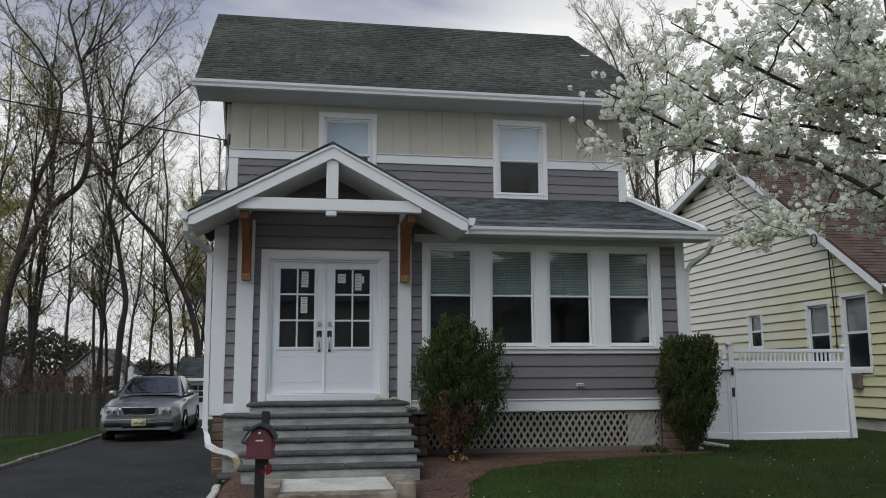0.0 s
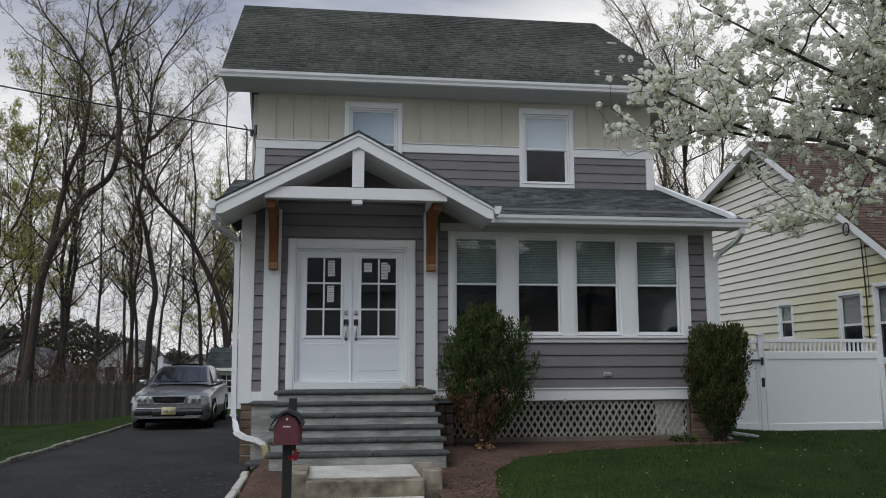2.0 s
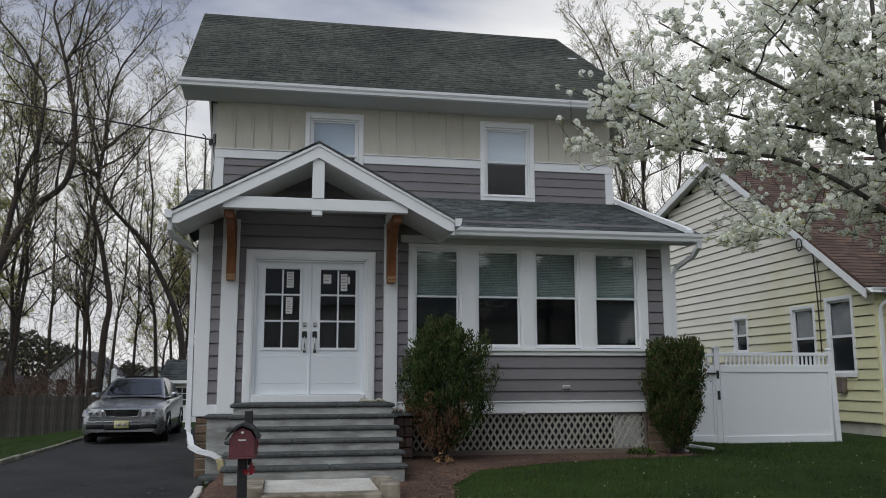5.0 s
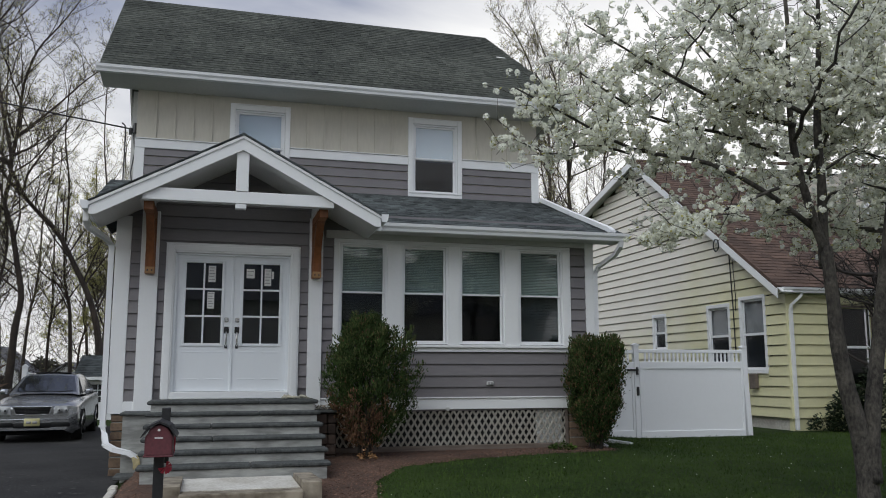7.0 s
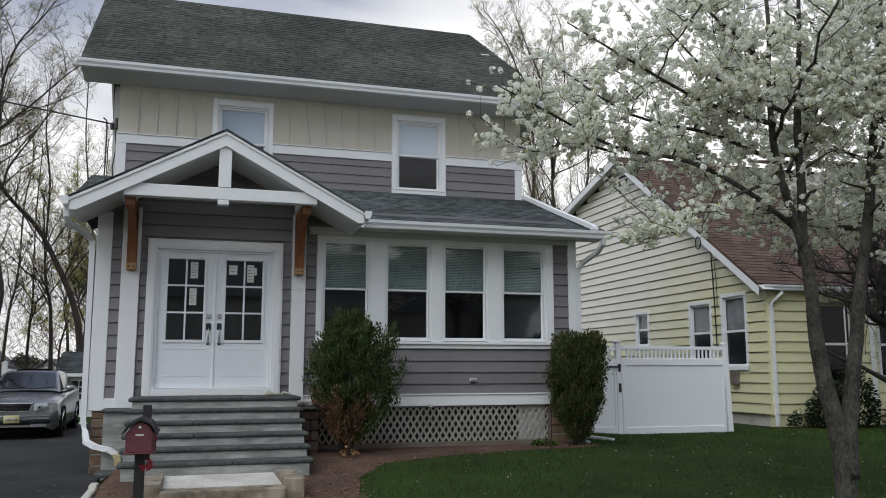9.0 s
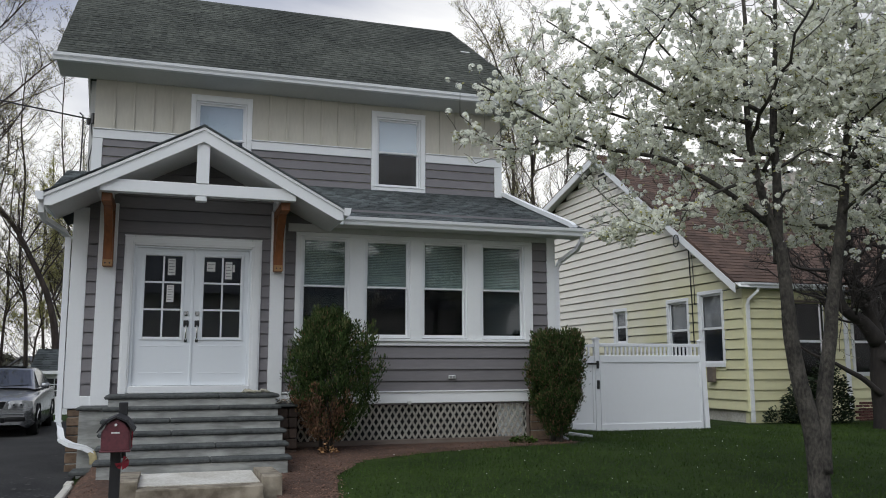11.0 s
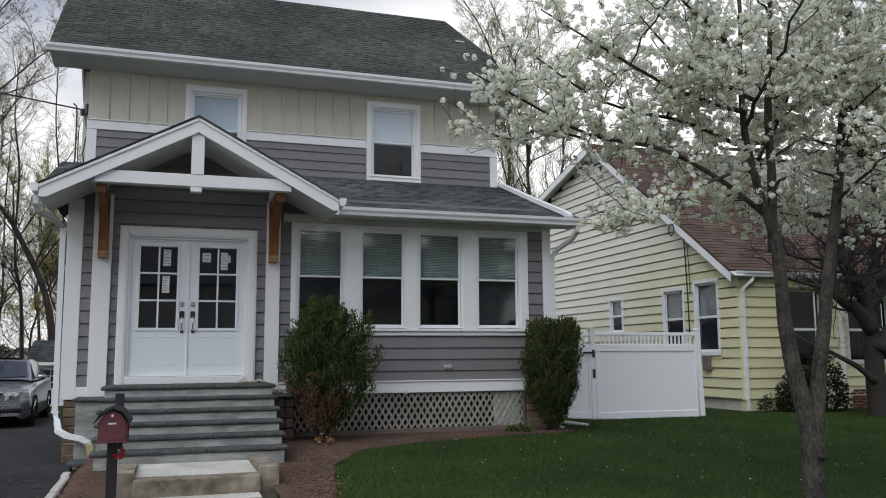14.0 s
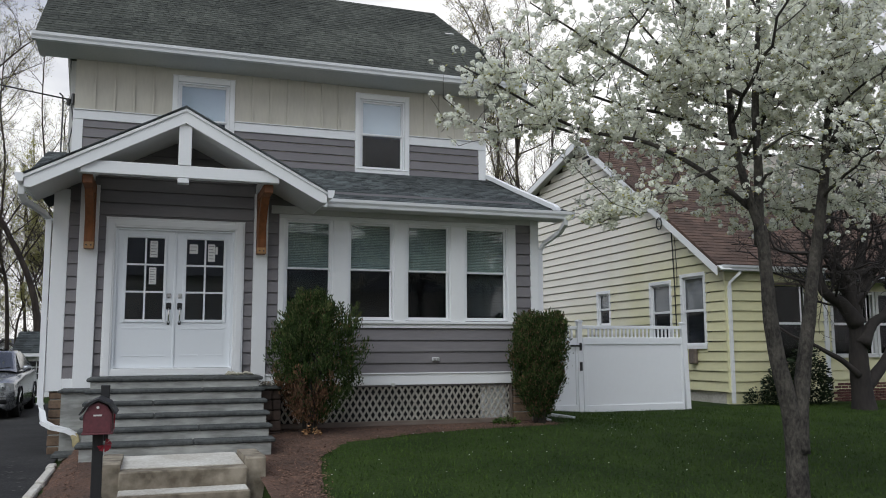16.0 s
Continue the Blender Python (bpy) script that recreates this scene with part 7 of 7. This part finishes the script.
low_plant(6.72, -0.32, 0.24, 0.20, 0.16, 260, 4, GRASS, "low fresh green plant in the bed")
low_plant(15.30, NY - 0.6, 0.15, 0.50, 1.25, 1700, 6, SHRUB_LEAF, "dark leafy shrub against the yellow house")
low_plant(15.85, NY - 0.7, 0.15, 0.50, 1.75, 2500, 9, SHRUB_LEAF, "tall dark leafy shrub under the front window")
low_plant(14.75, NY - 0.35, 0.15, 0.32, 0.45, 400, 8, SHRUB_LEAF, "small dark plant by the foundation")
bulbs = low_plant(3.49, -1.0, 0.26, 0.11, 0.16, 90, 12, CEDAR_END, "tan dry flower heads below the shrub")


# ---- flowering pear tree ----
TX, TY, TZ = 7.50, -5.85, -0.10
pear = thing("flowering_tree", (TX, TY, TZ), "white-blossomed pear tree with two dark stems", "tree")
rnd = random.Random(61)
wood, fine_wood = S(), S()
spurs = []      # places of blossom
nodes = []      # points from which further branches may spring, with their radius


def stem(pts, r0, r1):
    """A stem through the points, smoothed; returns its points and radii."""
    out = []
    for i in range(len(pts) - 1):
        for k in range(4):
            f = k / 4
            p0, p1, p2, p3 = (Vector(pts[max(0, min(len(pts) - 1, i + j))]) for j in (-1, 0, 1, 2))
            out.append(0.5 * ((2 * p1) + (p2 - p0) * f + (2 * p0 - 5 * p1 + 4 * p2 - p3) * f * f + (3 * p1 - p0 - 3 * p2 + p3) * f ** 3))
    out.append(Vector(pts[-1]))
    n = len(out) - 1
    radii = [(r0 + (r1 - r0) * i / n) * (1 + 0.07 * noise.noise((i * 0.7, r0 * 9, 0))) for i in range(n + 1)]
    wood.tube(out, radii, 12)
    return out, radii


def stem_at(dy, r0, r1, *xz):
    """A stem or limb in a plane of depth dy from the foot of the tree."""
    return stem([(TX + x, TY + dy + 0.004 * i, z) for i, (x, z) in enumerate(xz)], r0, r1)


left_pts, left_r = stem_at(0, 0.118, 0.058, (-0.01, -0.35), (-0.01, 0.1), (-0.01, 0.45), (-0.04, 0.78), (-0.10, 1.05), (-0.17, 1.34), (-0.23, 1.77), (-0.24, 2.11), (-0.28, 2.69))
left_top = stem_at(0.04, 0.050, 0.014, (-0.27, 2.6), (-0.40, 2.98), (-0.55, 3.56), (-0.58, 3.92), (-0.58, 4.46), (-0.54, 5.08), (-0.62, 6.6))
mid_top = stem_at(0.1, 0.054, 0.014, (-0.26, 2.5), (-0.22, 3.31), (-0.22, 3.92), (-0.16, 4.55), (-0.11, 5.06), (-0.02, 6.8))
right_pts, right_r = stem_at(-0.03, 0.088, 0.020, (0.02, 0.40), (0.035, 0.75), (0.09, 1.12), (0.15, 1.42), (0.23, 1.77), (0.29, 2.12), (0.40, 2.59), (0.52, 3.14), (0.59, 3.57), (0.66, 3.95), (0.74, 4.40), (0.82, 4.85), (0.88, 5.25), (1.0, 6.9))
for pts, radii in ((left_pts, left_r), left_top, mid_top, (right_pts, right_r)):
    nodes += [(p, r) for p, r in zip(pts, radii) if p.z > 2.6]
limb_line = []
for limb in (stem_at(0.08, 0.030, 0.006, (-0.33, 2.85), (-0.87, 3.20), (-1.53, 3.47), (-2.34, 3.56), (-3.02, 3.84), (-3.53, 4.06)),
             stem_at(0.20, 0.024, 0.006, (-0.56, 3.62), (-1.18, 3.81), (-2.10, 3.94), (-2.87, 4.35)),
             stem_at(0.0, 0.025, 0.006, (-0.58, 3.90), (-1.37, 4.06), (-2.13, 4.38), (-2.85, 4.72)),
             stem_at(-0.15, 0.024, 0.006, (-0.58, 3.98), (-0.96, 4.13), (-1.41, 4.30), (-1.9, 4.75)),
             stem_at(0.15, 0.026, 0.006, (-0.57, 4.50), (-0.72, 4.78), (-1.13, 5.06), (-1.7, 5.6)),
             stem_at(-0.1, 0.018, 0.004, (-0.90, 3.22), (-1.30, 3.06), (-1.75, 2.86), (-2.20, 2.62)),
             stem_at(0.25, 0.014, 0.004, (-2.30, 3.56), (-2.75, 3.62), (-3.10, 3.50), (-3.52, 3.63)),
             stem_at(-0.1, 0.036, 0.009, (0.60, 3.62), (0.90, 4.14), (1.11, 4.32), (1.38, 4.38), (2.3, 4.6)),
             stem_at(0.05, 0.034, 0.008, (0.76, 4.45), (1.12, 4.94), (1.43, 5.24), (2.1, 5.9)),
             stem_at(0.1, 0.026, 0.007, (0.60, 3.55), (1.2, 3.62), (1.9, 3.75), (2.7, 4.2)),
             stem_at(0.3, 0.022, 0.006, (-0.22, 3.5), (0.05, 3.9), (0.25, 4.3), (0.35, 4.9)),
             stem_at(-0.3, 0.022, 0.006, (0.62, 3.7), (0.35, 4.2), (0.15, 4.7), (0.1, 5.2))):
    nodes += list(zip(*limb))[2:]
    limb_line += [p for p in limb[0][3:] if p.z < 5.6]
    for p, q in zip(limb[0][3:], limb[0][4:]):
        for _ in range(max(2, int((q - p).length / 0.045))):
            spurs.append((p.lerp(q, rnd.random()) + Vector((rnd.gauss(0, 0.05), rnd.gauss(0, 0.05), rnd.gauss(0.02, 0.05))), 0.01))


def branch_to(target, r_most, r_end, sag, level):
    """A branch from the best lower node out to the target, a little bowed and crooked."""
    have = np.array([(q.x, q.y, q.z, r) for q, r in nodes])
    off = np.array(target) - have[:, :3]
    far = np.linalg.norm(off, axis=1)
    cost = far * np.where(off[:, 2] < (0.50 if level == 0 else 0.15) * far, 1.9, 1.0) + np.where(have[:, 3] > r_end, 0, 1e6)
    p0, r0 = nodes[int(np.argmin(cost))]
    r0 = min(r_most, r0 * 0.62)
    n = max(3, int((target - p0).length / 0.16))
    mid = p0.lerp(target, 0.5) + Vector((rnd.gauss(0, 0.06), rnd.gauss(0, 0.06), sag)) * (target - p0).length
    pts = []
    for i in range(n + 1):
        f = i / n
        q = p0 * (1 - f) ** 2 + mid * 2 * f * (1 - f) + target * f * f
        if 0 < i < n:
            q = q + Vector((rnd.gauss(0, 0.016), rnd.gauss(0, 0.016), rnd.gauss(0, 0.016)))
        pts.append(q)
    radii = [r0 + (r_end - r0) * i / n for i in range(n + 1)]
    (wood if level == 0 else fine_wood).tube(pts, radii, (8, 5, 4)[min(level, 2)], level == 0)
    nodes.extend(zip(pts[1:], radii[1:]))
    first = 0.45 if level == 0 else 0.1
    for i in range(1, n + 1):
        if i / n > first:
            spurs.append((pts[i], radii[i]))
            if level:
                spurs.append((pts[i].lerp(pts[i - 1], rnd.random()), radii[i]))
    return pts


def crown_top(x):
    return 4.75 + 1.0 * (x + 2.85) if x < -1.0 else 7.0


def crown_point(k):
    """A point of the uneven crown: most lie along the great limbs, the rest round the stems."""
    while True:
        if rnd.random() < 0.48:
            p = rnd.choice(limb_line) + Vector((rnd.gauss(0, 0.17), rnd.gauss(0, 0.30), rnd.gauss(0.05, 0.16)))
            x, y, z = p.x - TX, p.y - TY, p.z
        else:
            x, y, z = rnd.triangular(-1.7, 3.3, 0.5), rnd.uniform(-1.5, 2.2), 2.8 + 4.0 * rnd.random() ** 1.25
        low = 2.85 + 0.45 * math.exp(-(x / 0.5) ** 2) * (1 if y < 0.3 else 0.4) - 0.25 * math.exp(-((x + 2.1) / 0.3) ** 2) + 0.12 * noise.noise((x * 1.4, y * 0.9, 2.0))
        if x < -2.2 and rnd.random() < 0.25 + 0.45 * min(1, (-2.2 - x) / 1.0):
            continue
        if x < -2.5:
            low = 3.38
        hole = noise.noise((x * 0.95 + 4.0, y * 0.8, z * 1.1))
        if low < z < crown_top(x) and (x / 3.6) ** 2 < 1.05 and hole > (-0.22 if x < -0.9 else -0.42):
            return Vector((TX + x, TY + y, z))


# long limbs first, then branches, then fine twigs, each from the nearest wood
limbs = [Vector((TX + a, TY + b, c)) for a, b, c in ((-2.1, 1.5, 4.5), (-2.0, -0.9, 4.6), (-1.0, 1.8, 4.5), (-0.9, -1.3, 4.6), (-1.0, 0.4, 6.2), (2.4, -1.1, 4.9), (2.1, 1.6, 4.8),
                                                     (2.8, 0.9, 5.4), (0.9, 2.0, 4.7), (1.2, -1.4, 4.8), (1.5, 0.4, 6.4), (0.2, 0.6, 6.7), (-0.3, 1.5, 3.7), (1.6, 1.0, 3.7))]
for t in limbs:
    branch_to(t, 0.027, 0.009, -0.02, 0)
for t in sorted((crown_point(k) for k in range(460)), key=lambda v: (v - Vector((TX + 0.1, TY, v.z * 0.7 + 1.0))).length):
    branch_to(t, 0.020, 0.0055, 0.06, 1)
for t in sorted((crown_point(k) for k in range(2300)), key=lambda v: (v - Vector((TX + 0.1, TY, v.z * 0.7 + 1.0))).length):
    branch_to(t, 0.008, 0.0032, 0.04, 2)
for p, r in [nodes[k] for k in range(0, len(nodes), 5)]:
    if p.z > 3.0 and r < 0.03:
        q = p + Vector((rnd.gauss(0, 0.12), rnd.gauss(0, 0.12), rnd.gauss(0.05, 0.10)))
        fine_wood.tube([p, p.lerp(q, 0.5) + Vector((0, 0, 0.015)), q], [0.004, 0.003, 0.0022], 3, False)
        spurs.append((q, 0.002))
part("trunk", wood, BARK, pear, smooth=True)
part("twig_mass", fine_wood, BARK, pear)["kind"] = "stuff"

# blossom clusters: rounded heads of small five-petalled flowers
flower_v, flower_f, leaf_s = [], [], S()
for p, r in spurs:
    if rnd.random() < (0.28 if p.z < 5.4 else 0.75) or p.z < 2.5 or r > 0.016:
        continue
    c = p + Vector((rnd.gauss(0, 0.03), rnd.gauss(0, 0.03), rnd.gauss(0.015, 0.03)))
    rad = rnd.uniform(0.024, 0.040)
    for _ in range(rnd.randint(15, 22)):
        nrm = Vector((rnd.gauss(0, 1), rnd.gauss(0, 1), rnd.gauss(0.25, 1))).normalized()
        q = c + nrm * rad * (0.45 + 0.55 * rnd.random() ** 0.5)
        u = nrm.orthogonal().normalized()
        w = nrm.cross(u)
        s0, a0, k = rnd.uniform(0.012, 0.016), rnd.uniform(0, 1.2), len(flower_v)
        flower_v.append(tuple(q - nrm * s0 * 0.35))
        for j in range(5):
            a = a0 + 2 * math.pi * j / 5
            flower_v.append(tuple(q + s0 * (math.cos(a) * u + math.sin(a) * w)))
        flower_f.extend((k, k + 1 + j, k + 1 + (j + 1) % 5) for j in range(5))
    for _ in range(rnd.randint(1, 3)):
        d = Vector((rnd.gauss(0, 1), rnd.gauss(0, 1), rnd.gauss(0, 1))).normalized()
        u = d.orthogonal().normalized()
        q = c + d * rad * 0.8
        ln = rnd.uniform(0.025, 0.05)
        leaf_s.add([q, q + d * ln * 0.5 + u * ln * 0.25, q + d * ln, q + d * ln * 0.5 - u * ln * 0.25], [(0, 1, 2, 3)])
me = stuff_mesh("blossom", [(x - TX, y - TY, z - TZ) for x, y, z in flower_v], flower_f, BLOSSOM)
bl = new("blossom", me)
bl.parent = pear
bl["kind"], bl["label"] = "stuff", "clusters of white pear blossom"
part("young_leaves", leaf_s, YOUNG_LEAF, pear)["kind"] = "stuff"

# dark crooked tree in front of the yellow house
dark_tree = bare_tree(77, (15.83, 1.5, 0.02), "dark crooked leafless tree before the yellow house", [
    (at(1.5, (15.88, -0.1), (15.83, 0.6), (15.78, 1.25), (15.76, 1.75), (15.75, 2.25), (15.7, 2.8), (16.03, 3.45), (16.18, 4.2), (16.08, 4.9), (16.33, 5.8)), 0.30, 0.04),
    (at(1.45, (15.75, 1.95), (15.38, 2.38), (14.9, 2.63), (14.75, 3.17), (15.03, 3.8), (15.18, 4.45), (15.08, 5.3)), 0.20, 0.03),
    (at(1.42, (15.68, 0.85), (15.28, 1.16), (14.85, 1.35), (14.43, 1.53), (13.93, 1.7), (13.53, 1.95)), 0.085, 0.02),
    (at(1.5, (15.73, 2.75), (15.26, 3.33), (14.77, 3.47), (14.16, 3.45), (13.68, 3.55), (13.58, 4.0)), 0.09, 0.015),
    (at(1.55, (15.75, 2.3), (16.23, 2.95), (16.7, 3.47), (16.98, 4.2), (16.83, 5.0)), 0.19, 0.03),
    (at(1.5, (15.78, 0.5), (16.23, 0.85), (16.63, 1.3), (16.93, 2.0), (16.73, 2.9)), 0.20, 0.06),
    (at(1.35, (15.76, 1.5), (16.08, 1.95), (16.48, 2.2), (16.83, 2.7), (17.33, 3.0)), 0.17, 0.05),
    (at(1.6, (15.73, 2.6), (15.43, 3.1), (15.48, 3.7), (15.28, 4.3), (15.53, 5.2)), 0.14, 0.03),
    (at(1.4, (15.78, 3.0), (16.33, 3.2), (16.63, 3.0), (17.23, 3.5)), 0.09, 0.03)], bare_to=2.2, spread=0.62, limbs=3.6, name="crooked_tree", wander=0.22, bark=BARK_DARK, reach=0.62)

# ---- service wire ----
wire = thing("service_wire", (-0.3, 3.0, 5.6), "black overhead service wire with a wall mast", "wire")
wp = []
for k in range(17):
    f = k / 16
    wp.append((-0.16 - 18 * f, 2.55, 5.74 + 3.4 * f - 0.9 * f * (1 - f)))
part("wire", S().tube(wp, 0.014, 6), BLACK_PAINT, wire)
part("mast_head", S().tube([(-0.26, 2.58, 4.6), (-0.26, 2.58, 5.66), (-0.27, 2.56, 5.80), (-0.32, 2.54, 5.84)], 0.013, 8).tube([(-0.10, 2.52, 5.84), (-0.10, 2.52, 5.66)], [0.03, 0.045], 8).tube([(-0.17, 2.50, 5.74), (-0.17, 2.50, 5.62)], [0.035, 0.028], 8).tube([(-0.12, 2.5, 5.66), (-0.08, 2.48, 5.3), (-0.13, 2.48, 4.95), (-0.09, 2.5, 4.6)], 0.010, 6), BLACK_METAL, wire)

# ---- lawn blades ----
blades = random.Random(90)
gv, gf = [], []


def in_bed(x, y):
    if x < 2.95 or (y > -0.55 and x < 7.6):
        return True
    for k in range(25):
        bx, by = bed_edge(k / 24)
        if x < bx + 0.02 and y > by - 0.02:
            return True
    return False


bed_cache = {}
made = 0
while made < 90000:
    x, y = blades.uniform(2.6, 17.5), -7.8 + 11.2 * blades.random() ** 1.0
    key = (round(x, 1), round(y, 1))
    if key not in bed_cache:
        bed_cache[key] = in_bed(x, y)
    if bed_cache[key] or (x > 14.0 and y > 3.2) or (y > 2.9 and 8.4 < x < 12.6 and y < 3.1):
        made += 1 if blades.random() < 0.3 else 0
        continue
    z, h, a, w = ground_z(x, y) - 0.005, blades.uniform(0.025, 0.055), blades.uniform(0, 6.28), blades.uniform(0.0035, 0.007)
    lx, ly = blades.gauss(0, 0.02), blades.gauss(0, 0.02)
    k = len(gv)
    gv += [(x - w * math.cos(a), y - w * math.sin(a), z), (x + w * math.cos(a), y + w * math.sin(a), z), (x + lx, y + ly, z + h)]
    gf.append((k, k + 1, k + 2))
    made += 1
for _ in range(26000):
    x, y = blades.uniform(-10, -3.40), blades.uniform(-4, 11.5)
    z, h, a, w = ground_z(x, y) - 0.005, blades.uniform(0.02, 0.045), blades.uniform(0, 6.28), blades.uniform(0.004, 0.007)
    k = len(gv)
    gv += [(x - w * math.cos(a), y - w * math.sin(a), z), (x + w * math.cos(a), y + w * math.sin(a), z), (x + blades.gauss(0, 0.02), y, z + h)]
    gf.append((k, k + 1, k + 2))
grass = new("grass", stuff_mesh("grass", gv, gf, GRASS))
tagged(grass, "short dark green lawn grass", "grass", kind="stuff")
petals = S()
for _ in range(260):
    x, y, a = blades.uniform(3.2, 13), blades.uniform(-7, 2.5), blades.uniform(0, 6.28)
    if in_bed(x, y):
        continue
    z, d = ground_z(x, y) + 0.045, blades.uniform(0.006, 0.014)
    petals.add([(x + d * math.cos(a + j * 2.1), y + d * math.sin(a + j * 2.1), z + 0.004 * j) for j in range(3)], [(0, 1, 2)])
solid("fallen_petals", petals, BLOSSOM, "white petals fallen on the lawn", "petals", kind="stuff")

# ---- added behind the camera: unseen trees and houses for the window reflections ----
for x, y, turn, sc in ((9.5, -33, 70, 1.0), (-4.0, -31, 200, 0.95), (3.0, -46, 20, 1.2), (17.0, -35, 310, 0.9)):
    put_tree(treeE, x, y, -0.2, turn, sc)
rnd = random.Random(71)
far_brick = material("far_tan_siding", (0.62, 0.60, 0.56), 0.8, 0.15, 3, 0.4, 0.0)
# unseen houses, placed to keep bright sky out of the lower panes
for x, w, h, pk in ((-13, 9, 5.2, 3.4), (5.0, 13, 5.6, 3.2), (17, 9, 5.0, 3.6), (31, 9, 5.4, 3.2)):
    fh = thing("street_house", (x, -36, -0.1), "unseen plain house added to darken window reflections", "house", "street houses")
    part("wall", S().box(x - w / 2, x + w / 2, -44, -36, -0.2, h), far_brick, fh)
    part("roof", S().prism([(-45, h - 0.1), (-35.4, h - 0.1), (-40.2, h + pk)], "x", x - w / 2 - 0.4, x + w / 2 + 0.4), far_roof, fh)
    for k in range(3):
        wx = x - w / 3 + k * w / 3
        part("window", S().box(wx - 0.5, wx + 0.5, -36.05, -35.95, 1.2, 2.7), DARK, fh)
